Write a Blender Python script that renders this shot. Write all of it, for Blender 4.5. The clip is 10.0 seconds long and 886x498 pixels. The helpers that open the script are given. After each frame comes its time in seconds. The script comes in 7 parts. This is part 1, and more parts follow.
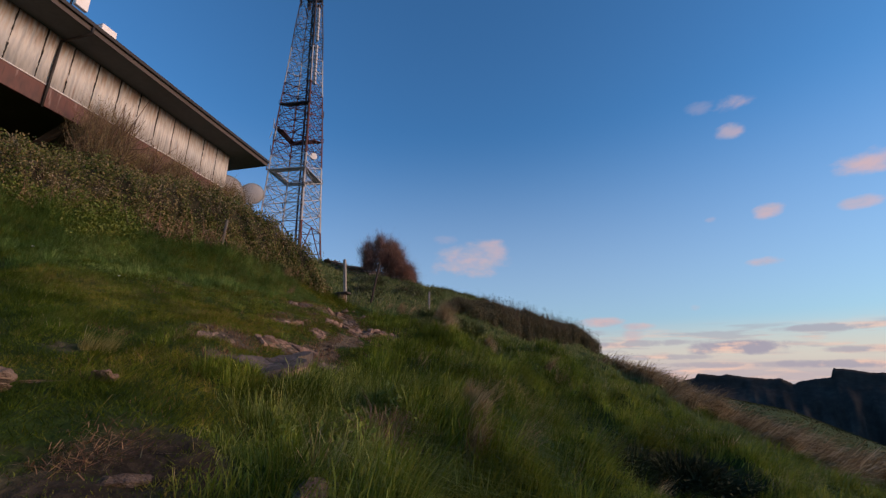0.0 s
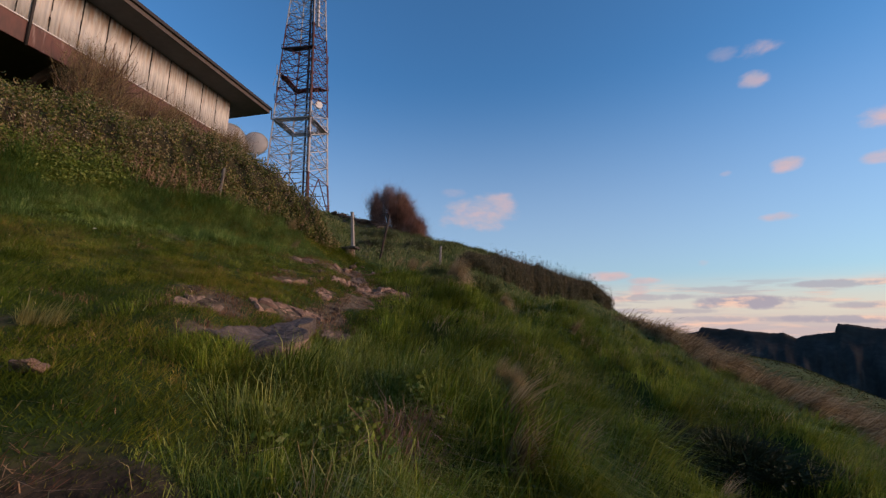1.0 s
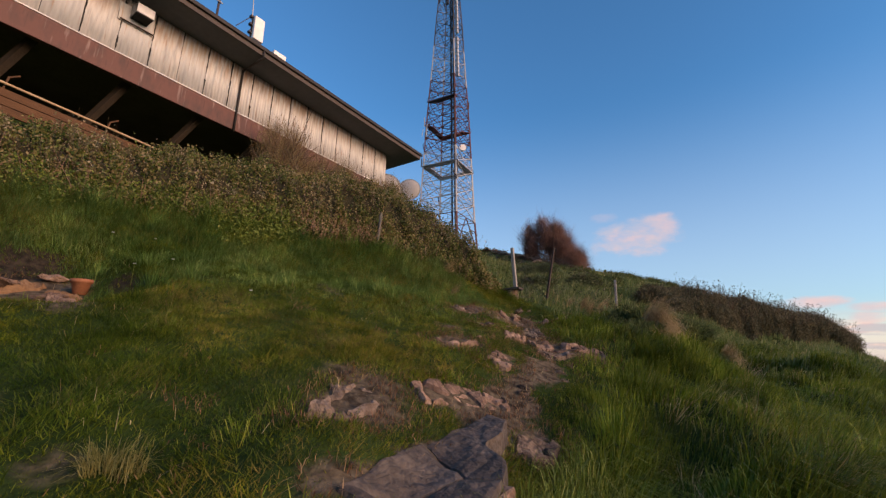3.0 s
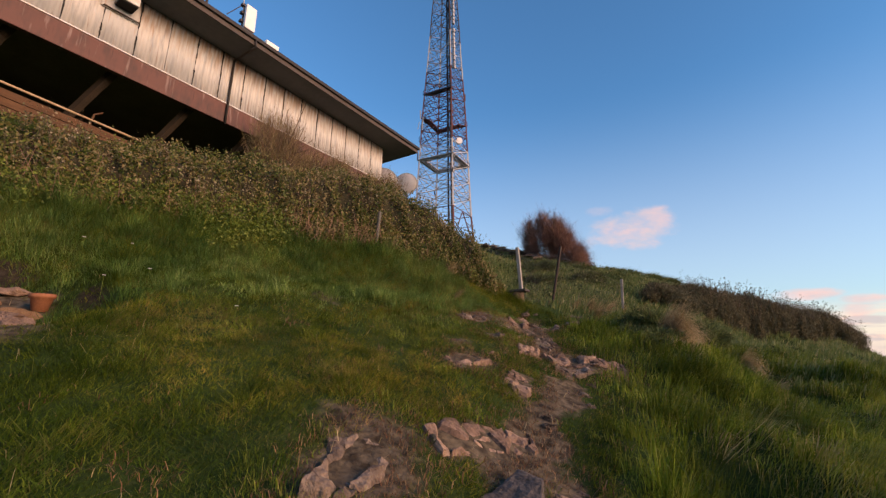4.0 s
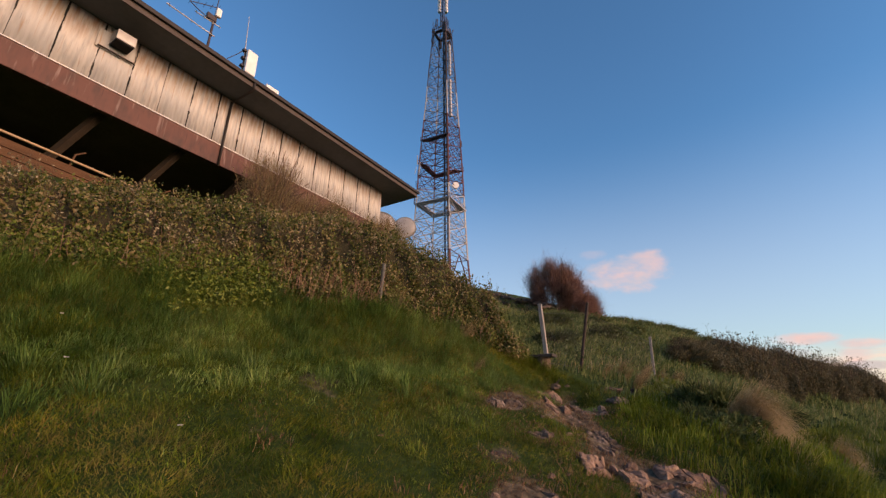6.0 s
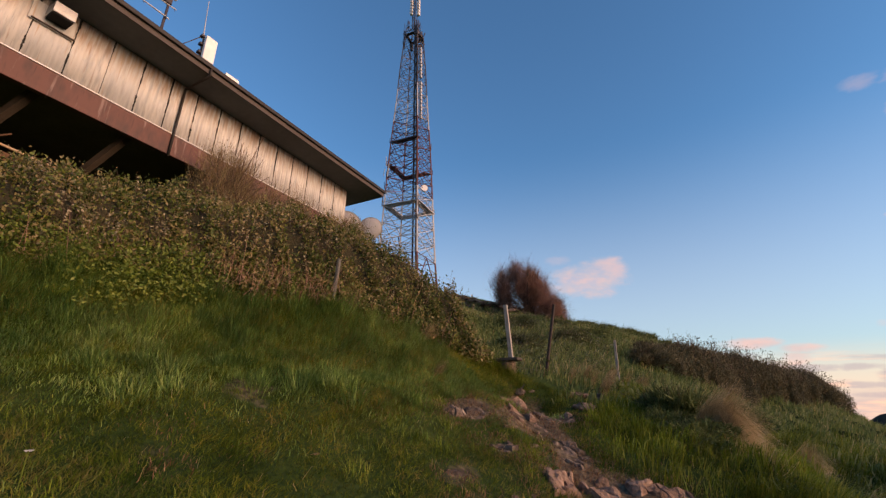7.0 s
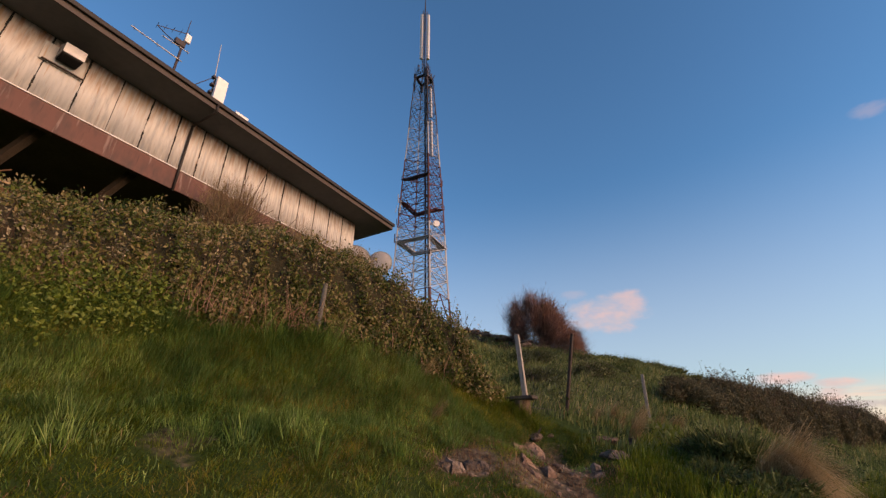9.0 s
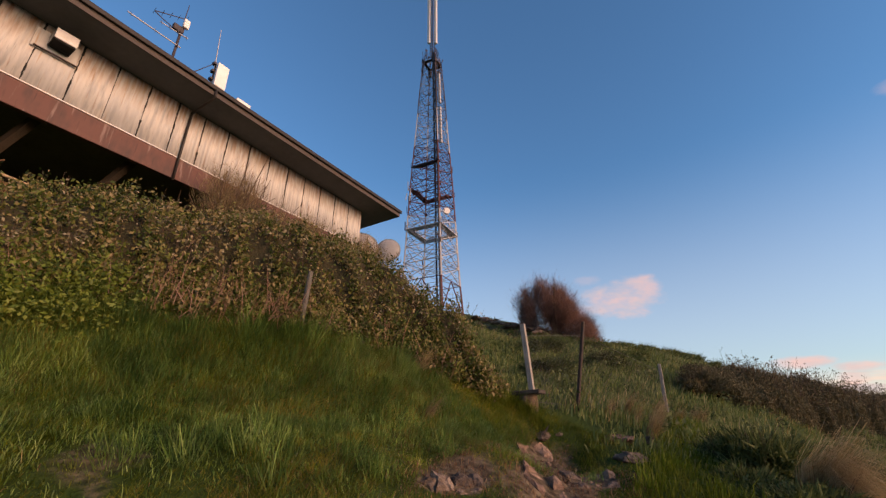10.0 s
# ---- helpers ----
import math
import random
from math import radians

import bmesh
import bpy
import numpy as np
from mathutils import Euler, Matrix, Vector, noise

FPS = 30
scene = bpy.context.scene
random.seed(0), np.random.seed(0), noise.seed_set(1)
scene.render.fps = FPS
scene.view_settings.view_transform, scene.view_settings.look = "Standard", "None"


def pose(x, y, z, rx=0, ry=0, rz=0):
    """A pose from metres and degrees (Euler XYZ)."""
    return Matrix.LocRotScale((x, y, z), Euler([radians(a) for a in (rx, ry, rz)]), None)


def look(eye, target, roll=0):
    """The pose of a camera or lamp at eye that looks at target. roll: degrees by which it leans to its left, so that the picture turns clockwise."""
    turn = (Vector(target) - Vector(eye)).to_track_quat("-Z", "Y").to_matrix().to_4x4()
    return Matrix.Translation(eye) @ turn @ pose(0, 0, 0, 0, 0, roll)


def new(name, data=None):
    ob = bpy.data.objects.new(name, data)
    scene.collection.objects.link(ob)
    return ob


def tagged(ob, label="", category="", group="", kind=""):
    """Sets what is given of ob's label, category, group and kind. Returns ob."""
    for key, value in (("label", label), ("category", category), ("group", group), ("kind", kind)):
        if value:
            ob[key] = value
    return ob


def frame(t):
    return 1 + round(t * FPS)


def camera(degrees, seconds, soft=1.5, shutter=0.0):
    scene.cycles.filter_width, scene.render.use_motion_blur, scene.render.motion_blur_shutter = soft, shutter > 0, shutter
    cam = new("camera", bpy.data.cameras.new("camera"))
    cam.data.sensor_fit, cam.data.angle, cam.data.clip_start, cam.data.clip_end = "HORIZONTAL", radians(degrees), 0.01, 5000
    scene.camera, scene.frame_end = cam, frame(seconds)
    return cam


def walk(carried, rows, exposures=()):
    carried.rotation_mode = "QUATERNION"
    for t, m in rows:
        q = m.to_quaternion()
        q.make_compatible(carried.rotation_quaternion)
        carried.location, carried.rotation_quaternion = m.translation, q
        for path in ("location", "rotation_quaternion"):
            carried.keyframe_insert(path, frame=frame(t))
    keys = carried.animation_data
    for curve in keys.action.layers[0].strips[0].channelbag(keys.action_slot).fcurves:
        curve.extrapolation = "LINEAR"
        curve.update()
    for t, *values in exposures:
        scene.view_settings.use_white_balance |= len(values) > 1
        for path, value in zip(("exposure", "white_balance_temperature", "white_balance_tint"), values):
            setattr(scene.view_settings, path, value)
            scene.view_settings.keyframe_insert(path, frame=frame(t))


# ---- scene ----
cam = camera(92.35, 10.0, 1.35)
METRES, EYE, TILT, LEAN, TURN = 7.0, 1.4, 15.7, 0.4, 13.0
ROWS = [
    (0.0, -0.00000, 0.00000, 0.00000, 0.000, -0.000, -0.000),
    (0.5, -0.01174, 0.05937, -0.00285, -0.552, -4.926, -0.447),
    (1.0, -0.02400, 0.11864, -0.00394, 1.092, -6.286, -0.335),
    (1.5, -0.05289, 0.18904, -0.00126, 4.855, -3.927, 0.417),
    (2.0, -0.06852, 0.25782, -0.01466, 9.809, -4.141, 1.735),
    (2.5, -0.08810, 0.30298, -0.00068, 15.774, -2.359, 3.407),
    (3.0, -0.12620, 0.33423, 0.00106, 20.470, -1.126, 4.536),
    (3.2, -0.13869, 0.34080, 0.00842, 21.873, -1.475, 4.831),
    (4.3, -0.18659, 0.42798, 0.02002, 18.083, -2.051, 4.152),
    (4.5, -0.19951, 0.44202, 0.01439, 16.887, -0.703, 3.696),
    (5.0, -0.24490, 0.48241, 0.04977, 16.816, 4.768, 3.527),
    (5.5, -0.26494, 0.52037, 0.05146, 19.125, 4.842, 4.444),
    (5.7, -0.27230, 0.53895, 0.05843, 19.610, 3.962, 4.660),
    (6.8, -0.30182, 0.62854, 0.05387, 16.032, 3.682, 3.435),
    (7.0, -0.29513, 0.64353, 0.04724, 14.830, 3.834, 3.609),
    (7.5, -0.27411, 0.66808, 0.05102, 11.492, 3.042, 2.826),
    (8.0, -0.27579, 0.69381, 0.03742, 10.759, 4.272, 2.589),
    (8.5, -0.29398, 0.74116, 0.03092, 13.236, 7.883, 3.353),
    (9.0, -0.29857, 0.77481, 0.02041, 16.795, 8.839, 4.559),
    (9.5, -0.28792, 0.82874, 0.03083, 18.722, 7.595, 5.335),
    (10.0, -0.29234, 0.86969, 0.02046, 18.491, 7.317, 5.192),
]
walk(cam, [(t, pose(0, 0, EYE, TILT, LEAN, TURN) @ pose(METRES * x, METRES * y, METRES * z, 90 + pitch, roll, yaw)) for t, x, y, z, yaw, pitch, roll in ROWS],
     exposures=[(0.0, -0.09, 6550, 11), (1.0, 0.0, 6850, 12), (2.0, 0.25, 6900, 11), (2.5, 0.28, 6950, 11), (3.2, 0.36, 7150, 11), (4.5, 0.50, 7750, 15),
                (5.5, 0.36, 7900, 15), (7.0, 0.34, 8000, 16), (8.0, 0.24, 8100, 16), (9.0, 0.25, 8050, 16), (10.0, 0.32, 8150, 18)])

# ---- world, sun, exposure ----
SUN_AZ, SUN_EL = 84.0, 17.0


def sky_world():
    world = bpy.data.worlds.new("dusk_sky")
    scene.world = world
    world.use_nodes = True
    nt = world.node_tree
    nt.nodes.clear()
    N, L = nt.nodes, nt.links

    def val(op, a, b=None, c=None, clamp=False):
        n = N.new("ShaderNodeMath")
        n.operation, n.use_clamp = op, clamp
        for k, v in enumerate((a, b, c)):
            if v is None:
                continue
            if isinstance(v, (int, float)):
                n.inputs[k].default_value = v
            else:
                L.new(v, n.inputs[k])
        return n.outputs[0]

    def step(v, lo, hi):
        n = N.new("ShaderNodeMapRange")
        n.interpolation_type = "SMOOTHSTEP"
        L.new(v, n.inputs[0])
        n.inputs[1].default_value, n.inputs[2].default_value = lo, hi
        return n.outputs[0]

    def mixc(f, a, b):
        n = N.new("ShaderNodeMix")
        n.data_type = "RGBA"
        for sock, v in ((n.inputs[0], f), (n.inputs[6], a), (n.inputs[7], b)):
            if isinstance(v, tuple):
                sock.default_value = (*v, 1)
            elif isinstance(v, (int, float)):
                sock.default_value = v
            else:
                L.new(v, sock)
        return n.outputs[2]

    coord = N.new("ShaderNodeTexCoord")
    sep = N.new("ShaderNodeSeparateXYZ")
    L.new(coord.outputs["Generated"], sep.inputs[0])
    x, y, z = sep.outputs
    az = val("MULTIPLY", val("ARCTAN2", x, y), 57.2958)
    el = val("MULTIPLY", val("ARCSINE", z), 57.2958)

    sky = N.new("ShaderNodeTexSky")
    sky.sky_type, sky.sun_disc = "NISHITA", False
    sky.sun_elevation, sky.sun_rotation = radians(SUN_EL * 0.4), radians(SUN_AZ)
    sky.altitude, sky.air_density, sky.dust_density, sky.ozone_density = 400, 1.0, 0.6, 2.2
    tone = N.new("ShaderNodeMix")
    tone.data_type, tone.blend_type = "RGBA", "MULTIPLY"
    tone.inputs[0].default_value = 1
    L.new(sky.outputs[0], tone.inputs[6])
    tone.inputs[7].default_value = (*SKY_TINT, 1)
    base = tone.outputs[2]

    # thin cloud: az and el in the picture plane of the sky, warped by noise
    pos = N.new("ShaderNodeCombineXYZ")
    L.new(val("MULTIPLY", az, 0.055), pos.inputs[0])
    L.new(val("MULTIPLY", el, 0.16), pos.inputs[1])
    n1 = N.new("ShaderNodeTexNoise")
    n1.inputs["Scale"].default_value, n1.inputs["Detail"].default_value = 5.0, 7
    n1.inputs["Roughness"].default_value = 0.6
    L.new(pos.outputs[0], n1.inputs["Vector"])
    fuzz = val("SUBTRACT", n1.outputs[0], 0.5)
    pos3 = N.new("ShaderNodeCombineXYZ")
    L.new(val("MULTIPLY", az, 0.10), pos3.inputs[0])
    L.new(val("MULTIPLY", el, 0.17), pos3.inputs[1])
    n4 = N.new("ShaderNodeTexNoise")
    n4.inputs["Scale"].default_value, n4.inputs["Detail"].default_value = 2.6, 6
    n4.inputs["Roughness"].default_value = 0.58
    L.new(pos3.outputs[0], n4.inputs["Vector"])
    round_fuzz = val("SUBTRACT", n4.outputs[0], 0.5)

    # small fair-weather clouds: azimuth, elevation, half width, half height, strength
    puffs = [(-9.0, 14.2, 4.8, 2.2, 0.72), (-6.8, 15.0, 2.8, 1.8, 0.66), (-12.3, 16.8, 1.6, 0.7, 0.25), (25.4, 28.3, 2.0, 0.9, 0.6), (21.6, 28.8, 1.8, 0.7, 0.22),
             (24.3, 25.5, 1.5, 0.8, 0.6), (26.3, 16.2, 1.4, 0.8, 0.75), (25.0, 10.9, 1.5, 0.5, 0.65), (35.5, 18.8, 3.2, 1.2, 0.8),
             (33.7, 15.3, 1.6, 0.6, 0.6), (20.8, 16.3, 0.6, 0.35, 0.4), (6.8, 5.4, 2.8, 0.65, 0.9), (11.5, 4.75, 2.0, 0.45, 0.8),
             (10.6, 3.7, 1.3, 0.6, 0.6), (17.7, 6.5, 0.6, 0.4, 0.35)]
    # grey stratus with lit edges, low down
    greys = [(11.0, 2.7, 6.0, 0.40, 0.6), (21.5, 2.0, 5.2, 0.75, 0.95), (17.6, 1.7, 1.6, 0.5, 0.8), (30.5, 3.7, 5.5, 0.40, 0.7), (30.0, 0.2, 6.5, 0.40, 0.8), (40.0, 2.4, 6.0, 0.6, 0.7), (12.5, 1.1, 7.5, 0.32, 0.6), (34.0, 1.5, 6.0, 0.4, 0.7), (20.0, 0.2, 8.0, 0.30, 0.5)]
    total = None
    for a, e, w, h, s in puffs:
        da = val("DIVIDE", val("SUBTRACT", az, a), w)
        de = val("DIVIDE", val("SUBTRACT", el, e), h)
        d = val("ADD", val("MULTIPLY", da, da), val("MULTIPLY", de, de))
        m = val("MULTIPLY", step(val("ADD", d, val("MULTIPLY", round_fuzz, 4.2)), 1.5, -0.35), s)
        total = m if total is None else val("MAXIMUM", total, m)
    grey = None
    for a, e, w, h, s in greys:
        da = val("DIVIDE", val("SUBTRACT", az, a), w)
        de = val("DIVIDE", val("SUBTRACT", el, e), h)
        d = val("ADD", val("MULTIPLY", da, da), val("MULTIPLY", de, de))
        m = val("MULTIPLY", step(val("ADD", d, val("MULTIPLY", round_fuzz, 4.0)), 1.4, 0.2), s)
        grey = m if grey is None else val("MAXIMUM", grey, m)
    pinkness = step(val("ADD", fuzz, val("MULTIPLY", az, 0.002)), -0.25, 0.25)

    # pale air low down, then a bank of haze and long bands of cloud above the horizon
    base = mixc(val("MULTIPLY", step(el, 32.0, 2.0), 0.50), base, PALE)
    pos2 = N.new("ShaderNodeCombineXYZ")
    L.new(val("MULTIPLY", az, 0.055), pos2.inputs[0])
    L.new(val("MULTIPLY", el, 0.42), pos2.inputs[1])
    n2 = N.new("ShaderNodeTexNoise")
    n2.inputs["Scale"].default_value, n2.inputs["Detail"].default_value = 2.2, 7
    L.new(pos2.outputs[0], n2.inputs["Vector"])
    n3 = N.new("ShaderNodeTexNoise")
    n3.inputs["Scale"].default_value, n3.inputs["Detail"].default_value = 3.1, 5
    L.new(pos2.outputs[0], n3.inputs["Vector"])
    wav = val("MULTIPLY", val("SUBTRACT", n2.outputs[0], 0.5), 3.0)
    e2 = val("ADD", el, wav)
    base = mixc(val("MULTIPLY", step(el, 6.0, 1.0), 0.68), base, HORIZON)
    mid = val("MULTIPLY", step(e2, 0.7, 1.7), step(e2, 5.2, 3.2))
    base = mixc(val("MULTIPLY", val("MULTIPLY", mid, step(n3.outputs[0], 0.46, 0.62)), 0.50), base, mixc(step(val("ADD", n2.outputs[0], val("MULTIPLY", n1.outputs[0], 0.3)), 0.58, 0.76), BAND_SHADE, BAND_LIT))
    bank = step(val("ADD", el, val("MULTIPLY", wav, 0.8)), 1.3, -0.6)
    base = mixc(val("MULTIPLY", bank, 0.85), base, mixc(step(n3.outputs[0], 0.48, 0.72), BANK, BAND_LIT))
    base = mixc(grey, base, mixc(step(val("ADD", round_fuzz, val("MULTIPLY", n3.outputs[0], 0.5)), 0.24, 0.42), BAND_SHADE, BAND_LIT))

    base = mixc(total, base, mixc(pinkness, CLOUD_SHADE, CLOUD_LIT))

    bg = N.new("ShaderNodeBackground")
    bg.inputs[1].default_value = 1.0
    L.new(base, bg.inputs[0])
    out = N.new("ShaderNodeOutputWorld")
    L.new(bg.outputs[0], out.inputs[0])


SKY_TINT = (0.112, 0.210, 0.293)
CLOUD_LIT, CLOUD_SHADE = (0.76, 0.50, 0.48), (0.50, 0.47, 0.55)
HORIZON, PALE = (0.80, 0.66, 0.58), (0.52, 0.57, 0.68)
BAND_LIT, BAND_SHADE, BANK = (0.92, 0.60, 0.48), (0.40, 0.37, 0.45), (0.55, 0.46, 0.49)
sky_world()
sun = new("sun", bpy.data.lights.new("sun", "SUN"))
sun.data.energy, sun.data.angle, sun.data.color = 3.9, radians(35), (1.0, 0.63, 0.41)
sun_way = Vector((math.sin(radians(SUN_AZ)) * math.cos(radians(SUN_EL)), math.cos(radians(SUN_AZ)) * math.cos(radians(SUN_EL)), math.sin(radians(SUN_EL))))
sun.matrix_world = look((60, 30, 40), Vector((60, 30, 40)) - sun_way)


# ---- materials ----
def material(name, colours, scale=3.0, detail=6, rough=0.85, bump=0.2, bump_scale=None, metal=0.0, islands=False, objects=False, spread=0.25, stretch=(1, 1, 1), spec=0.3, thin=0.0, span=(0.3, 0.7)):
    """Colours blend by noise at two scales; islands or objects shifts the value piece by piece."""
    m = bpy.data.materials.new(name)
    m.use_nodes = True
    nt = m.node_tree
    N, L = nt.nodes, nt.links
    bsdf = N["Principled BSDF"]
    coord = N.new("ShaderNodeTexCoord")
    mapping = N.new("ShaderNodeMapping")
    mapping.inputs["Scale"].default_value = stretch
    L.new(coord.outputs["Object"], mapping.inputs[0])
    big, small = N.new("ShaderNodeTexNoise"), N.new("ShaderNodeTexNoise")
    for n, s in ((big, scale), (small, scale * 7.3)):
        n.inputs["Scale"].default_value, n.inputs["Detail"].default_value = s, detail
        L.new(mapping.outputs[0], n.inputs["Vector"])
    mixv = N.new("ShaderNodeMix")
    mixv.inputs[0].default_value = 0.4
    L.new(big.outputs[0], mixv.inputs[2])
    L.new(small.outputs[0], mixv.inputs[3])
    fac = mixv.outputs[0]
    if islands or objects:
        info = N.new("ShaderNodeNewGeometry" if islands else "ShaderNodeObjectInfo")
        rnd = info.outputs["Random Per Island" if islands else "Random"]
        add = N.new("ShaderNodeMath")
        add.operation = "MULTIPLY_ADD"
        L.new(rnd, add.inputs[0])
        add.inputs[1].default_value = spread
        off = N.new("ShaderNodeMath")
        off.operation = "SUBTRACT"
        L.new(fac, off.inputs[0])
        off.inputs[1].default_value = spread * 0.5
        L.new(off.outputs[0], add.inputs[2])
        fac = add.outputs[0]
    ramp = N.new("ShaderNodeValToRGB")
    L.new(fac, ramp.inputs[0])
    els = ramp.color_ramp.elements
    k = len(colours)
    while len(els) < k:
        els.new(0.5)
    for i, c in enumerate(colours):
        els[i].position = span[0] + (span[1] - span[0]) * i / max(1, k - 1)
        els[i].color = (*c, 1)
    L.new(ramp.outputs[0], bsdf.inputs["Base Color"])
    bsdf.inputs["Roughness"].default_value, bsdf.inputs["Metallic"].default_value = rough, metal
    bsdf.inputs["Specular IOR Level"].default_value = spec
    if bump:
        b = N.new("ShaderNodeBump")
        b.inputs["Strength"].default_value = bump
        b.inputs["Distance"].default_value = 0.05
        n = N.new("ShaderNodeTexNoise")
        n.inputs["Scale"].default_value, n.inputs["Detail"].default_value = bump_scale or scale * 10, 8
        L.new(mapping.outputs[0], n.inputs["Vector"])
        L.new(n.outputs[0], b.inputs["Height"])
        L.new(b.outputs[0], bsdf.inputs["Normal"])
    if thin:
        tr = N.new("ShaderNodeBsdfTranslucent")
        L.new(ramp.outputs[0], tr.inputs[0])
        ms = N.new("ShaderNodeMixShader")
        ms.inputs[0].default_value = thin
        L.new(bsdf.outputs[0], ms.inputs[1])
        L.new(tr.outputs[0], ms.inputs[2])
        L.new(ms.outputs[0], N["Material Output"].inputs[0])
    return m


def layered(m, attribute, colours, scale, lo=0.35, hi=0.65):
    """Lays a second surface over m where the mesh attribute is high, with a ragged edge."""
    nt = m.node_tree
    N, L = nt.nodes, nt.links
    bsdf = N["Principled BSDF"]
    under = bsdf.inputs["Base Color"].links[0].from_socket
    at = N.new("ShaderNodeAttribute")
    at.attribute_name = attribute
    coord = N.new("ShaderNodeTexCoord")
    n = N.new("ShaderNodeTexNoise")
    n.inputs["Scale"].default_value, n.inputs["Detail"].default_value = scale, 8
    L.new(coord.outputs["Object"], n.inputs["Vector"])
    s = N.new("ShaderNodeMath")
    s.operation = "MULTIPLY_ADD"
    L.new(n.outputs[0], s.inputs[0])
    s.inputs[1].default_value = 0.8
    a = N.new("ShaderNodeMath")
    a.operation = "SUBTRACT"
    L.new(at.outputs["Fac"], a.inputs[0])
    a.inputs[1].default_value = 0.4
    L.new(a.outputs[0], s.inputs[2])
    r = N.new("ShaderNodeMapRange")
    r.inputs[1].default_value, r.inputs[2].default_value = lo, hi
    L.new(s.outputs[0], r.inputs[0])
    n2 = N.new("ShaderNodeTexNoise")
    n2.inputs["Scale"].default_value, n2.inputs["Detail"].default_value = scale * 4, 8
    L.new(coord.outputs["Object"], n2.inputs["Vector"])
    ramp = N.new("ShaderNodeValToRGB")
    els = ramp.color_ramp.elements
    els[0].position, els[1].position = 0.35, 0.65
    els[0].color, els[1].color = (*colours[0], 1), (*colours[1], 1)
    L.new(n2.outputs[0], ramp.inputs[0])
    mx = N.new("ShaderNodeMix")
    mx.data_type = "RGBA"
    L.new(r.outputs[0], mx.inputs[0])
    L.new(under, mx.inputs[6])
    L.new(ramp.outputs[0], mx.inputs[7])
    L.new(mx.outputs[2], bsdf.inputs["Base Color"])
    return m


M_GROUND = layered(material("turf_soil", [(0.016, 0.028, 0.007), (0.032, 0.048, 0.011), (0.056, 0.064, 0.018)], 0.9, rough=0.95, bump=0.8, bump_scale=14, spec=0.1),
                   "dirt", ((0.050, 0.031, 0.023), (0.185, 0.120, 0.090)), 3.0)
# dark humus colour, which also paints shade by the pot and the crest
layered(M_GROUND, "peat_shade", ((0.018, 0.012, 0.010), (0.060, 0.038, 0.029)), 3.5)


def mottle(m, scale, dark, light):
    """Broad uneven patches in a ground cover: multiplies its colour between dark and light."""
    N, L = m.node_tree.nodes, m.node_tree.links
    bsdf = N["Principled BSDF"]
    under = bsdf.inputs["Base Color"].links[0].from_socket
    coord, n, ramp, mx = N.new("ShaderNodeTexCoord"), N.new("ShaderNodeTexNoise"), N.new("ShaderNodeValToRGB"), N.new("ShaderNodeMix")
    n.inputs["Scale"].default_value, n.inputs["Detail"].default_value = scale, 5
    L.new(coord.outputs["Object"], n.inputs["Vector"])
    L.new(n.outputs[0], ramp.inputs[0])
    els = ramp.color_ramp.elements
    els[0].position, els[1].position = 0.38, 0.64
    els[0].color, els[1].color = (*dark, 1), (*light, 1)
    mx.data_type, mx.blend_type = "RGBA", "MULTIPLY"
    mx.inputs[0].default_value = 1
    L.new(under, mx.inputs[6])
    L.new(ramp.outputs[0], mx.inputs[7])
    L.new(mx.outputs[2], bsdf.inputs["Base Color"])
    return m


mottle(M_GROUND, 0.07, (0.6, 0.75, 0.7), (1.0, 1.15, 1.0))
M_LAWN = material("short_grass", [(0.044, 0.068, 0.008), (0.104, 0.139, 0.013), (0.170, 0.175, 0.025), (0.225, 0.172, 0.055)], 0.75, rough=0.6, bump=0, islands=True, spread=0.22, thin=0.35, span=(0.40, 0.62), spec=0.1)
M_LUSH = material("long_grass", [(0.058, 0.096, 0.009), (0.145, 0.200, 0.020), (0.26, 0.285, 0.060)], 0.6, rough=0.55, bump=0, islands=True, spread=0.40, thin=0.35, spec=0.1)
# grass tinted blue-green: the sky's sheen on the blades is in the colour
M_BANK = material("bank_grass", [(0.058, 0.116, 0.026), (0.142, 0.236, 0.052), (0.28, 0.355, 0.12)], 0.6, rough=0.6, bump=0, islands=True, spread=0.35, thin=0.35, spec=0.1)
M_DRY = material("dry_grass", [(0.22, 0.165, 0.070), (0.40, 0.31, 0.150), (0.56, 0.46, 0.26)], 2.0, rough=0.7, bump=0, islands=True, spread=0.4, thin=0.35)
M_SLOPE = material("slope_grass", [(0.086, 0.126, 0.040), (0.165, 0.210, 0.074), (0.28, 0.29, 0.135)], 0.5, rough=0.65, bump=0, islands=True, spread=0.4, thin=0.35, spec=0.1)
mottle(M_LUSH, 1.1, (0.34, 0.40, 0.38), (1.42, 1.36, 1.35))
mottle(M_LUSH, 3.0, (0.60, 0.62, 0.62), (1.42, 1.40, 1.45))
mottle(M_BANK, 0.9, (0.6, 0.68, 0.7), (1.25, 1.2, 1.2))
mottle(M_BANK, 3.2, (0.60, 0.64, 0.66), (1.40, 1.36, 1.36))
mottle(M_LAWN, 3.6, (0.66, 0.70, 0.74), (1.36, 1.30, 1.25))
mottle(M_LAWN, 1.3, (0.52, 0.66, 0.7), (1.35, 1.25, 1.15))
mottle(M_LAWN, 0.45, (0.90, 1.05, 1.1), (1.16, 1.05, 0.92))
# near-black leaf colour that holds the shade of the grass hollows
M_HOLLOWSHADE = material("hollow_shade_leaf", [(0.022, 0.028, 0.010), (0.040, 0.048, 0.016)], 1.5, rough=0.8, bump=0, islands=True, spread=0.4)
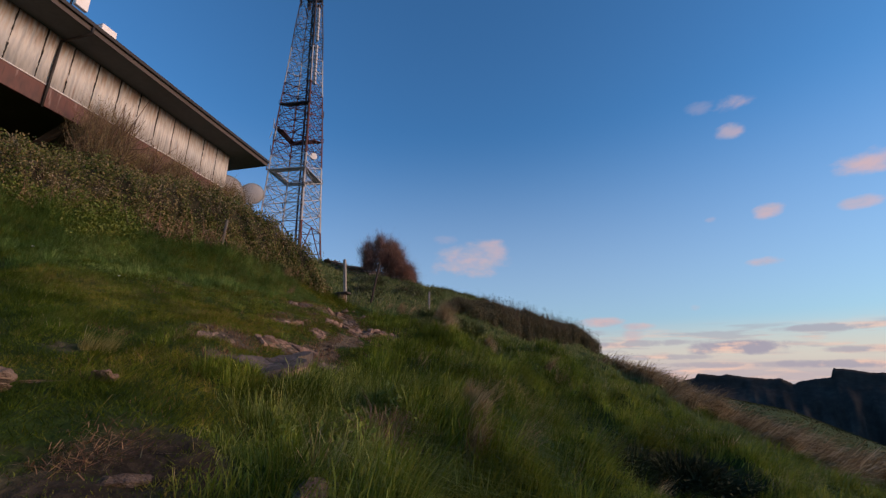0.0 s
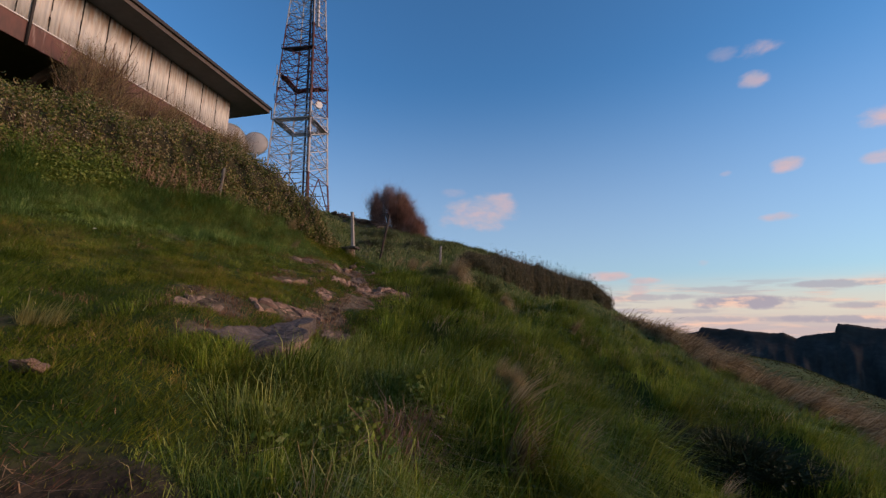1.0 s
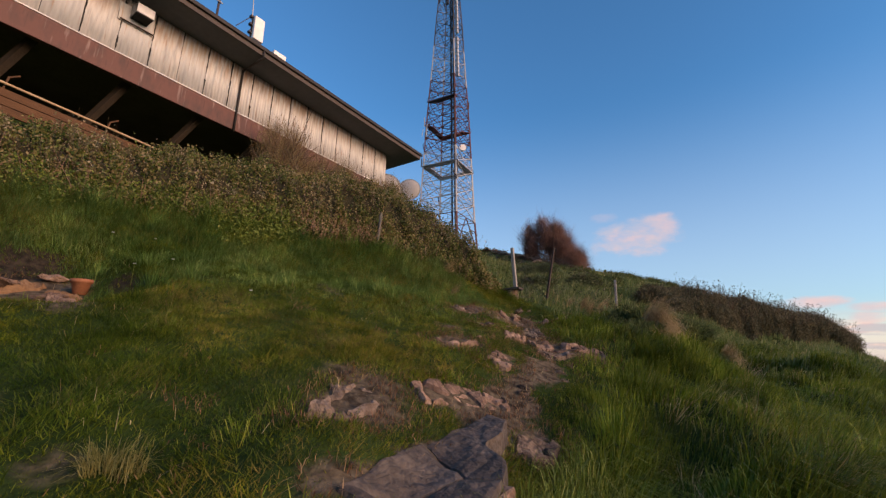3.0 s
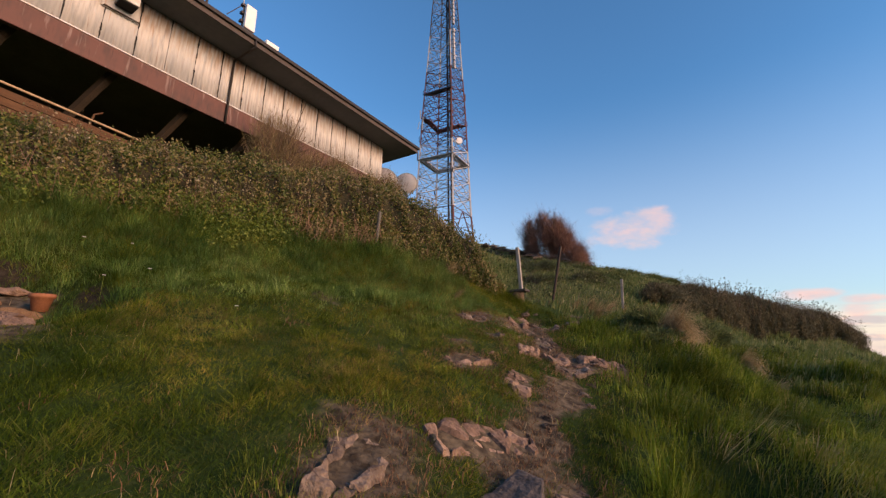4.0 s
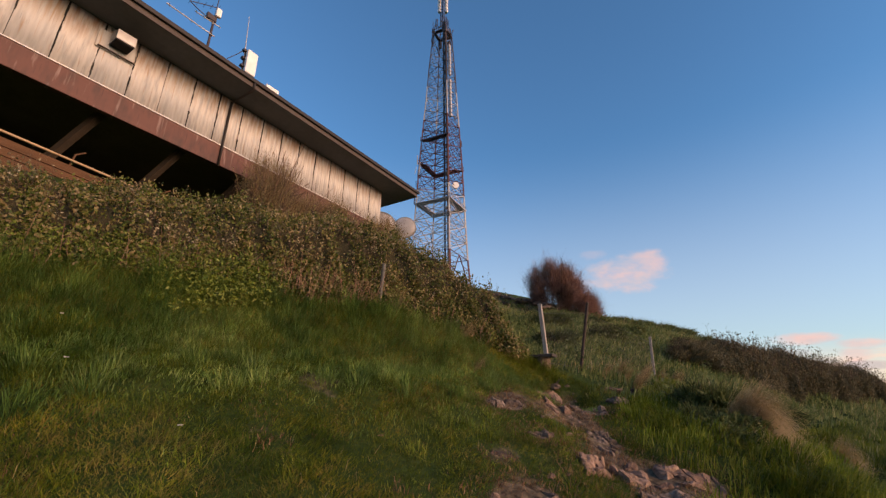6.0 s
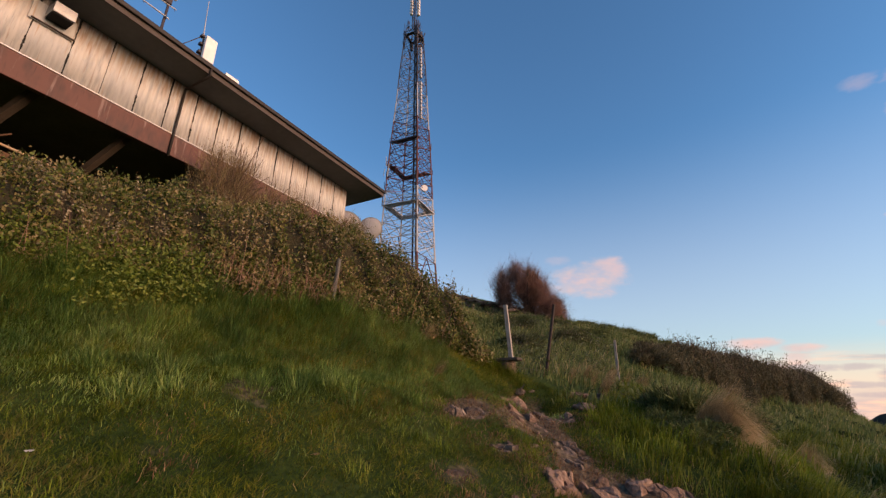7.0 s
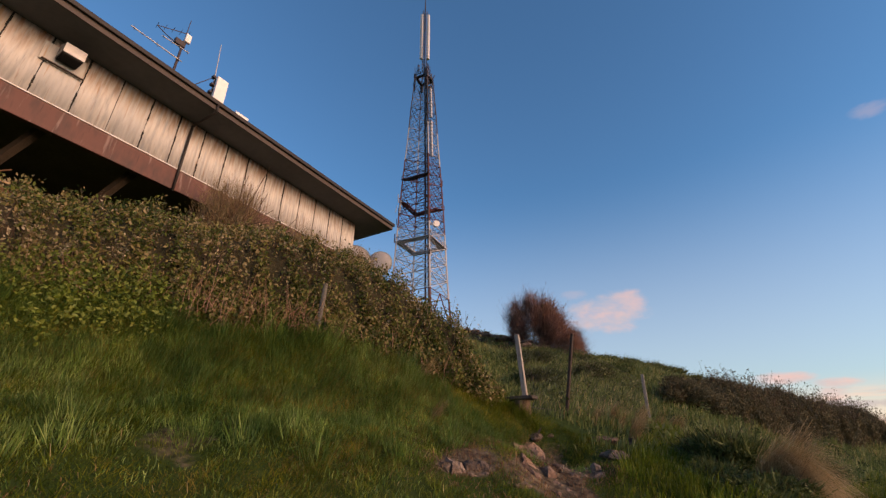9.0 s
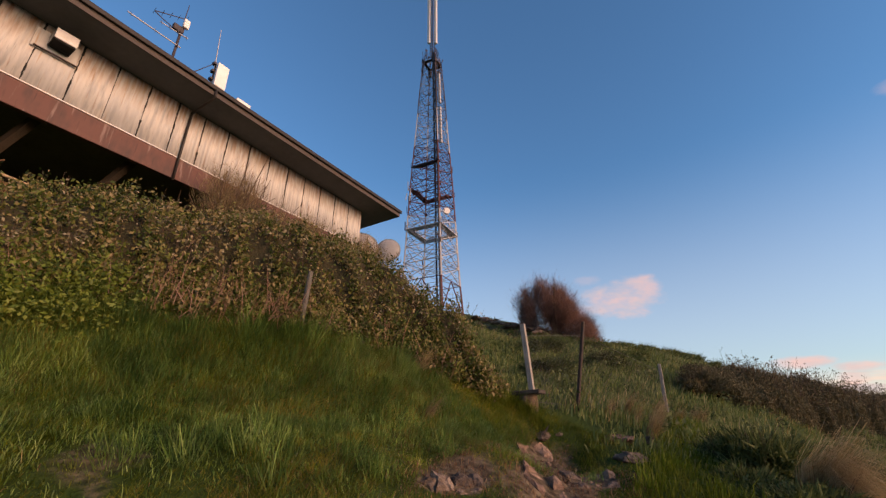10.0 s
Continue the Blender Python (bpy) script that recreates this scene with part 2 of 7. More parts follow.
M_TAN = material("tan_tussock", [(0.15, 0.105, 0.052), (0.32, 0.235, 0.125), (0.50, 0.385, 0.225)], 1.2, rough=0.8, bump=0, islands=True, spread=0.5, thin=0.25)
M_LEAF = material("hedge_leaf", [(0.042, 0.066, 0.014), (0.120, 0.150, 0.032), (0.165, 0.150, 0.050), (0.25, 0.195, 0.100)], 0.9, rough=0.5, bump=0, islands=True, spread=0.6, thin=0.3, spec=0.2)
M_SCRUB = material("dull_scrub_leaf", [(0.050, 0.072, 0.026), (0.100, 0.128, 0.050), (0.165, 0.180, 0.082)], 0.9, rough=0.6, bump=0, islands=True, spread=0.5, thin=0.3, spec=0.1)
# leaf colour raised for the catch light on the topmost shoots
M_SHOOT = material("catchlight_shoot_leaf", [(0.085, 0.086, 0.036), (0.165, 0.145, 0.075), (0.36, 0.30, 0.20)], 0.9, rough=0.5, bump=0, islands=True, spread=0.6, thin=0.3)
M_HEDGE2 = material("brown_hedge_leaf", [(0.050, 0.052, 0.027), (0.098, 0.090, 0.046), (0.155, 0.130, 0.076)], 0.5, rough=0.7, bump=0, islands=True, spread=0.45, thin=0.2)
M_WEED = material("weed_leaf", [(0.065, 0.098, 0.014), (0.130, 0.175, 0.024), (0.21, 0.24, 0.050)], 2.0, rough=0.5, bump=0, islands=True, spread=0.4, thin=0.35)
M_TWIG = material("twig", [(0.055, 0.036, 0.026), (0.11, 0.07, 0.05)], 3.0, rough=0.9, bump=0.3)
M_REDBUSH = material("rusty_foliage", [(0.12, 0.068, 0.058), (0.25, 0.135, 0.105), (0.36, 0.215, 0.165)], 0.8, rough=0.7, bump=0, islands=True, spread=0.5, thin=0.4)
M_SHRUB = material("dry_shrub", [(0.13, 0.088, 0.050), (0.23, 0.155, 0.090), (0.20, 0.175, 0.080)], 0.8, rough=0.8, bump=0, islands=True, spread=0.5, thin=0.2)
M_CORE = material("hedge_inner_shade", [(0.018, 0.018, 0.008), (0.040, 0.033, 0.016)], 3.0, rough=0.95, bump=0.5)
M_ROCK = material("lichened_rock", [(0.042, 0.030, 0.023), (0.130, 0.094, 0.072), (0.27, 0.20, 0.155)], 3.5, rough=0.95, bump=1.0, bump_scale=22, objects=True, spread=0.2)
M_LEDGE = material("dark_ledge_rock", [(0.028, 0.023, 0.021), (0.064, 0.052, 0.046), (0.135, 0.108, 0.092)], 3.0, rough=0.9, bump=0.9, bump_scale=14, objects=True, spread=0.15)
M_ROCKPINK = material("pinkish_rock", [(0.065, 0.040, 0.029), (0.175, 0.112, 0.082), (0.33, 0.22, 0.16)], 4.0, rough=0.9, bump=0.8, bump_scale=18, objects=True, spread=0.2)
M_STEM = material("dead_stem", [(0.16, 0.085, 0.065), (0.28, 0.17, 0.13)], 3, rough=0.85, bump=0, islands=True, spread=0.3)
M_GREYPOST = material("mossy_grey_post", [(0.072, 0.066, 0.058), (0.16, 0.148, 0.13)], 5, rough=0.9, bump=0.4, stretch=(6, 6, 0.8))
M_WOOD = material("weathered_post", [(0.19, 0.168, 0.150), (0.38, 0.345, 0.315)], 5, rough=0.85, bump=0.4, stretch=(6, 6, 0.8))
M_DARKPOST = material("dark_iron", [(0.022, 0.016, 0.016), (0.055, 0.036, 0.030)], 6, rough=0.7, bump=0.3)
M_STUMP = material("stump_bark", [(0.075, 0.054, 0.037), (0.175, 0.122, 0.082)], 5, rough=0.9, bump=0.7, stretch=(3, 3, 0.7))
M_STUMPTOP = material("stump_top", [(0.035, 0.028, 0.024), (0.085, 0.07, 0.06)], 6, rough=0.9, bump=0.5)
M_WIRE = material("fence_wire", [(0.06, 0.055, 0.055), (0.12, 0.11, 0.11)], 5, rough=0.5, metal=0.7, bump=0)
M_PLUME = material("pale_plume", [(0.27, 0.20, 0.100), (0.44, 0.335, 0.185), (0.58, 0.46, 0.28)], 2.0, rough=0.7, bump=0, islands=True, spread=0.5, thin=0.35)
# lighter copy of the long grass, with sunlight put into its colour
M_SUNLIT = material("sunlit_grass", [(0.095, 0.140, 0.022), (0.22, 0.28, 0.048), (0.44, 0.46, 0.15)], 0.9, rough=0.5, bump=0, islands=True, spread=0.5, thin=0.35, spec=0.1)
M_STRAW = material("yellow_straw", [(0.20, 0.18, 0.055), (0.34, 0.30, 0.10), (0.48, 0.42, 0.18)], 2.0, rough=0.7, bump=0, islands=True, spread=0.5, thin=0.3)
M_DARKLEAF = material("dark_shrub_leaf", [(0.040, 0.062, 0.018), (0.090, 0.120, 0.036), (0.16, 0.18, 0.065)], 1.2, rough=0.7, bump=0, islands=True, spread=0.5, thin=0.25)
M_DEADTUFT = material("pinkish_dead_grass", [(0.20, 0.105, 0.075), (0.34, 0.20, 0.15), (0.46, 0.30, 0.22)], 2.0, rough=0.8, bump=0, islands=True, spread=0.5, thin=0.25)
M_THATCH = material("dead_thatch", [(0.12, 0.055, 0.032), (0.22, 0.115, 0.065), (0.32, 0.21, 0.115)], 2.0, rough=0.8, bump=0, islands=True, spread=0.5, thin=0.2)
M_POT = material("terracotta", [(0.20, 0.075, 0.038), (0.30, 0.125, 0.065)], 8, rough=0.8, bump=0.2)
M_CLAY = material("bare_clay", [(0.13, 0.070, 0.036), (0.28, 0.165, 0.088)], 4, rough=0.95, bump=0.7)


def sheet_paint(name, clean, grime, rust, streak=0.55, fine=1.0, top_rust=True):
    """Old sheet paint: clean colour, grey weathering and rust that runs down in streaks."""
    m = bpy.data.materials.new(name)
    m.use_nodes = True
    N, L = m.node_tree.nodes, m.node_tree.links
    bsdf = N["Principled BSDF"]
    coord, info = N.new("ShaderNodeTexCoord"), N.new("ShaderNodeObjectInfo")
    shift = N.new("ShaderNodeVectorMath")
    shift.operation = "MULTIPLY_ADD"
    L.new(info.outputs["Random"], shift.inputs[0])
    shift.inputs[1].default_value = (0, 37, 11)
    L.new(coord.outputs["Object"], shift.inputs[2])

    def field(stretch, scale, detail, lo, hi):
        mp, n, r = N.new("ShaderNodeMapping"), N.new("ShaderNodeTexNoise"), N.new("ShaderNodeMapRange")
        mp.inputs["Scale"].default_value = stretch
        L.new(shift.outputs[0], mp.inputs[0])
        n.inputs["Scale"].default_value, n.inputs["Detail"].default_value = scale, detail
        L.new(mp.outputs[0], n.inputs["Vector"])
        r.inputs[1].default_value, r.inputs[2].default_value = lo, hi
        L.new(n.outputs[0], r.inputs[0])
        return r.outputs[0]

    def mix(f, a, b):
        n = N.new("ShaderNodeMix")
        n.data_type = "RGBA"
        L.new(f, n.inputs[0])
        for s, v in ((n.inputs[6], a), (n.inputs[7], b)):
            if isinstance(v, tuple):
                s.default_value = (*v, 1)
            else:
                L.new(v, s)
        return n.outputs[2]

    c = mix(field((1, 4 * fine, 0.6), 1.3, 5, 0.46, 0.68), clean, grime)
    c = mix(field((1, 6 * fine, 0.35), 1.6, 6, 0.60, 0.78), c, rust)
    c = mix(field((1, 16 * fine, 0.8), 1.5, 4, 0.60, 0.85), c, tuple(v * streak for v in grime))
    if top_rust:
        sep, r, mul = N.new("ShaderNodeSeparateXYZ"), N.new("ShaderNodeMapRange"), N.new("ShaderNodeMath")
        L.new(coord.outputs["Object"], sep.inputs[0])
        r.inputs[1].default_value, r.inputs[2].default_value = 1.2, 2.8
        L.new(sep.outputs[2], r.inputs[0])
        mul.operation, mul.use_clamp = "MULTIPLY", True
        L.new(r.outputs[0], mul.inputs[0])
        L.new(field((1, 5.0, 0.6), 1.5, 6, 0.40, 0.60), mul.inputs[1])
        c = mix(mul.outputs[0], c, rust)
    L.new(c, bsdf.inputs["Base Color"])
    bsdf.inputs["Roughness"].default_value = 0.6
    bsdf.inputs["Specular IOR Level"].default_value = 0.25
    return m


M_PANEL = sheet_paint("stained_cream_sheet", (0.50, 0.478, 0.465), (0.325, 0.327, 0.338), (0.29, 0.165, 0.095))
M_PANELGREY = sheet_paint("grey_weathered_sheet", (0.45, 0.44, 0.44), (0.35, 0.35, 0.355), (0.34, 0.22, 0.13))
M_BEAM = sheet_paint("rust_red_beam", (0.105, 0.044, 0.037), (0.066, 0.034, 0.031), (0.27, 0.20, 0.185), 0.7, 0.45, False)
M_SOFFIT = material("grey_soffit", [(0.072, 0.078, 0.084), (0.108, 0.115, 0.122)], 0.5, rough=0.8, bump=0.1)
M_FASCIA = material("brown_fascia", [(0.050, 0.039, 0.036), (0.082, 0.064, 0.058)], 0.8, rough=0.7, bump=0.1)
M_GUTTER = material("dark_gutter", [(0.014, 0.012, 0.012), (0.032, 0.026, 0.025)], 2, rough=0.6, bump=0.1)
M_ROOF = material("roofing", [(0.10, 0.09, 0.085), (0.17, 0.15, 0.14)], 2, rough=0.8, bump=0.2)
# concrete darkened for the shade under the floor, which the sun overreaches
M_PROP = material("shaded_concrete", [(0.026, 0.018, 0.012), (0.050, 0.034, 0.023)], 1.2, rough=0.9, bump=0.3)
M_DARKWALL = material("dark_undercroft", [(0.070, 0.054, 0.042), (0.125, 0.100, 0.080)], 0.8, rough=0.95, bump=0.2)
M_RAIL = material("pale_rail", [(0.30, 0.20, 0.12), (0.46, 0.33, 0.21)], 2.0, rough=0.8, bump=0.2)
M_TIMBER = material("orange_timber", [(0.055, 0.026, 0.013), (0.125, 0.062, 0.030)], 2.5, rough=0.85, bump=0.5, stretch=(1, 0.3, 3))
M_WHITE = material("white_box", [(0.62, 0.60, 0.60), (0.78, 0.77, 0.77)], 2, rough=0.5, bump=0)
M_METAL = material("galvanised", [(0.28, 0.28, 0.29), (0.42, 0.42, 0.43)], 3, rough=0.5, metal=0.4, bump=0)
M_BLACK = material("black_opening", [(0.008, 0.008, 0.008), (0.016, 0.016, 0.016)], 3, rough=0.9, bump=0)
M_TWHITE = material("tower_white_paint", [(0.28, 0.27, 0.285), (0.45, 0.44, 0.45)], 0.3, rough=0.6, bump=0)
M_TRED = material("tower_red_paint", [(0.070, 0.024, 0.026), (0.125, 0.042, 0.042)], 0.3, rough=0.6, bump=0)
# white paint dimmed to lavender, as backlit by the sky
M_TGREY = material("tower_white_backlit", [(0.13, 0.115, 0.135), (0.24, 0.215, 0.235)], 0.3, rough=0.6, bump=0)
M_TDARK = material("dark_steel_and_backlit", [(0.030, 0.024, 0.030), (0.062, 0.050, 0.056)], 0.3, rough=0.6, bump=0)
M_FARHILL = material("far_hill", [(0.030, 0.027, 0.024), (0.050, 0.045, 0.040), (0.078, 0.070, 0.060)], 0.006, rough=1, bump=0.4, bump_scale=0.02, spec=0.0)
M_SPUR = material("rough_pasture", [(0.040, 0.045, 0.018), (0.068, 0.070, 0.028), (0.095, 0.085, 0.040)], 0.06, rough=1, bump=1.0, bump_scale=0.5, spec=0.0)


# ---- mesh helpers ----
def part(name, bm, mat, parent=None, label="", smooth=False):
    me = bpy.data.meshes.new(name)
    bm.to_mesh(me)
    bm.free()
    me.materials.append(mat)
    if smooth:
        me.polygons.foreach_set("use_smooth", [True] * len(me.polygons))
    ob = new(name, me)
    ob.parent = parent
    return tagged(ob, label)


def shared(name, me, parent=None, m=None):
    ob = new(name, me)
    ob.parent = parent
    if m is not None:
        ob.matrix_basis = m
    return ob


def root(name, x, y, z, label, category, group="", kind="", rz=0.0):
    ob = new(name)
    ob.empty_display_size = 0.2
    ob.matrix_basis = pose(x, y, z, 0, 0, rz)
    return tagged(ob, label, category, group, kind)


def array_mesh(name, verts, tris, mat, smooth=False):
    """A mesh from arrays of points and triangles made by the code."""
    me = bpy.data.meshes.new(name)
    verts, tris = np.asarray(verts, np.float32), np.asarray(tris, np.int32)
    k = tris.shape[1]
    me.vertices.add(len(verts))
    me.vertices.foreach_set("co", verts.ravel())
    me.loops.add(tris.size)
    me.loops.foreach_set("vertex_index", tris.ravel())
    me.polygons.add(len(tris))
    me.polygons.foreach_set("loop_start", np.arange(0, tris.size, k, dtype=np.int32))
    me.polygons.foreach_set("loop_total", np.full(len(tris), k, np.int32))
    if smooth:
        me.polygons.foreach_set("use_smooth", np.ones(len(tris), bool))
    me.update(calc_edges=True)
    me.materials.append(mat)
    return me


def box(bm, lo, hi, bevel=0.0):
    lo, hi = Vector(lo), Vector(hi)
    r = bmesh.ops.create_cube(bm, size=1.0)
    vs = r["verts"]
    bmesh.ops.transform(bm, matrix=Matrix.Translation((lo + hi) / 2) @ Matrix.Diagonal((*(hi - lo), 1)), verts=vs)
    if bevel:
        es = {e for v in vs for e in v.link_edges}
        bmesh.ops.bevel(bm, geom=list(es), offset=bevel, segments=2, profile=0.5, affect="EDGES")
    return bm


def beam(bm, p, q, w, h=None, sides=4):
    """A bar from p to q."""
    p, q = Vector(p), Vector(q)
    d = q - p
    r = bmesh.ops.create_cone(bm, cap_ends=True, segments=sides, radius1=w * (0.7071 if sides == 4 else 0.5), radius2=(h or w) * (0.7071 if sides == 4 else 0.5), depth=d.length)
    turn = d.to_track_quat("Z", "Y").to_matrix().to_4x4()
    spin = Matrix.Rotation(radians(45), 4, "Z") if sides == 4 else Matrix.Identity(4)
    bmesh.ops.transform(bm, matrix=Matrix.Translation((p + q) / 2) @ turn @ spin, verts=r["verts"])
    return bm


def ease(v, lo, hi):
    t = np.clip((v - lo) / (hi - lo), 0, 1)
    return t * t * (3 - 2 * t)


# ---- the hillside ----
HEDGE_Y = np.array([-12.0, -2.0, 2.0, 4.5, 6.6, 8.6, 10.0, 11.4])
HEDGE_X = np.array([-11.2, -10.6, -10.2, -9.8, -9.2, -8.35, -7.45, -6.4])
PATH = np.array([(-0.9, -1.5), (-1.45, 0.6), (-2.1, 1.6), (-2.45, 2.5), (-2.85, 3.3), (-2.8, 4.1), (-2.9, 5.2), (-3.15, 6.1), (-3.35, 7.3), (-3.9, 8.4), (-4.5, 9.4), (-5.0, 10.4), (-5.35, 11.1)])


def lumps(x, y, s, seed=0.0):
    """Smooth unevenness, about -1 to 1, features of s metres."""
    a, b = x / s, y / s
    return (np.sin(2.1 * a + 1.3 * b + seed) * np.cos(1.7 * b - 0.9 * a + 2.1 * seed) + 0.6 * np.sin(4.3 * a - 2.9 * b + 3.3 * seed) * np.cos(3.7 * b + 1.1 * a + seed)
            + 0.35 * np.sin(7.9 * a + 6.1 * b + 5.1 * seed)) / 1.6


def path_gap(x, y):
    """Distance to the trodden path."""
    best = np.full(np.shape(x), 1e9)
    for (ax, ay), (bx, by) in zip(PATH[:-1], PATH[1:]):
        dx, dy = bx - ax, by - ay
        t = np.clip(((x - ax) * dx + (y - ay) * dy) / (dx * dx + dy * dy), 0, 1)
        best = np.minimum(best, np.hypot(x - ax - t * dx, y - ay - t * dy))
    return best


def hedge_side(x, y):
    """Metres behind the foot of the hedge (minus: in front)."""
    return (np.interp(y, HEDGE_Y, HEDGE_X) - x) * 0.86


def height(x, y):
    x, y = np.asarray(x, float), np.asarray(y, float)
    xr = np.clip(x, 0, 14)
    z = 0.12 - 0.30 * x + 0.11 * y - (0.013 + 0.018 * ease(y, 18, 30)) * xr * xr - 0.26 * np.clip(x - 14, 0, 60)
    s = hedge_side(x, y)
    rise = 0.22 * ease(s, -3.6, -1.8) + 0.75 * ease(s, -1.6, 0.5) + 0.165 * np.clip(s - 0.4, 0, 12)
    z = z + rise * (1 - 0.92 * ease(y, 8.8, 12.8))
    z = z - 0.42 * np.exp(-(((x + 5.4) / 1.0) ** 2 + ((y - 10.9) / 0.95) ** 2))
    z = z + 0.06 * np.exp(-(((x + 6.0) / 0.6) ** 2 + ((y - 12.2) / 0.5) ** 2))
    z = z - 0.16 * np.exp(-(((x + 6.2) / 0.9) ** 2 + ((y - 8.9) / 1.0) ** 2))
    z = z - 0.20 * np.exp(-(((x + 4.4) / 0.9) ** 2 + ((y - 17.0) / 1.2) ** 2))
    z = z + 1.05 * ease(y, 14.0, 26.0) * (1 - ease(x, -5.0, 0.5))
    z = z + 0.10 * ease(x, -1.5, -2.8) * ease(x, -8.0, -5.5)
    near = np.exp(-((x + 3) ** 2 + (y - 8) ** 2) / 900.0)
    right = ease(x, -3.5, -1.0)
    z = z + near * (0.05 * lumps(x, y, 1.6, 1.0) + right * (0.22 * lumps(x, y, 1.9, 2.0) + 0.17 * lumps(x, y, 0.75, 4.4)) + 0.022 * lumps(x, y, 0.45, 6.0))
    gap = path_gap(x, y)
    z = z - 0.09 * ease(gap, 0.65, 0.2) * ease(y, 2.5, 5.0)
    # a hollow on the downhill side, and the lip of the ridge beyond it
    z = z - 0.95 * np.exp(-(((x - 1.4) / 0.9) ** 2 + ((y - 6.0) / 1.2) ** 2))
    z = z - 0.42 * np.exp(-(((x - 5.7) / 2.0) ** 2 + ((y - 16.5) / 4.5) ** 2)) - 0.12 * np.exp(-(((x - 6.6) / 1.5) ** 2 + ((y - 12.0) / 3.0) ** 2))
    z = z - 0.48 * np.exp(-(((x - 3.5) / 1.6) ** 2 + ((y - 12.2) / 3.6) ** 2))
    # small terraces across the falling slope
    z = z + near * right * ease(x, 9, 5) * 0.16 * np.sin(2.4 * (x * 0.85 + 0.25 * y) + 1.2 * lumps(x, y, 2.6, 3.0)) * (0.6 + 0.4 * lumps(x, y, 1.7, 9.0))
    z = z - 0.40 * np.exp(-(((x + 1.75) / 0.42) ** 2 + ((y - 5.7) / 0.6) ** 2)) - 0.22 * np.exp(-(((x + 1.1) / 0.3) ** 2 + ((y - 4.8) / 0.4) ** 2))
    # dip below the windswept hedge, and a mound under the big tussock
    z = z - 0.38 * np.exp(-(((x + 1.0) / 3.0) ** 2 + ((y - 21.0) / 4.0) ** 2))
    z = z + 0.27 * np.exp(-(((x + 2.5) / 0.7) ** 2 + ((y - 9.9) / 0.9) ** 2))
    # soil banked against the ledge
    z = z + 0.15 * np.exp(-(((x + 3.06) / 0.36) ** 2 + ((y - 3.6) / 0.5) ** 2))
    z = z + 0.14 * np.exp(-(((x + 2.52) / 0.20) ** 2 + ((y - 3.30) / 0.24) ** 2))
    # cut bank with the flower pot
    z = z - 0.30 * ease(x, -9.3, -8.2) * ease(x, -6.3, -7.0) * ease(y, 0.4, 1.4) * ease(y, 4.3, 3.6)
    # eroded rim on the crest, with a scarp below it
    below = (26.4 - 0.375 * (x + 13.6) - y) * 0.94
    span = ease(x, -16.0, -14.5) * ease(x, -9.4, -10.6)
    z = z - 0.45 * ease(below, 0.45, 1.2) * ease(below, 3.9, 1.7) * span - 0.5 * ease(y, 28, 40) * ease(x, -9, -14)
    # far country: the slope runs out into a valley below a spur
    r = np.hypot(x, y)
    az = np.degrees(np.arctan2(x, y))
    far = ease(r, 45, 110) * ease(az, -20, 6)
    spur_el = np.interp(az, [-20, 8, 14, 17.5, 24.6, 31, 45, 90], [-0.032, -0.040, -0.0475, -0.053, -0.077, -0.126, -0.18, -0.24])
    crest = np.exp(-((r - 190.0) / 70.0) ** 2)
    valley = 1.4 + spur_el * r - (1 - crest) * (0.05 * r + 4) * ease(np.abs(r - 190), 0, 200)
    z = z * (1 - far) + np.maximum(valley, -620) * far
    return z


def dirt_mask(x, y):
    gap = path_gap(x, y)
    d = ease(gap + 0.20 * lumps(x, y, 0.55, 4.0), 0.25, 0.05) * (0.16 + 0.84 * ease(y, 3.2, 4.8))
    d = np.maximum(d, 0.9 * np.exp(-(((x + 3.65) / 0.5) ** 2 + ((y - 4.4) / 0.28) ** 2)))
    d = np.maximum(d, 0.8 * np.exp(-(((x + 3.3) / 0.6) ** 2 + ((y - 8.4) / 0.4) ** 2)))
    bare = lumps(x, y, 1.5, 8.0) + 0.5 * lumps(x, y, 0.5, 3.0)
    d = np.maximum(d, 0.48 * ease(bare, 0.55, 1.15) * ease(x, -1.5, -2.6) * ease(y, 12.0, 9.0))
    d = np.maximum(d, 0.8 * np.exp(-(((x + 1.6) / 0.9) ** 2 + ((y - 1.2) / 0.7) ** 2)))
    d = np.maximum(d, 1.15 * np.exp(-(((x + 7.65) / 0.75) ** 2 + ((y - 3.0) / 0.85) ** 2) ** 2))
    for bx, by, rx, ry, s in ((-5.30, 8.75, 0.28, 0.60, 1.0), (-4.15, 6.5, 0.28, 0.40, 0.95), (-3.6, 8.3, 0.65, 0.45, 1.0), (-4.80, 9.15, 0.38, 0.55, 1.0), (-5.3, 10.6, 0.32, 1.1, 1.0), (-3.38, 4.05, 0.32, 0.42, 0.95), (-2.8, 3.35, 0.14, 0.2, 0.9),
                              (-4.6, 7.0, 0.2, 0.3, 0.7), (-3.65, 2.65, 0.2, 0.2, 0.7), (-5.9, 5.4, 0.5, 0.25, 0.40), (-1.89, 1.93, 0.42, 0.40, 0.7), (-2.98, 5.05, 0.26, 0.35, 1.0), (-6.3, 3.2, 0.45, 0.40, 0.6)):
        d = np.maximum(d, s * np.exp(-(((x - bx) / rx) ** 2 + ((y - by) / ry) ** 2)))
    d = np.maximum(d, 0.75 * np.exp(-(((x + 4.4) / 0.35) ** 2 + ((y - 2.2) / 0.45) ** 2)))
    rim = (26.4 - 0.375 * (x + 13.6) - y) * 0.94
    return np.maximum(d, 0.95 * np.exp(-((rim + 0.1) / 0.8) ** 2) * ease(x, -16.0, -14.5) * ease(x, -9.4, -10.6))


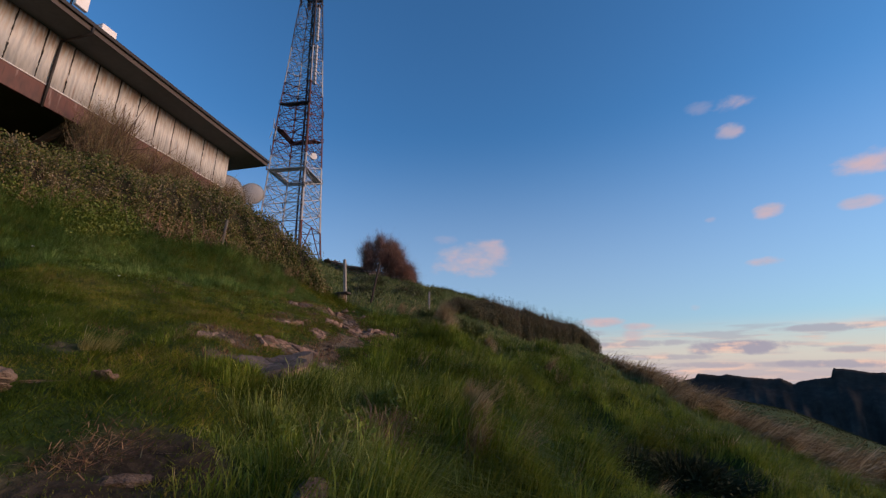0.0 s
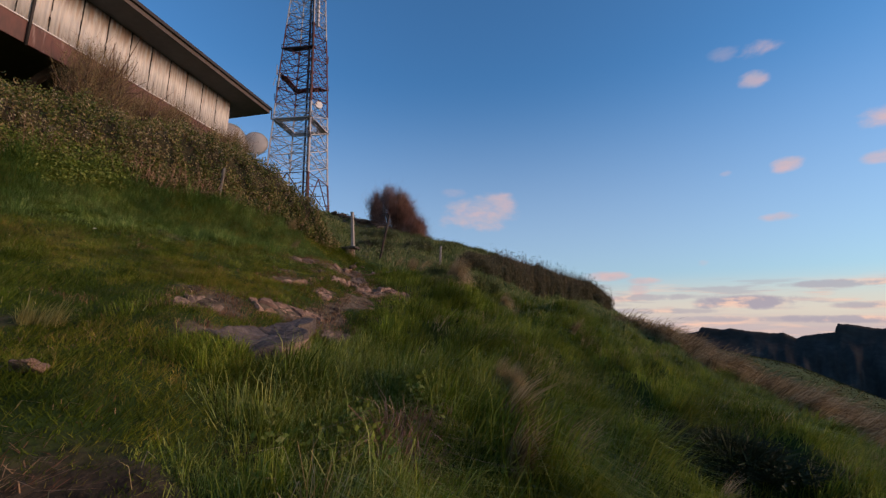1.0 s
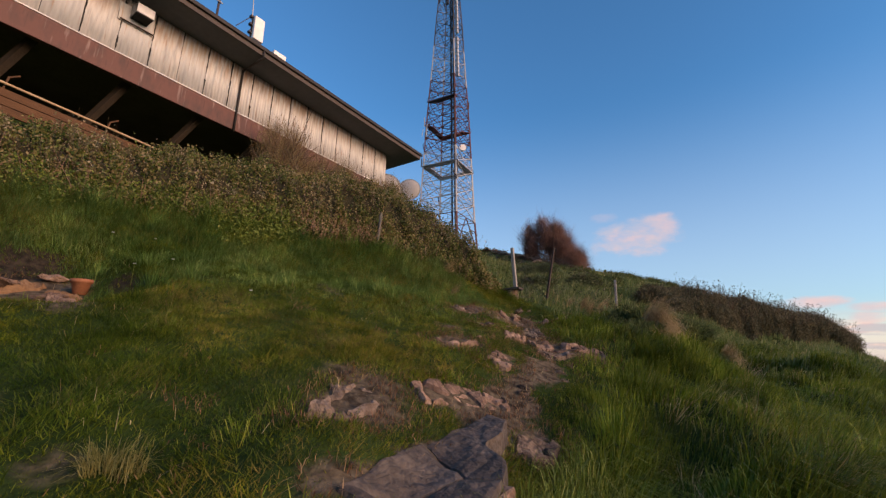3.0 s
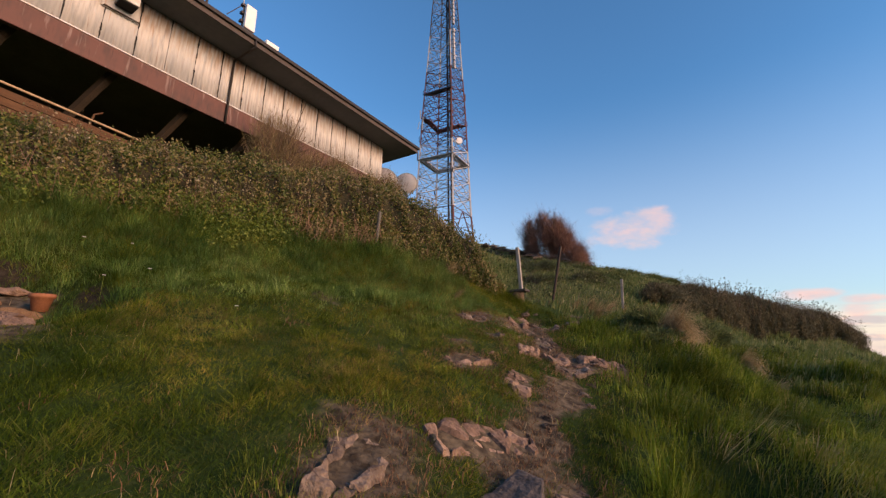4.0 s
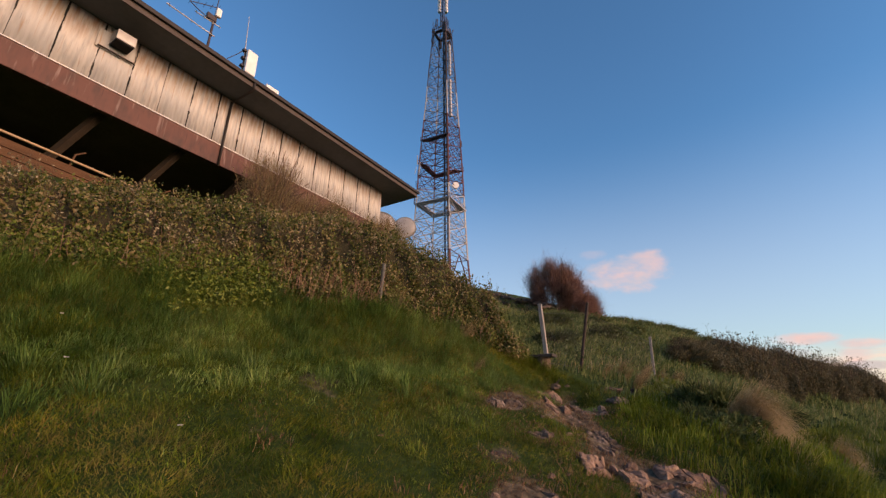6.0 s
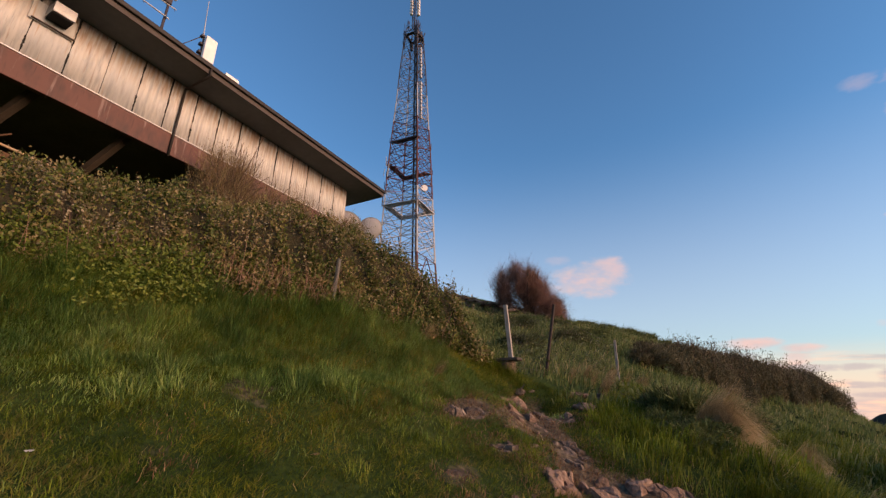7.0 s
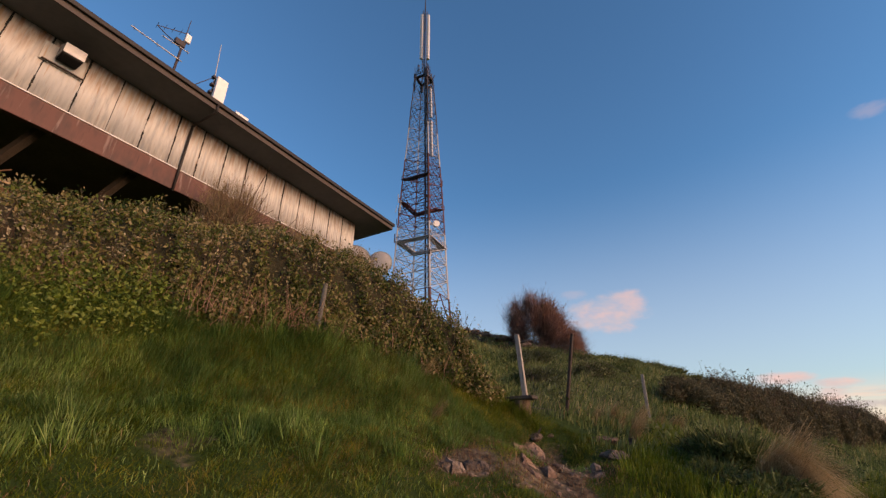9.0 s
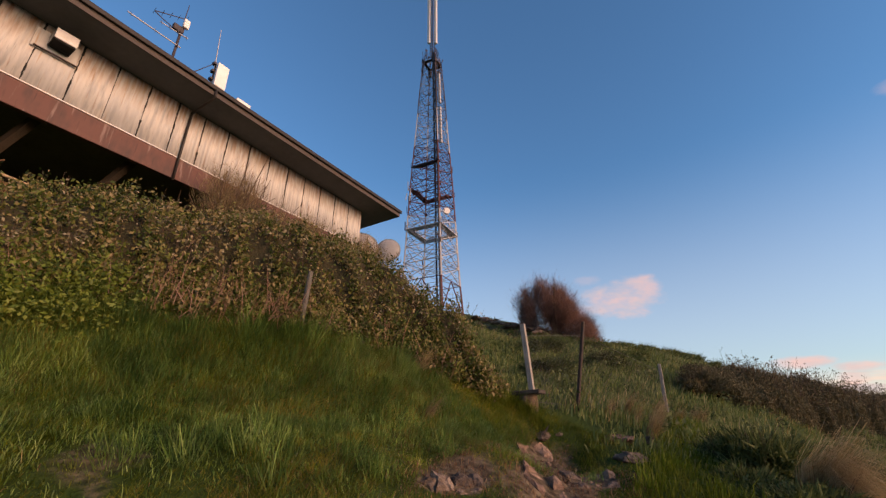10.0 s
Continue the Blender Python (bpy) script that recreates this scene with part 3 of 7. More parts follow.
def peat_shade_mask(x, y):
    """Dark humus where the path starts and behind the pot, plus two painted shadows."""
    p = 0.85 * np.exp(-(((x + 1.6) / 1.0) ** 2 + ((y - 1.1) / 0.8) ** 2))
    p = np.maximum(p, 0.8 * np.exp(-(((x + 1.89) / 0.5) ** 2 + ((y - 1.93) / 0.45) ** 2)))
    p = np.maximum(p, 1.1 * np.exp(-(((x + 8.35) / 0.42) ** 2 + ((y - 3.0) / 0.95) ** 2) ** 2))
    # shadow in the hollow beside the pot, painted as dark ground
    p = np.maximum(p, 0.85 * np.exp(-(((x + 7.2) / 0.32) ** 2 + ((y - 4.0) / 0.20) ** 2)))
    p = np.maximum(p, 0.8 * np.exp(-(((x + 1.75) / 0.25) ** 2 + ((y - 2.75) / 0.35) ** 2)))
    # shadow in the scarp under the overhanging crest rim, painted likewise
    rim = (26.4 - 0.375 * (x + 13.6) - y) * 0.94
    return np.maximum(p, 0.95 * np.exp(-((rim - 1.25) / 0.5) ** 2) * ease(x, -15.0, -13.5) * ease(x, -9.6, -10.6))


def axis_steps(lo, hi, fine, far_lo, far_hi, grow=1.09):
    mid = np.arange(lo, hi, fine)
    out, s, v = [], fine, mid[-1]
    while v < far_hi:
        s *= grow
        v += s
        out.append(v)
    left, s, v = [], fine, lo
    while v > far_lo:
        s *= grow
        v -= s
        left.append(v)
    return np.array(left[::-1] + list(mid) + out)


def build_ground():
    xs, ys = axis_steps(-11.5, 6.0, 0.10, -4500, 4500), axis_steps(-0.5, 15.0, 0.10, -4500, 4800)
    X, Y = np.meshgrid(xs, ys)
    Z = height(X, Y)
    nx, ny = len(xs), len(ys)
    i = np.arange(nx * ny).reshape(ny, nx)
    quads = np.stack([i[:-1, :-1], i[:-1, 1:], i[1:, 1:], i[1:, :-1]], -1).reshape(-1, 4)
    me = array_mesh("ground", np.stack([X, Y, Z], -1).reshape(-1, 3), quads, M_GROUND, True)
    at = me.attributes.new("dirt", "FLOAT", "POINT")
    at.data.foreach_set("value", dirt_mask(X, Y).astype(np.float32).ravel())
    at = me.attributes.new("peat_shade", "FLOAT", "POINT")
    at.data.foreach_set("value", peat_shade_mask(X, Y).astype(np.float32).ravel())
    tagged(new("ground", me), "steep grassy hillside with a trodden dirt path", "ground", kind="structure")


build_ground()


def build_far_hills():
    """A dark range with stepped bluffs along its crest, beyond the valley."""
    azs = np.linspace(-10, 75, 500)
    crest = np.interp(azs, [-10, 10, 12.5, 14.2, 15.3, 16.6, 16.8, 19.2, 19.4, 23.2, 24.2, 25.2, 25.8, 27.4, 28.2, 28.4, 31, 36, 40, 40.3, 48, 60, 75],
                      [-4.0, -3.6, -3.0, -2.4, -1.5, -1.2, -0.75, -0.95, -0.82, -1.3, -1.2, -1.75, -1.45, -1.2, -1.05, -0.2, -0.6, -0.9, -1.2, -0.7, -1.0, -1.4, -1.8])
    crest = crest + 0.05 * lumps(azs, azs * 0.3, 1.1, 0.4) + 0.025 * lumps(azs, azs, 0.35, 1.4)
    soft_crest = np.convolve(np.pad(crest, 30, mode="edge"), np.full(61, 1 / 61), "valid")
    rows = [(2100, 0.38, 1.0), (2250, 0.16, 1.0), (2350, 0.10, 1.0), (2420, 0.072, 0.9), (2480, 0.052, 0.8), (2540, 0.037, 0.6), (2590, 0.026, 0.45), (2630, 0.018, 0.3), (2650, 0.011, 0.15), (2656, 0.004, 0.0), (2700, 0.0, 0.0), (2950, 0.06, 0.0)]
    verts = []
    for d, drop, mix in rows:
        k = np.tan(np.radians(crest * (1 - mix) + soft_crest * mix)) - drop * (1 + 0.25 * mix * lumps(azs, np.full_like(azs, d * 0.004), 1.6, 2.0))
        dd = d + mix * (55 * lumps(azs + 0.02 * d, np.full_like(azs, d * 0.006), 2.2, d * 0.002) + 22 * lumps(azs - 0.01 * d, np.full_like(azs, d * 0.02), 0.6, d * 0.004))
        verts.append(np.stack([dd * np.sin(np.radians(azs)), dd * np.cos(np.radians(azs)), 1.4 + k * dd], -1))
    n = len(azs)
    i = np.arange(n * len(rows)).reshape(len(rows), n)
    quads = np.stack([i[:-1, :-1], i[:-1, 1:], i[1:, 1:], i[1:, :-1]], -1).reshape(-1, 4)
    tagged(new("backdrop_hills", array_mesh("backdrop_hills", np.concatenate(verts), quads, M_FARHILL, True)), "distant dark hills with stepped rocky bluffs", "hills", kind="structure")


build_far_hills()


# ---- the station building on the crest ----
WALL_X, WALL_N, WALL_S = -22.14, 24.55, -9.0
SHEET_LO, SHEET_HI, BEAM_LO = 14.42, 17.05, 13.32
EAVE_X, EAVE_N = -20.25, 26.45
PITCH = 1.252


def sheet_mesh(name, mat, width, tall):
    """A corrugated cladding sheet, facing +x, with its own thickness."""
    ribs, verts, faces = 8, [], []
    k = ribs * 6
    for side in (0, 1):
        for j in (0.0, tall):
            for i in range(k + 1):
                u = width * i / k
                verts.append((0.010 * math.cos(2 * math.pi * ribs * i / k) - side * 0.006, u, j))
    n = k + 1
    for i in range(k):
        faces.append((i, i + 1, n + i + 1, n + i))
        faces.append((2 * n + i, 3 * n + i, 3 * n + i + 1, 2 * n + i + 1))
        faces.append((i, 2 * n + i, 2 * n + i + 1, i + 1))
        faces.append((n + i, n + i + 1, 3 * n + i + 1, 3 * n + i))
    return array_mesh(name, verts, faces, mat)


def build_station():
    house = root("station_building", WALL_X, WALL_N, 9.0, "low pale corrugated building on a rust-red beam over a dark undercroft", "building")
    house.matrix_basis = pose(WALL_X, WALL_N, 9.0 - 0.12, -1.0, 0, 0)
    inv = Matrix.Translation((-WALL_X, -WALL_N, -9.0))

    def add(name, bm, mat, label="", parent=house, smooth=False):
        bmesh.ops.transform(bm, matrix=inv, verts=bm.verts)
        if name in ("soffit", "fascia", "gutter", "roof"):
            for v in bm.verts:
                v.co.z -= 0.008 * v.co.y
        return part(name, bm, mat, parent, label, smooth)

    # walls behind the sheets
    add("wall", box(bmesh.new(), (-34, WALL_S, SHEET_LO - 0.05), (WALL_X - 0.05, WALL_N - 0.05, SHEET_HI + 0.1)), M_BLACK, "dark backing behind the sheets")
    add("beam", box(bmesh.new(), (WALL_X - 0.22, WALL_S - 0.1, BEAM_LO), (WALL_X + 0.03, WALL_N + 0.02, SHEET_LO - 0.06), 0.02), M_BEAM, "rust-streaked dark red edge beam")
    add("flashing", box(bmesh.new(), (WALL_X - 0.04, WALL_S - 0.1, SHEET_LO - 0.06), (WALL_X + 0.07, WALL_N + 0.03, SHEET_LO - 0.02), 0.005), M_WHITE, "pale flashing strip")
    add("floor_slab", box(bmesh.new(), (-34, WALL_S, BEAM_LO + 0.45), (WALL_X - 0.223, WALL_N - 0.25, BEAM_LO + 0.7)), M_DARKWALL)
    add("end_beam", box(bmesh.new(), (-34.1, WALL_N - 0.22, BEAM_LO), (WALL_X - 0.223, WALL_N + 0.02, SHEET_LO - 0.06), 0.02), M_BEAM, "rust-streaked dark red edge beam")
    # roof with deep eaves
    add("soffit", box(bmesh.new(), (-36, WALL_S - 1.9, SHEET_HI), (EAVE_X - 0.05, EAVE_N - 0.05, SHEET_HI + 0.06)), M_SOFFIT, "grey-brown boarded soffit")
    for lo, hi in (((EAVE_X - 0.05, WALL_S - 1.9, SHEET_HI - 0.05), (EAVE_X, EAVE_N, SHEET_HI + 0.36)), ((-36, EAVE_N - 0.05, SHEET_HI - 0.05), (EAVE_X - 0.053, EAVE_N, SHEET_HI + 0.36))):
        add("fascia", box(bmesh.new(), lo, hi, 0.006), M_FASCIA, "brown fascia board")
    add("gutter", box(bmesh.new(), (EAVE_X + 0.003, WALL_S - 1.9, SHEET_HI + 0.20), (EAVE_X + 0.13, EAVE_N + 0.1, SHEET_HI + 0.42), 0.03), M_GUTTER, "dark gutter")
    bm = bmesh.new()
    vs = [bm.verts.new(v) for v in ((EAVE_X + 0.02, WALL_S - 2, SHEET_HI + 0.40), (EAVE_X + 0.02, EAVE_N, SHEET_HI + 0.40), (-36, EAVE_N, SHEET_HI + 0.40), (-36, WALL_S - 2, SHEET_HI + 0.40), (-28, WALL_S + 4, 20.0), (-28, EAVE_N - 7, 20.0))]
    for f in ((0, 1, 5, 4), (1, 2, 5), (2, 3, 4, 5), (3, 0, 4), (3, 2, 1, 0)):
        bm.faces.new([vs[i] for i in f])
    add("roof", bm, M_ROOF, "low-pitched roof")
    # downpipe: under the soffit, then down the wall and the beam
    y = 12.57
    bm = bmesh.new()
    for p, q in (((EAVE_X + 0.06, y, SHEET_HI + 0.36), (EAVE_X + 0.06, y, SHEET_HI - 0.12)), ((EAVE_X + 0.06, y, SHEET_HI - 0.10), (WALL_X + 0.10, y, SHEET_HI - 0.14)), ((WALL_X + 0.10, y, SHEET_HI - 0.12), (WALL_X + 0.10, y, BEAM_LO - 0.12))):
        beam(bm, p, q, 0.12, sides=10)
    add("downpipe", bm, M_GUTTER, "dark downpipe", smooth=True)
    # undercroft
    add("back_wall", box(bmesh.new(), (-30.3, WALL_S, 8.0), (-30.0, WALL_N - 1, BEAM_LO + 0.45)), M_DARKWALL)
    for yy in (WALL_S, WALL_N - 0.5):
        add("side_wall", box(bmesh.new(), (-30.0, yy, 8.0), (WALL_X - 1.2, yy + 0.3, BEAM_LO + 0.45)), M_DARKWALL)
    # props carry the undercroft's shade in their colour
    for k in range(9):
        yy = -6.2 + 3.25 * k
        bm = bmesh.new()
        beam(bm, (WALL_X - 0.6, yy + 1.2, BEAM_LO + 0.45), (WALL_X - 3.4, yy - 0.2, 10.2), 0.27)
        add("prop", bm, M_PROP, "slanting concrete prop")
    # sheets
    tall = SHEET_HI - SHEET_LO + 0.2
    meshes = [sheet_mesh("sheet", M_PANEL, PITCH - 0.022, tall), sheet_mesh("sheet_grey", M_PANELGREY, PITCH - 0.022, tall)]
    n = int((WALL_N - WALL_S) / PITCH)
    for k in range(n):
        yy = WALL_N - PITCH * (k + 1) + 0.011
        shared("sheet", meshes[1 if k in (2, 11, 13, 15) else 0], house, Matrix.Translation((0, yy - WALL_N, SHEET_LO - 9.0)))
    # rusted joints between the sheets, some broken off part of the way
    rnd = random.Random(8)
    for k in range(1, n):
        yj = WALL_N - PITCH * k
        full = rnd.random() < 0.6
        cut = rnd.uniform(0.35, 0.8)
        runs = [(0.0, 1.0)] if full else ([(cut, 1.0)] if rnd.random() < 0.4 else [(0.0, cut * 0.5), (cut * 0.55 + 0.1, 1.0)])
        for a, b in runs:
            bm, m = bmesh.new(), 11
            for i in range(m):
                za, zb = SHEET_LO + tall * (a + (b - a) * i / m), SHEET_LO + tall * (a + (b - a) * (i + 1) / m) - 0.002
                w, o = rnd.uniform(0.020, 0.044) * (0.6 + 0.5 * i / m), rnd.uniform(-0.009, 0.009)
                box(bm, (WALL_X + 0.005, yj - w + o, za), (WALL_X + 0.021, yj + w + o, zb))
            add("joint_strip", bm, M_BLACK, "dark rusted sheet joint")
    end = sheet_mesh("end_sheet", M_PANEL, PITCH - 0.03, tall)
    for k in range(8):
        shared("sheet", end, house, pose(-PITCH * k - 0.05, 0.0, SHEET_LO - 9.0, 0, 0, 90))
    return house


build_station()


def ventilator():
    v = root("ventilator_hood", WALL_X + 0.08, 7.72, 16.15, "boxy galvanised ventilator hood high on the corrugated wall", "ventilator")
    bm = bmesh.new()
    prof = [(0, 0.30), (0, 0.86), (0.08, 0.90), (0.72, 0.74), (0.72, 0.30)]
    a = [bm.verts.new((x, -0.34, z)) for x, z in prof]
    b = [bm.verts.new((x, 0.34, z)) for x, z in prof]
    bm.faces.new(a)
    bm.faces.new(b[::-1])
    for i in range(4):
        bm.faces.new((a[i], b[i], b[i + 1], a[i + 1]))
    bmesh.ops.recalc_face_normals(bm, faces=bm.faces)
    hood = part("hood", bm, M_METAL, v)
    part("opening", box(bmesh.new(), (0.05, -0.31, 0.24), (0.68, 0.31, 0.297)), M_BLACK, hood, "black opening")
    part("back_plate", box(bmesh.new(), (-0.03, -0.75, -0.02), (0.0, 0.60, 0.86), 0.01), M_PANELGREY, v)
    part("sill_bar", box(bmesh.new(), (0.0, -0.68, 0.0), (0.07, 0.66, 0.05), 0.01), M_DARKPOST, v)


ventilator()


def retaining_wall():
    w = root("retaining_wall", -21.0, 8.0, 7.85, "sunlit orange timber retaining wall with a top rail under the building", "wall")
    w.matrix_basis = pose(-21.0, 8.0, 7.85, -5, 0, 0)
    for k in range(3):
        part("board", box(bmesh.new(), (-0.08, -17, 1.56 + 0.30 * k), (0.0, 2.9, 1.84 + 0.30 * k), 0.01), M_TIMBER, w)
    bm = bmesh.new()
    beam(bm, (0.02, -17, 2.62), (0.02, 2.9, 2.62), 0.09, sides=8)
    part("rail", bm, M_RAIL, w, "pale top rail", True)
    for k in range(6):
        bm = bmesh.new()
        beam(bm, (-0.1, 1.9 - 3.0 * k, 1.4), (-0.1, 1.98 - 3.0 * k, 2.95), 0.07, sides=8)
        beam(bm, (-0.1, 1.98 - 3.0 * k, 2.93), (-0.1, 2.22 - 3.0 * k, 3.15), 0.06, sides=8)
        part("post", bm, M_TIMBER, w)


retaining_wall()


def roof_aerials():
    b = root("rooftop_panel_antenna", -25.5, 15.0, 18.9, "white panel antenna with a whip on a pole above the roof", "antenna")
    part("panel", box(bmesh.new(), (-0.10, -0.25, 3.25), (0.16, 0.46, 4.98), 0.04), M_WHITE, b)
    bm = bmesh.new()
    beam(bm, (-0.25, -0.22, -0.15), (-0.25, -0.22, 5.15), 0.12, sides=8)
    part("bracket_pole", bm, M_TDARK, b)
    for zz in (3.7, 4.3, 4.9):
        part("clamp", box(bmesh.new(), (-0.36, -0.42, zz), (-0.10, -0.10, zz + 0.16), 0.01), M_TDARK, b)
    bm = bmesh.new()
    beam(bm, (-0.25, -0.24, 4.6), (-0.25, -0.42, 7.75), 0.085, 0.04, 6)
    part("whip", bm, M_METAL, b)
    bm = bmesh.new()
    beam(bm, (-0.25, -0.25, 5.1), (-0.35, -1.2, 3.7), 0.05, sides=6)
    part("stay", bm, M_TDARK, b)
    c = root("rooftop_box", -24.9, 16.40, 18.85, "small white box on a short pole above the roof", "box")
    part("case", box(bmesh.new(), (-0.25, -0.46, 2.35), (0.25, 0.46, 2.85), 0.03), M_WHITE, c)
    part("pole", beam(bmesh.new(), (0, 0, -0.15), (0, 0, 2.4), 0.10, sides=8), M_TDARK, c)
    a = root("rooftop_aerial", -25.5, 12.40, 18.9, "television aerial mast with yagi booms on the roof", "antenna")
    bm = bmesh.new()
    beam(bm, (0, -0.03, -0.15), (0, 0.03, 5.6), 0.17, 0.14, 8)
    beam(bm, (0, 0.03, 5.6), (0, 0.06, 7.5), 0.07, 0.04, 6)
    part("mast", bm, M_TDARK, a)
    part("junction_box", box(bmesh.new(), (0.05, -0.02, 5.60), (0.26, 0.30, 6.22), 0.05), M_WHITE, a)
    part("bracket", box(bmesh.new(), (-0.16, -0.42, 5.22), (0.10, 0.16, 5.62), 0.04), M_TDARK, a)

    def yagi(p, q, n, half, name, label, thick):
        bm, p, q = bmesh.new(), Vector(p), Vector(q)
        beam(bm, p, q, thick, sides=6)
        for k in range(n):
            u = p.lerp(q, 0.06 + 0.88 * k / max(1, n - 1))
            beam(bm, u + Vector((-half, 0.08, 0)), u + Vector((half, -0.08, 0)), 0.03, sides=5)
        part(name, bm, M_METAL, a, label)

    yagi((0.15, 0.20, 4.15), (-0.1, -2.46, 4.42), 3, 0.16, "boom", "long pale yagi boom", 0.075)
    yagi((0.15, 0.42, 5.04), (-0.1, -1.02, 5.17), 4, 0.14, "short_boom", "short pale yagi boom", 0.06)
    bm = bmesh.new()
    pts = [Vector((0.0, 0.15, 6.42)), Vector((0.0, -0.55, 6.02)), Vector((-0.05, -1.42, 5.55)), Vector((0.0, -0.95, 5.35)), Vector((0.0, -0.40, 5.25))]
    for p, q in zip(pts[:-1], pts[1:]):
        beam(bm, p, q, 0.055, sides=6)
    for k in range(5):
        u = pts[2].lerp(pts[0], k / 4)
        beam(bm, u + Vector((-0.2, 0.02, -0.05)), u + Vector((0.2, -0.02, 0.06)), 0.024, sides=5)
    part("loop_boom", bm, M_TDARK, a, "bent dark aerial loop")


roof_aerials()


def dish(x, y, z, radius, rz, label):
    d = root("satellite_dish", x, y, z, label, "satellite dish", "dishes beside the building", rz=rz)
    bm = bmesh.new()
    rings, seg, prev = 6, 36, None
    for i in range(rings + 1):
        r = radius * i / rings
        ring = [bm.verts.new((r * math.cos(2 * math.pi * k / seg), -0.25 * (1 - (i / rings) ** 2) * radius * 0.9, r * math.sin(2 * math.pi * k / seg))) for k in range(seg)] if i else [bm.verts.new((0, -0.225 * radius, 0))]
        if prev:
            for k in range(seg):
                a, b = ring[k], ring[(k + 1) % seg]
                bm.faces.new((prev[0], a, b) if len(prev) == 1 else (prev[k], a, b, prev[(k + 1) % seg]))
        prev = ring
    bmesh.ops.solidify(bm, geom=bm.faces[:], thickness=0.05)
    part("reflector", bm, M_DISH, d, "pale grey reflector", True)
    bm = bmesh.new()
    beam(bm, (0, 0.25 * radius, 0), (0, 0.4, -radius * 1.5 - 1.5), 0.22, sides=10)
    part("mount", bm, M_METAL, d)


M_DISH = material("dish_paint", [(0.50, 0.47, 0.45), (0.64, 0.60, 0.58)], 1.0, rough=0.6, bump=0)
dish(-24.75, 30.9, 16.75, 1.02, 35, "round pale satellite dish on a mount")
dish(-24.75, 27.5, 15.6, 1.45, 35, "large pale satellite dish half behind the building")


# ---- the lattice tower ----
def build_tower():
    D, AZ = 110.0, -33.45
    cx, cy = -3.19 + D * math.sin(radians(AZ)), 4.58 + D * math.cos(radians(AZ))
    base_z = 28.9
    tower = root("lattice_tower", cx, cy, base_z, "tall red and white lattice broadcasting tower with antennas", "tower")
    hs = [0, 9, 14, 19, 24, 28.5, 33, 37, 41, 45, 48.5, 52, 55.5, 60, 64.5, 69, 73, 77, 81, 85.5, 90]
    top = 90.0

    def half(h):
        return float(np.interp(h, [0, 10, 22, 31, 40, 50, 61, 72, 85, 90], [8.9, 8.0, 7.4, 6.95, 6.5, 5.8, 5.0, 4.4, 3.35, 2.6]))

    # above 63 the darkness of backlit members is put into the paint
    def paint(h):
        return M_TRED if h < 6 or 28 <= h < 51 else M_TDARK if h >= 63 else M_TWHITE

    turn = radians(-AZ + 17)
    dirs = [(math.cos(turn + a), math.sin(turn + a)) for a in (0, math.pi / 2, math.pi, 1.5 * math.pi)]
    rightward = Vector((math.cos(radians(-AZ)), math.sin(radians(-AZ)), 0))

    def corner(k, h):
        return Vector((half(h) * dirs[k % 4][0], half(h) * dirs[k % 4][1], h))

    for k in range(4):
        for lo, hi in zip(hs[:-1], hs[1:]):
            bm = bmesh.new()
            beam(bm, corner(k, lo), corner(k, hi), 0.38 - 0.0018 * lo)
            part("leg", bm, paint((lo + hi) / 2), tower)
    for lo, hi in zip(hs[:-1], hs[1:]):
        bm, mid = bmesh.new(), (lo + hi) / 2
        w, k_odd = 0.16 - 0.0009 * lo, hs.index(lo) % 3 != 0
        for k in range(4):
            a, b, c, d = corner(k, lo), corner(k + 1, lo), corner(k, hi), corner(k + 1, hi)
            if lo == 0:
                m = (c + d) / 2
                beam(bm, a, m, w * 1.3)
                beam(bm, b, m, w * 1.3)
                for u in (0.35, 0.68):
                    beam(bm, a.lerp(m, u), a.lerp(c, u), w * 0.8)
                    beam(bm, b.lerp(m, u), b.lerp(d, u), w * 0.8)
            else:
                beam(bm, a, d, w)
                beam(bm, b, c, w)
                x = (a + b + c + d) / 4
                beam(bm, corner(k, mid), corner(k + 1, mid), w * 0.7)
                for u, v in ((a, corner(k, mid)), (b, corner(k + 1, mid))):
                    beam(bm, u.lerp(x, 0.5), v.lerp(u, 0.5), w * 0.6)
                if 9 < lo < 45:
                    beam(bm, (a + b) / 2, corner(k, mid), w * 0.7)
                    beam(bm, (a + b) / 2, corner(k + 1, mid), w * 0.7)
            beam(bm, c, d, w)
        if lo:
            beam(bm, corner(0, hi), corner(2, hi), w * 0.7)
            beam(bm, corner(1, hi), corner(3, hi), w * 0.7)
        tagged(part("bracing", bm, M_TGREY if lo > 50 and k_odd else paint(mid), tower, "crossed lattice bracing"), kind="stuff")
    # ladder and cables up the corner leg, each run of its own
    for out, along, w, mat, what in ((0.80, -0.7, 0.42, M_TDARK, "dark cable run"), (0.86, 0.1, 0.50, M_TDARK, "dark cable run")):
        bm = bmesh.new()
        for lo, hi in zip(hs[:-1], hs[1:]):
            p, q = corner(3, lo) * out, corner(3, hi) * out
            p.z, q.z = lo, hi
            beam(bm, p + rightward * along, q + rightward * along * (1 - hi / 200), w)
        tagged(part("cable_ladder", bm, mat, tower, what), kind="stuff")
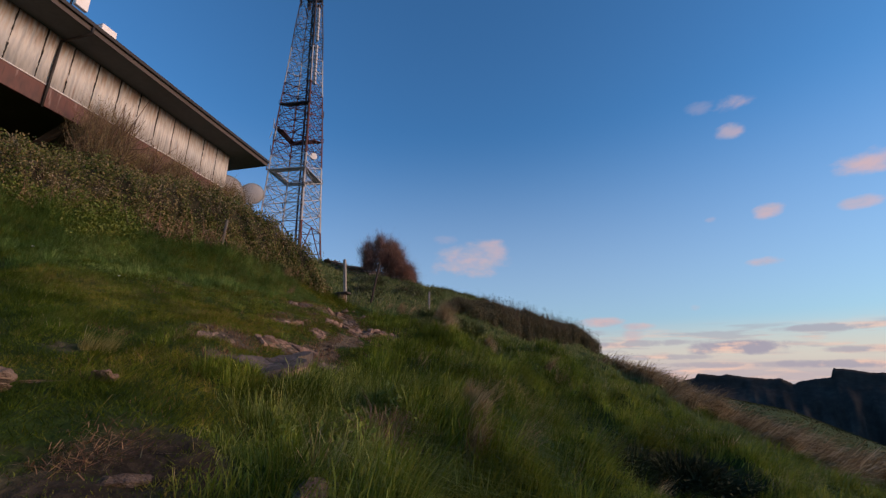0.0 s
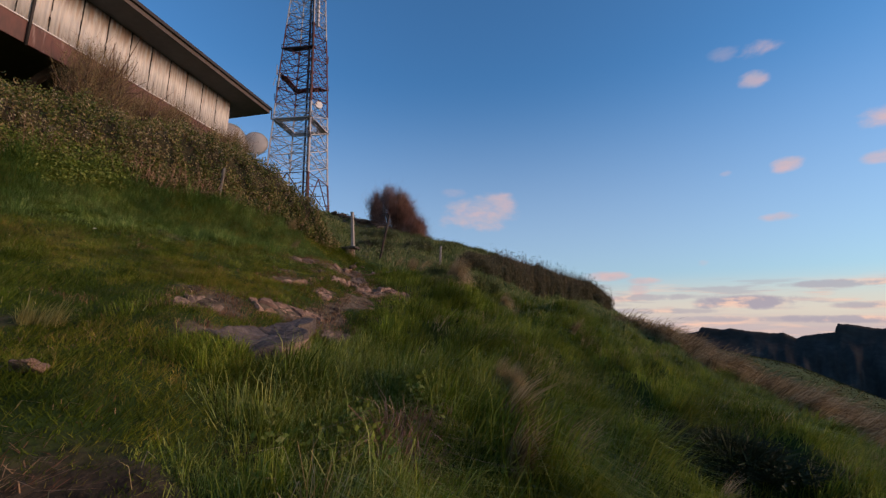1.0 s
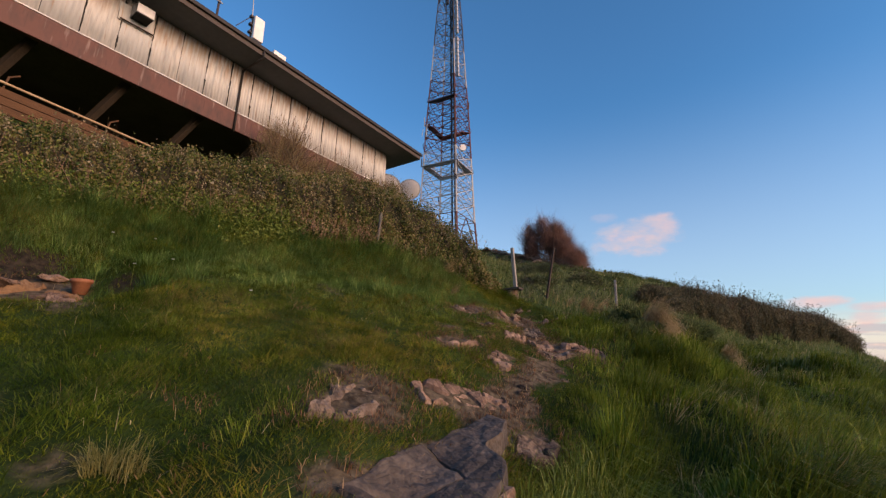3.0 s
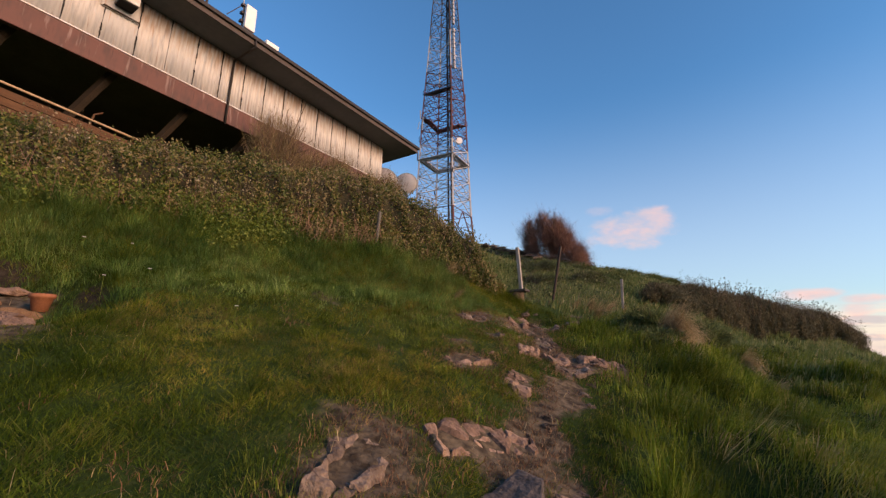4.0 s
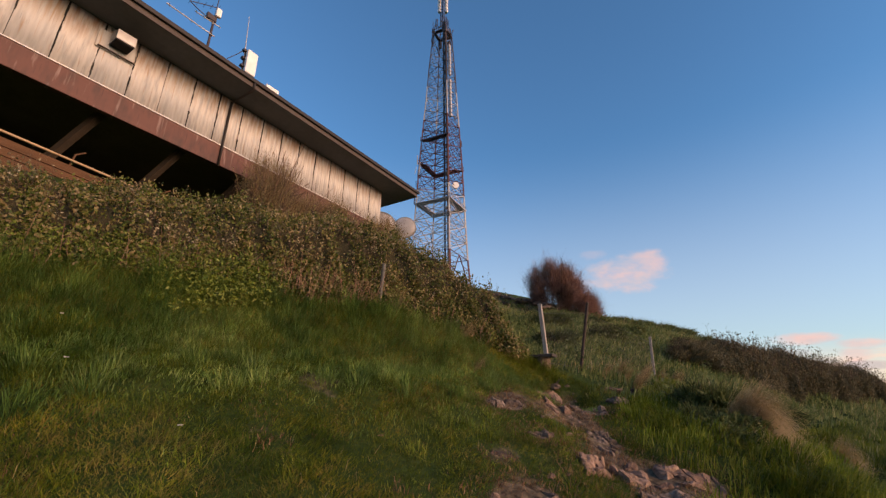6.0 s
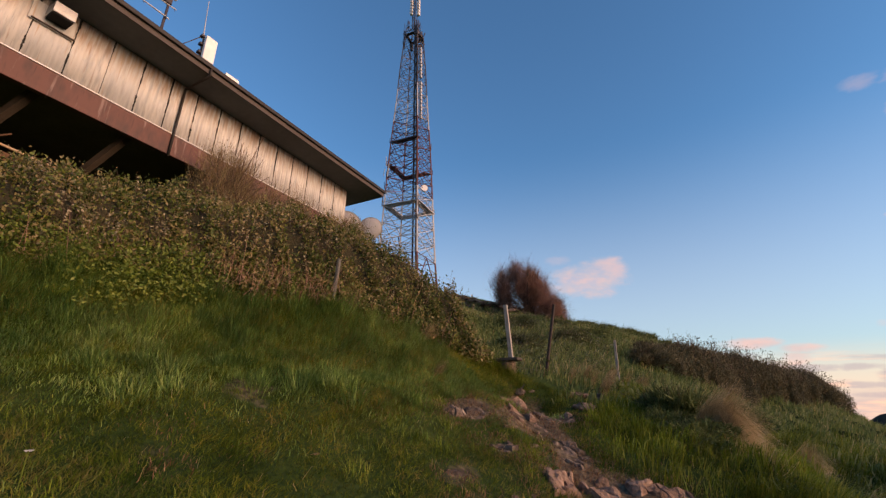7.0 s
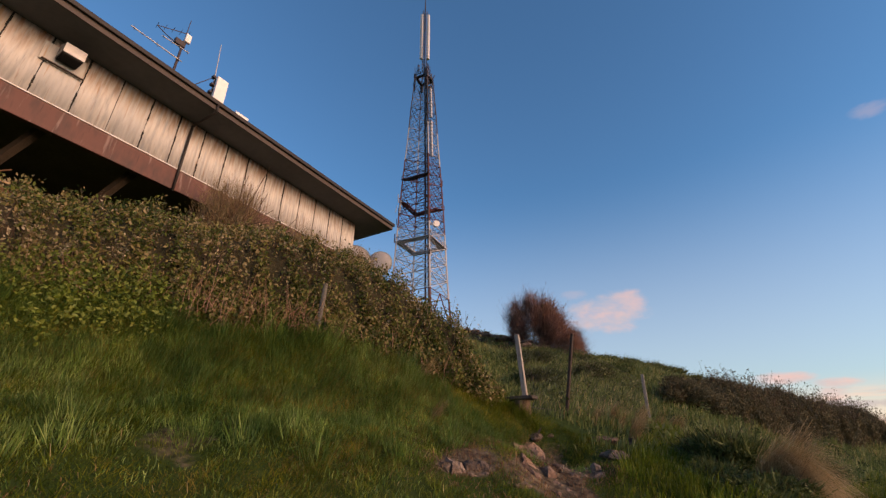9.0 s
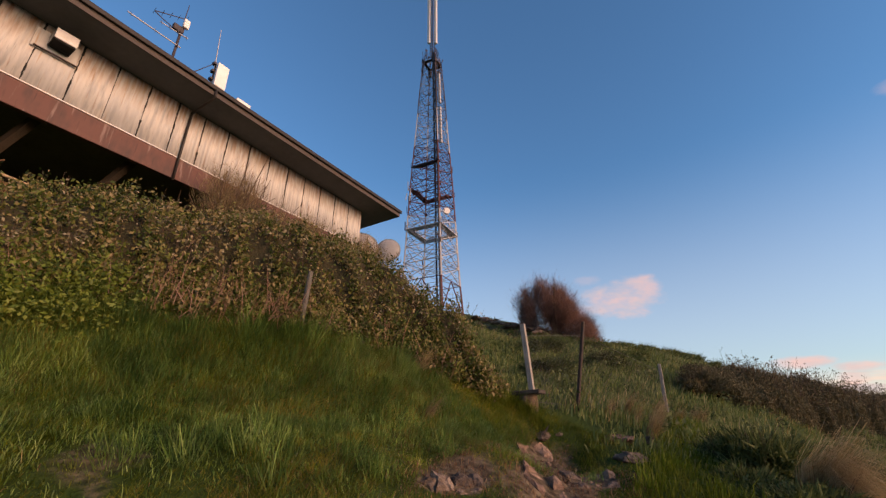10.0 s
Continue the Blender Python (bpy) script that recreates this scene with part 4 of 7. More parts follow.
    # ring platforms
    for h, mat, wide, full in ((24.0, M_TWHITE, 1.1, (0, 1, 2, 3)), (37.0, M_TRED, 1.0, (0, 1)), (44.6, M_TDARK, 1.0, (2,)), (86.5, M_TDARK, 0.9, (0, 1, 2, 3))):
        for k in full:
            bm = bmesh.new()
            a, b = corner(k, h) * 1.0, corner(k + 1, h) * 1.0
            a2, b2 = Vector((a.x * 0.72, a.y * 0.72, h)), Vector((b.x * 0.72, b.y * 0.72, h))
            a1, b1 = Vector((a.x * 1.06, a.y * 1.06, h)), Vector((b.x * 1.06, b.y * 1.06, h))
            # open grating: bearers along the side and bars across
            for u in (0.0, 0.34, 0.67, 1.0):
                beam(bm, a2.lerp(a1, u), b2.lerp(b1, u), 0.22)
            for j in range(25):
                beam(bm, a2.lerp(b2, j / 24), a1.lerp(b1, j / 24), 0.12)
            deck = part("platform", bm, mat, tower, "ring walkway platform")
            for u in (0.0, 0.5, 1.0):
                p = a1.lerp(b1, u)
                part("railing_post", beam(bmesh.new(), p, p + Vector((0, 0, 1.2)), 0.10), mat, deck)
            part("handrail", beam(bmesh.new(), a1 + Vector((0, 0, 1.2)), b1 + Vector((0, 0, 1.2)), 0.10), mat, deck)
    # small dish and cluttered gear
    for h, k, u, r in ((29.3, 3, 0.42, 0.95),):
        bm = bmesh.new()
        p = corner(k, h).lerp(corner(k + 1, h), u)
        beam(bm, p, p + Vector((p.x, p.y, 0)).normalized() * 0.5 + Vector((0, -0.5, 0)), r * 2, sides=20)
        part("microwave_dish", bm, M_WHITE, tower, "white microwave dish")
    rnd = random.Random(5)
    for k in range(64):
        bm = bmesh.new()
        low = k < 18
        h = rnd.uniform(12, 46) if low else rnd.uniform(80.5, 91)
        p = corner(rnd.randrange(4), h) * rnd.uniform(0.75 if not low else 0.98, 1.08)
        p.z = h
        p += Vector((rnd.uniform(-0.5, 0.5), rnd.uniform(-0.5, 0.5), 0))
        beam(bm, p, p + Vector((rnd.uniform(-0.5, 0.5), rnd.uniform(-0.5, 0.5), rnd.uniform(1.2, 3.6))), rnd.uniform(0.14, 0.34), sides=6)
        part("whip_antenna", bm, rnd.choice([M_TDARK, M_TDARK, M_TWHITE if low else M_TDARK]), tower)
    for k in range(10):
        h = rnd.uniform(82.5, 88.0)
        p = corner(rnd.randrange(4), h) * rnd.uniform(0.6, 1.1)
        p.z = h
        part("equipment_box", box(bmesh.new(), p - Vector((0.45, 0.45, 0.6)), p + Vector((0.45, 0.45, 0.6)), 0.05), M_TDARK, tower)
    # pale stacked panels up the corner leg of the upper section
    for h in np.arange(51.0, 79.0, 1.42):
        if 65.0 < h < 66.5:
            continue
        p = corner(3, float(h)) * 0.96 + rightward * 1.0
        p.z = float(h)
        part("panel", box(bmesh.new(), p - Vector((0.36, 0.36, 0.0)), p + Vector((0.36, 0.36, 1.08)), 0.05), M_TWHITE, tower, "pale antenna panel")
    # antenna column on top
    bm = bmesh.new()
    for sx in (-0.55, 0.55):
        for sy in (-0.55, 0.55):
            beam(bm, (sx, sy, top), (sx, sy, top + 31), 0.16)
    for k in range(21):
        h = top + 1.45 * k
        beam(bm, (-0.55, -0.55, h), (0.55, -0.55, h + 1.45), 0.10)
        beam(bm, (0.55, 0.55, h), (-0.55, 0.55, h + 1.45), 0.10)
        beam(bm, (-0.55, 0.55, h), (-0.55, -0.55, h + 1.45), 0.10)
        beam(bm, (0.55, -0.55, h), (0.55, 0.55, h + 1.45), 0.10)
    part("antenna_column", bm, M_TDARK, tower, "slender dark lattice antenna column")
    fx, fy = math.cos(radians(-AZ)), math.sin(radians(-AZ))
    for k in range(17):
        h = top + 6.3 + 1.34 * k
        for s in (-1, 1):
            c = Vector((fx * 1.15 * s, fy * 1.15 * s, h))
            part("panel", box(bmesh.new(), c - Vector((0.46, 0.46, 0)), c + Vector((0.46, 0.46, 0.98)), 0.06), M_WHITE, tower, "pale antenna panel")
    bm = bmesh.new()
    beam(bm, (0, 0, top + 31), (0, 0, top + 40), 0.5, 0.2, 8)
    part("spire", bm, M_TDARK, tower)


build_tower()


# ---- foliage ----


def blades(pts, tall, wide, lean, seed=0, loose=0.22):
    """Grass blades at pts: a bent strip of three triangles each. lean: x and y by which tips hang over, per blade height."""
    rng = np.random.default_rng(seed)
    n = len(pts)
    yaw = rng.uniform(0, 2 * np.pi, n)
    side = np.stack([np.cos(yaw), np.sin(yaw), np.zeros(n)], -1) * (wide * rng.uniform(0.6, 1.4, n))[:, None]
    bend = np.stack([lean[:, 0], lean[:, 1], np.zeros(n)], -1) + np.concatenate([rng.normal(0, loose, (n, 2)), np.zeros((n, 1))], 1)
    up = np.array([0, 0, 1.0])
    mid = pts + up * (tall * 0.60)[:, None] + bend * (tall * 0.30)[:, None]
    over = np.clip(np.hypot(bend[:, 0], bend[:, 1]), 0, 1.2)
    tip = pts + up * (tall * (1.0 - 0.42 * over))[:, None] + bend * (tall * 0.95)[:, None]
    v = np.stack([pts - side, pts + side, mid + side * 0.75, mid - side * 0.75, tip], 1).reshape(-1, 3)
    b = np.arange(n)[:, None] * 5
    t = np.concatenate([b + [0, 1, 2], b + [0, 2, 3], b + [3, 2, 4]], 1).reshape(-1, 3)
    return v, t


def turf(pts, tall, wide, lean, seed=0):
    """Short blades of one triangle each."""
    rng = np.random.default_rng(seed)
    n = len(pts)
    yaw = rng.uniform(0, 2 * np.pi, n)
    side = np.stack([np.cos(yaw), np.sin(yaw), np.zeros(n)], -1) * (wide * rng.uniform(0.6, 1.4, n))[:, None]
    tip = pts + np.concatenate([(lean + rng.normal(0, 0.70, (n, 2))) * tall[:, None], 0.85 * tall[:, None]], 1)
    return np.stack([pts - side, pts + side, tip], 1).reshape(-1, 3), np.arange(3 * n).reshape(-1, 3)


def leaves(pts, size, seed=0, up=0.3, long=1.6):
    """Small folded leaves, two triangles each."""
    rng = np.random.default_rng(seed)
    n = len(pts)
    a = rng.normal(0, 1, (n, 3)) + [0, 0, up]
    a /= np.linalg.norm(a, axis=1)[:, None]
    b = np.cross(a, rng.normal(0, 1, (n, 3)))
    b /= np.linalg.norm(b, axis=1)[:, None] + 1e-9
    c = np.cross(a, b)
    s = (size * rng.uniform(0.6, 1.4, n))[:, None]
    v = np.stack([pts - a * s * long / 2, pts + b * s * 0.5 + c * s * 0.12, pts + a * s * long / 2, pts - b * s * 0.5 + c * s * 0.12], 1).reshape(-1, 3)
    k = np.arange(n)[:, None] * 4
    t = np.concatenate([k + [0, 1, 2], k + [0, 2, 3]], 1).reshape(-1, 3)
    return v, t


def sticks(p, q, w):
    """Thin three-sided twigs from p to q."""
    d = q - p
    n = len(p)
    a = np.cross(d, np.array([0.3, 0.9, 0.2]))
    a /= np.linalg.norm(a, axis=1)[:, None] + 1e-9
    b = np.cross(d, a)
    b /= np.linalg.norm(b, axis=1)[:, None] + 1e-9
    ring = [a, -0.5 * a + 0.866 * b, -0.5 * a - 0.866 * b]
    w = np.asarray(w)[:, None]
    v = np.stack([p + r * w for r in ring] + [q + r * w * 0.35 for r in ring], 1).reshape(-1, 3)
    k = np.arange(n)[:, None] * 6
    t = np.concatenate([k + f for f in ([0, 1, 4], [0, 4, 3], [1, 2, 5], [1, 5, 4], [2, 0, 3], [2, 3, 5])], 1).reshape(-1, 3)
    return v, t


def stuff(name, vt, mat, label, category, parent=None):
    ob = new(name, array_mesh(name, vt[0], vt[1], mat))
    if parent is not None:
        ob.parent = parent
        ob.matrix_parent_inverse = parent.matrix_basis.inverted()
        return tagged(ob, label, kind="stuff")
    return tagged(ob, label, category, kind="stuff")


def scatter(x0, x1, y0, y1, per, seed):
    rng = np.random.default_rng(seed)
    n = int((x1 - x0) * (y1 - y0) * per)
    return rng.uniform(x0, x1, n), rng.uniform(y0, y1, n), rng.uniform(0, 1, n), rng


def on_ground(x, y, sink=0.02):
    return np.stack([x, y, height(x, y) - sink], -1)


def hedge_line(y):
    return np.interp(y, HEDGE_Y, HEDGE_X)


# left hedge: a long rambling hedge along the top of the bank
def build_hedge():
    y0, y1 = -3.0, 11.9
    deep, tall = 1.7, 1.32
    h = root("hedge", hedge_line(5.0), 5.0, float(height(hedge_line(5.0), 5.0)), "long unclipped hedge of olive and brown leaves along the bank", "hedge")

    def top(u, y):
        """Height of the hedge's upper face above its foot line, u metres back."""
        x = hedge_line(np.minimum(y, 11.4)) - u
        end = ease(y, 12.2, 11.2)
        wob = 1 + 0.18 * lumps(x * 1.0, y, 0.9, 3.0) + 0.11 * lumps(x, y, 0.35, 6.0)
        return (0.25 + 0.75 * ease(u, -0.10, 0.65)) * (0.80 + 0.52 * ease(y, 4.0, 9.0) + 0.16 * ease(y, 8.6, 10.6)) * wob * (0.25 + 0.75 * end)

    # solid shell added inside; shade between the leaves put into its dark colour
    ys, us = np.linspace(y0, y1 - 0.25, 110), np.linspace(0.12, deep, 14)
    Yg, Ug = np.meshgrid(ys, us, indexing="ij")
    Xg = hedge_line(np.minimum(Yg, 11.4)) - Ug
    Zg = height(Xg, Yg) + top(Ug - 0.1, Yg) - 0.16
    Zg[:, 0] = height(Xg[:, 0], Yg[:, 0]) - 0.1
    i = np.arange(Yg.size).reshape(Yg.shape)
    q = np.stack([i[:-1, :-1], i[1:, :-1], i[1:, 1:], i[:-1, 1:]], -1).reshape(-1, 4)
    core = new("shade_core", array_mesh("shade_core", np.stack([Xg, Yg, Zg], -1).reshape(-1, 3), q, M_CORE))
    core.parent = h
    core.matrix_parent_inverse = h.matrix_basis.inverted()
    # leaves in clusters on face and top
    rng = np.random.default_rng(21)
    n = 25000
    yc = rng.uniform(y0, y1, n)
    uc = np.where(rng.uniform(0, 1, n) < 0.66, rng.uniform(-0.14, 0.30, n), rng.uniform(0.2, deep, n))
    yc = yc + 0.10 * np.sin(yc * 13.0) + 0.06 * np.sin(yc * 31.0 + 1.0)
    t = top(uc, yc)
    face = uc < 0.30
    zz = np.where(face, t * np.clip(rng.uniform(0.02, 1.0, n) ** 0.8 + 0.06 * np.sin(yc * 17.0) * np.sin(yc * 5.3), 0.02, 1.05), t * rng.uniform(0.86, 1.04, n))
    xc = hedge_line(np.minimum(yc, 11.4)) - uc
    pc = np.stack([xc, yc, height(xc, yc) + zz], -1)
    per = 6
    pts = np.repeat(pc, per, 0) + rng.normal(0, 1, (n * per, 3)) * [0.060, 0.060, 0.075]
    stuff("foliage", leaves(pts, np.full(len(pts), 0.031), 3, 0.5, 1.9), M_LEAF, "olive and brown leaves", "leaves", h)
    # sprays standing out of the top, in loose bunches
    bunches, each = 190, 9
    m = bunches * each
    yb, ub = rng.uniform(y0, y1, bunches), rng.uniform(0.12, 1.1, bunches)
    reach = np.repeat(rng.uniform(0.6, 1.45, bunches), each)
    yt, ut = np.repeat(yb, each) + rng.normal(0, 0.07, m), np.repeat(ub, each) + rng.normal(0, 0.07, m)
    xt = hedge_line(np.minimum(yt, 11.4)) - ut
    a = np.stack([xt, yt, height(xt, yt) + top(ut, yt) * 0.78], -1)
    ln = (rng.uniform(0.18, 0.42, m) * reach)[:, None]
    b = a + (np.array([0.18, -0.05, 1.0]) + rng.normal(0, 0.24, (m, 3))) * ln
    stuff("shoot_growth", sticks(a, b, np.full(m, 0.0035)), M_TWIG, "bare brown shoots", "twigs", h)
    f = np.repeat(b, 6, 0) - np.repeat(b - a, 6, 0) * rng.uniform(0, 0.7, (m * 6, 1)) + rng.normal(0, 0.022, (m * 6, 3))
    stuff("shoot_leaves", leaves(f, np.full(len(f), 0.026), 5, 0.6), M_SHOOT, "shoot leaves, paler with the catch light put into their colour", "leaves", h)
    # reddish dead stems on the face
    m = 300
    ys2 = np.where(rng.uniform(0, 1, m) < 0.45, rng.normal(8.2, 0.45, m), rng.uniform(2.0, 11.0, m))
    us2 = rng.uniform(-0.30, 0.05, m)
    xs2 = hedge_line(ys2) - us2
    a = np.stack([xs2, ys2, height(xs2, ys2) + rng.uniform(0, 0.35, m)], -1)
    b = a + (np.array([0.15, 0, 1.0]) + rng.normal(0, 0.45, (m, 3))) * rng.uniform(0.15, 0.42, m)[:, None]
    stuff("dead_stem_growth", sticks(a, b, np.full(m, 0.0045)), M_STEM, "pinkish dead stems", "stems", h)


build_hedge()


# right hedge: a wind-clipped brown hedge running away along the slope
RH = np.array([(-3.7, 20.4), (-2.7, 21.95), (-1.1, 24.4), (0.9, 27.5), (2.85, 30.7)])


def build_right_hedge():
    h = root("windswept_hedge", -0.6, 24.0, float(height(-0.6, 24.0)), "dense grey-brown wind-clipped hedge across the slope", "hedge")
    rng = np.random.default_rng(31)
    cum = np.concatenate([[0], np.cumsum(np.hypot(*np.diff(RH, axis=0).T))])
    total = cum[-1]

    def at(s):
        return np.interp(s, cum, RH[:, 0]), np.interp(s, cum, RH[:, 1])

    def tall(s, v):
        x, y = at(s)
        return (1.22 + 0.19 * lumps(x, y, 1.3, 2.5) + 0.10 * lumps(x, y, 0.45, 5.0)) * (0.45 + 0.55 * ease(s, -0.5, 4.5)) * (1 - 0.35 * (np.abs(v) / 0.75) ** 3)

    nrm = np.array([0.85, -0.53])
    # added inner shell, coloured dark for the shade between the leaves
    ss, vv = np.linspace(0, total - 0.1, 90), np.linspace(-0.6, 0.6, 9)
    S, V = np.meshgrid(ss, vv, indexing="ij")
    X, Y = at(S)
    X, Y = X + V * nrm[0], Y + V * nrm[1]
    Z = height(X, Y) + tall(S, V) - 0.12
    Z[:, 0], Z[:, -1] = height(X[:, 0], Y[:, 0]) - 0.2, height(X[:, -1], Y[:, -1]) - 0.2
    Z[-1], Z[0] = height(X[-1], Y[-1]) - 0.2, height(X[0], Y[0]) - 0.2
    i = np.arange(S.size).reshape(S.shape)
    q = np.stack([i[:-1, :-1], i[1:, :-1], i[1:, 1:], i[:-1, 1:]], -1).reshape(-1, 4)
    core = new("shade_core", array_mesh("shade_core", np.stack([X, Y, Z], -1).reshape(-1, 3), q, M_CORE))
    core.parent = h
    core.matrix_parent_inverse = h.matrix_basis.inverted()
    n = 44000
    s, v = rng.uniform(0, total + 0.15, n), rng.uniform(-0.72, 0.72, n)
    face = rng.uniform(0, 1, n) < 0.55
    v = np.where(face, rng.uniform(0.48, 0.74, n), v)
    x, y = at(s)
    over = np.clip(s - total, 0, 1)
    bulge = 0.24 * lumps(s, 0 * s, 0.8, 1.0) + 0.10 * lumps(s, 0 * s, 0.25, 2.0)
    x, y = x + (v + bulge * face) * nrm[0] + over * 0.5, y + (v + bulge * face) * nrm[1] + over * 0.85
    t = tall(s, v)
    z = height(x, y) + np.where(face | (s > total - 0.15), t * rng.uniform(0.0, 1.0, n) ** 0.7, t * rng.uniform(0.85, 1.05, n))
    p = np.stack([x, y, z], -1)
    clump = np.repeat(p, 3, 0) + rng.normal(0, 0.06, (3 * n, 3))
    stuff("foliage", leaves(clump, np.full(3 * n, 0.019), 4, 1.3, 5.0), M_HEDGE2, "fine grey-brown foliage", "leaves", h)
    m = 1800
    k = rng.choice(np.where(z - height(x, y) > 0.75)[0], m)
    a = p[k] - [0, 0, 0.1]
    b = a + (np.array([0.15, 0, 1.0]) + rng.normal(0, 0.3, (m, 3))) * rng.uniform(0.15, 0.55, m)[:, None]
    stuff("shoot_growth", sticks(a, b, np.full(m, 0.007)), M_TWIG, "bare brown shoots", "twigs", h)
    tips = np.repeat(b, 4, 0) + rng.normal(0, 0.05, (4 * m, 3))
    stuff("tip_leaves", leaves(tips, np.full(4 * m, 0.024), 6, 0.8, 2.6), M_HEDGE2, "small tip leaves", "leaves", h)


build_right_hedge()


def bushy(name, x, y, label, wide, tall, n, mat, seed, length, reach=(0, 0), sink=0.1, thick=0.011, limbs=26, leafy=0.0, lobes=(), wind=0.10, radial=1.0):
    """A many-stemmed bush: forked stems and fans of fine sprigs."""
    z = float(height(x, y)) - sink
    b = root(name, x, y, z, label, "bush")
    rng = np.random.default_rng(seed)
    stems = limbs
    az = rng.uniform(0, 2 * np.pi, stems)
    out = np.stack([np.cos(az) * wide * 0.34 * rng.uniform(0.2, 1, stems) + reach[0], np.sin(az) * wide * 0.34 * rng.uniform(0.2, 1, stems) + reach[1], tall * rng.uniform(0.45, 0.75, stems)], -1)
    p0 = np.stack([np.cos(az) * 0.15 * wide * 0.3, np.sin(az) * 0.15 * wide * 0.3, np.zeros(stems)], -1)
    va, ta = sticks(p0, out, np.full(stems, 0.05 * tall / 3))
    fork = np.repeat(out, 6, 0)
    tips = fork + (fork - np.array([0, 0, tall * 0.2])) * rng.uniform(0.05, 0.45, (len(fork), 1)) + rng.normal(0, 0.10 * wide, fork.shape)
    vb, tb = sticks(fork * 0.9, tips, np.full(len(fork), 0.016 * tall / 3))
    me = array_mesh("stem_growth", np.concatenate([va, vb]), np.concatenate([ta, tb + len(va)]), M_TWIG)
    tagged(shared("stem_growth", me, b), kind="stuff")
    # sprigs fill an uneven crown of clumps
    clumps = 58
    ca, ce = rng.uniform(0, 2 * np.pi, clumps), rng.uniform(-0.75, 1.35, clumps)
    cr = rng.uniform(0.45, 0.86, clumps)
    cc = np.stack([np.cos(ca) * np.cos(ce) * wide * 0.5 * cr + reach[0] * 0.7, np.sin(ca) * np.cos(ce) * wide * 0.5 * cr + reach[1] * 0.7, tall * 0.40 + np.sin(ce) * tall * 0.55 * cr], -1)
    if lobes:
        lb = np.array(lobes)
        w = lb[:, 3] ** 2
        many = clumps * 12
        pick = rng.choice(len(lb), many, p=w / w.sum())
        u = rng.normal(0, 1, (many, 3))
        u /= np.linalg.norm(u, axis=1)[:, None]
        cc = lb[pick, :3] + u * (lb[pick, 3] * rng.uniform(0.1, 0.95, many))[:, None]
        cc = cc[cc[:, 2] > 0.05]
    k = rng.choice(len(cc), n, p=(lambda q: q / q.sum())(rng.uniform(0.15, 1.0, len(cc))))
    pos = cc[k] + rng.normal(0, 1, (n, 3)) * [0.07 * wide, 0.07 * wide, 0.065 * tall]
    pos[:, 2] = np.maximum(pos[:, 2], 0.03)
    way = pos - np.array([reach[0] * 0.3, reach[1] * 0.3, tall * 0.15])
    way /= np.linalg.norm(way, axis=1)[:, None] + 1e-6
    way = way * radial + rng.normal(0, 0.45, way.shape) + [wind, 0, 0.30]
    ends = pos + way * (length * rng.uniform(0.35, 1.5, n) ** 1.3)[:, None]
    across = np.cross(way, rng.normal(0, 1, way.shape))
    across /= np.linalg.norm(across, axis=1)[:, None] + 1e-9
    v = np.stack([pos - across * thick, pos + across * thick, ends], 1).reshape(-1, 3)
    t = np.arange(n * 3).reshape(-1, 3)
    tagged(shared("sprig_growth", array_mesh("sprig_growth", v, t, mat), b), "fine twiggy growth", kind="stuff")
    if leafy:
        v, t = leaves(pos + rng.normal(0, 0.03, pos.shape), np.full(n, leafy), seed + 1, 0.4)
        tagged(shared("leaf_growth", array_mesh("leaf_growth", v, t, mat), b), "small dull leaves", kind="stuff")
    return b


def comma_lobes():
    """Clumps of a crown that the wind has drawn out, high at one side and low at the other."""
    rng = random.Random(44)
    out = []
    for k in range(230):
        u, v = (k + rng.random()) / 230, rng.random()
        x = -1.75 + 3.35 * u
        crest = float(np.interp(u, [0.0, 0.12, 0.32, 0.5, 0.66, 0.8, 1.0], [1.95, 2.75, 3.05, 2.75, 2.3, 1.45, 0.45]))
        foot = float(np.interp(u, [0.0, 0.12, 0.25, 1.0], [1.35, 0.5, 0.0, 0.0]))
        out.append((x, rng.uniform(-0.7, 0.7), foot + (crest - foot) * v ** 0.85, rng.uniform(0.14, 0.34)))
    return tuple(out)


bushy("windblown_bush", -9.68, 26.0, "rusty red-brown windblown bush on the skyline", 1.7, 3.5, 52000, M_REDBUSH, 41, 0.32, (0.1, 0), sink=0.35, thick=0.006, lobes=comma_lobes(), wind=0.20, radial=0.55)
for bx, by, bw, bt, bn, bs in ((-20.6, 14.4, 3.8, 6.4, 10000, 42), (-20.4, 16.4, 3.8, 5.0, 8000, 43), (-20.5, 18.0, 3.0, 4.6, 6000, 46), (-20.7, 19.0, 3.0, 4.5, 8000, 44), (-20.7, 21.4, 3.0, 4.2, 8000, 49), (-20.8, 23.6, 2.8, 4.2, 7000, 54)):
    bushy("leggy_shrub", bx, by, "leggy brown shrub against the building", bw, bt, bn, M_SHRUB, bs, 0.45, (0.2, 0.35), thick=0.0065, leafy=0.036, radial=0.6)
bushy("low_shrub", -3.9, 20.0, "low dark shrub beside the fence", 1.5, 0.7, 6000, M_HEDGE2, 45, 0.10, leafy=0.024)
bushy("low_shrub", -2.95, 10.2, "low dark shrub below the tussock", 0.8, 0.22, 4000, M_DARKLEAF, 55, 0.05, leafy=0.022)
bushy("low_shrub", -2.9, 10.7, "low dark shrub beside the path", 1.1, 0.36, 5000, M_DARKLEAF, 56, 0.05, leafy=0.022)
bushy("low_shrub", -3.1, 12.2, "low dark shrub beside the path", 1.5, 0.70, 6000, M_DARKLEAF, 47, 0.10, leafy=0.03)
bushy("low_shrub", -2.4, 13.2, "low dark shrub beside the path", 1.4, 0.65, 5000, M_DARKLEAF, 50, 0.10, leafy=0.03)
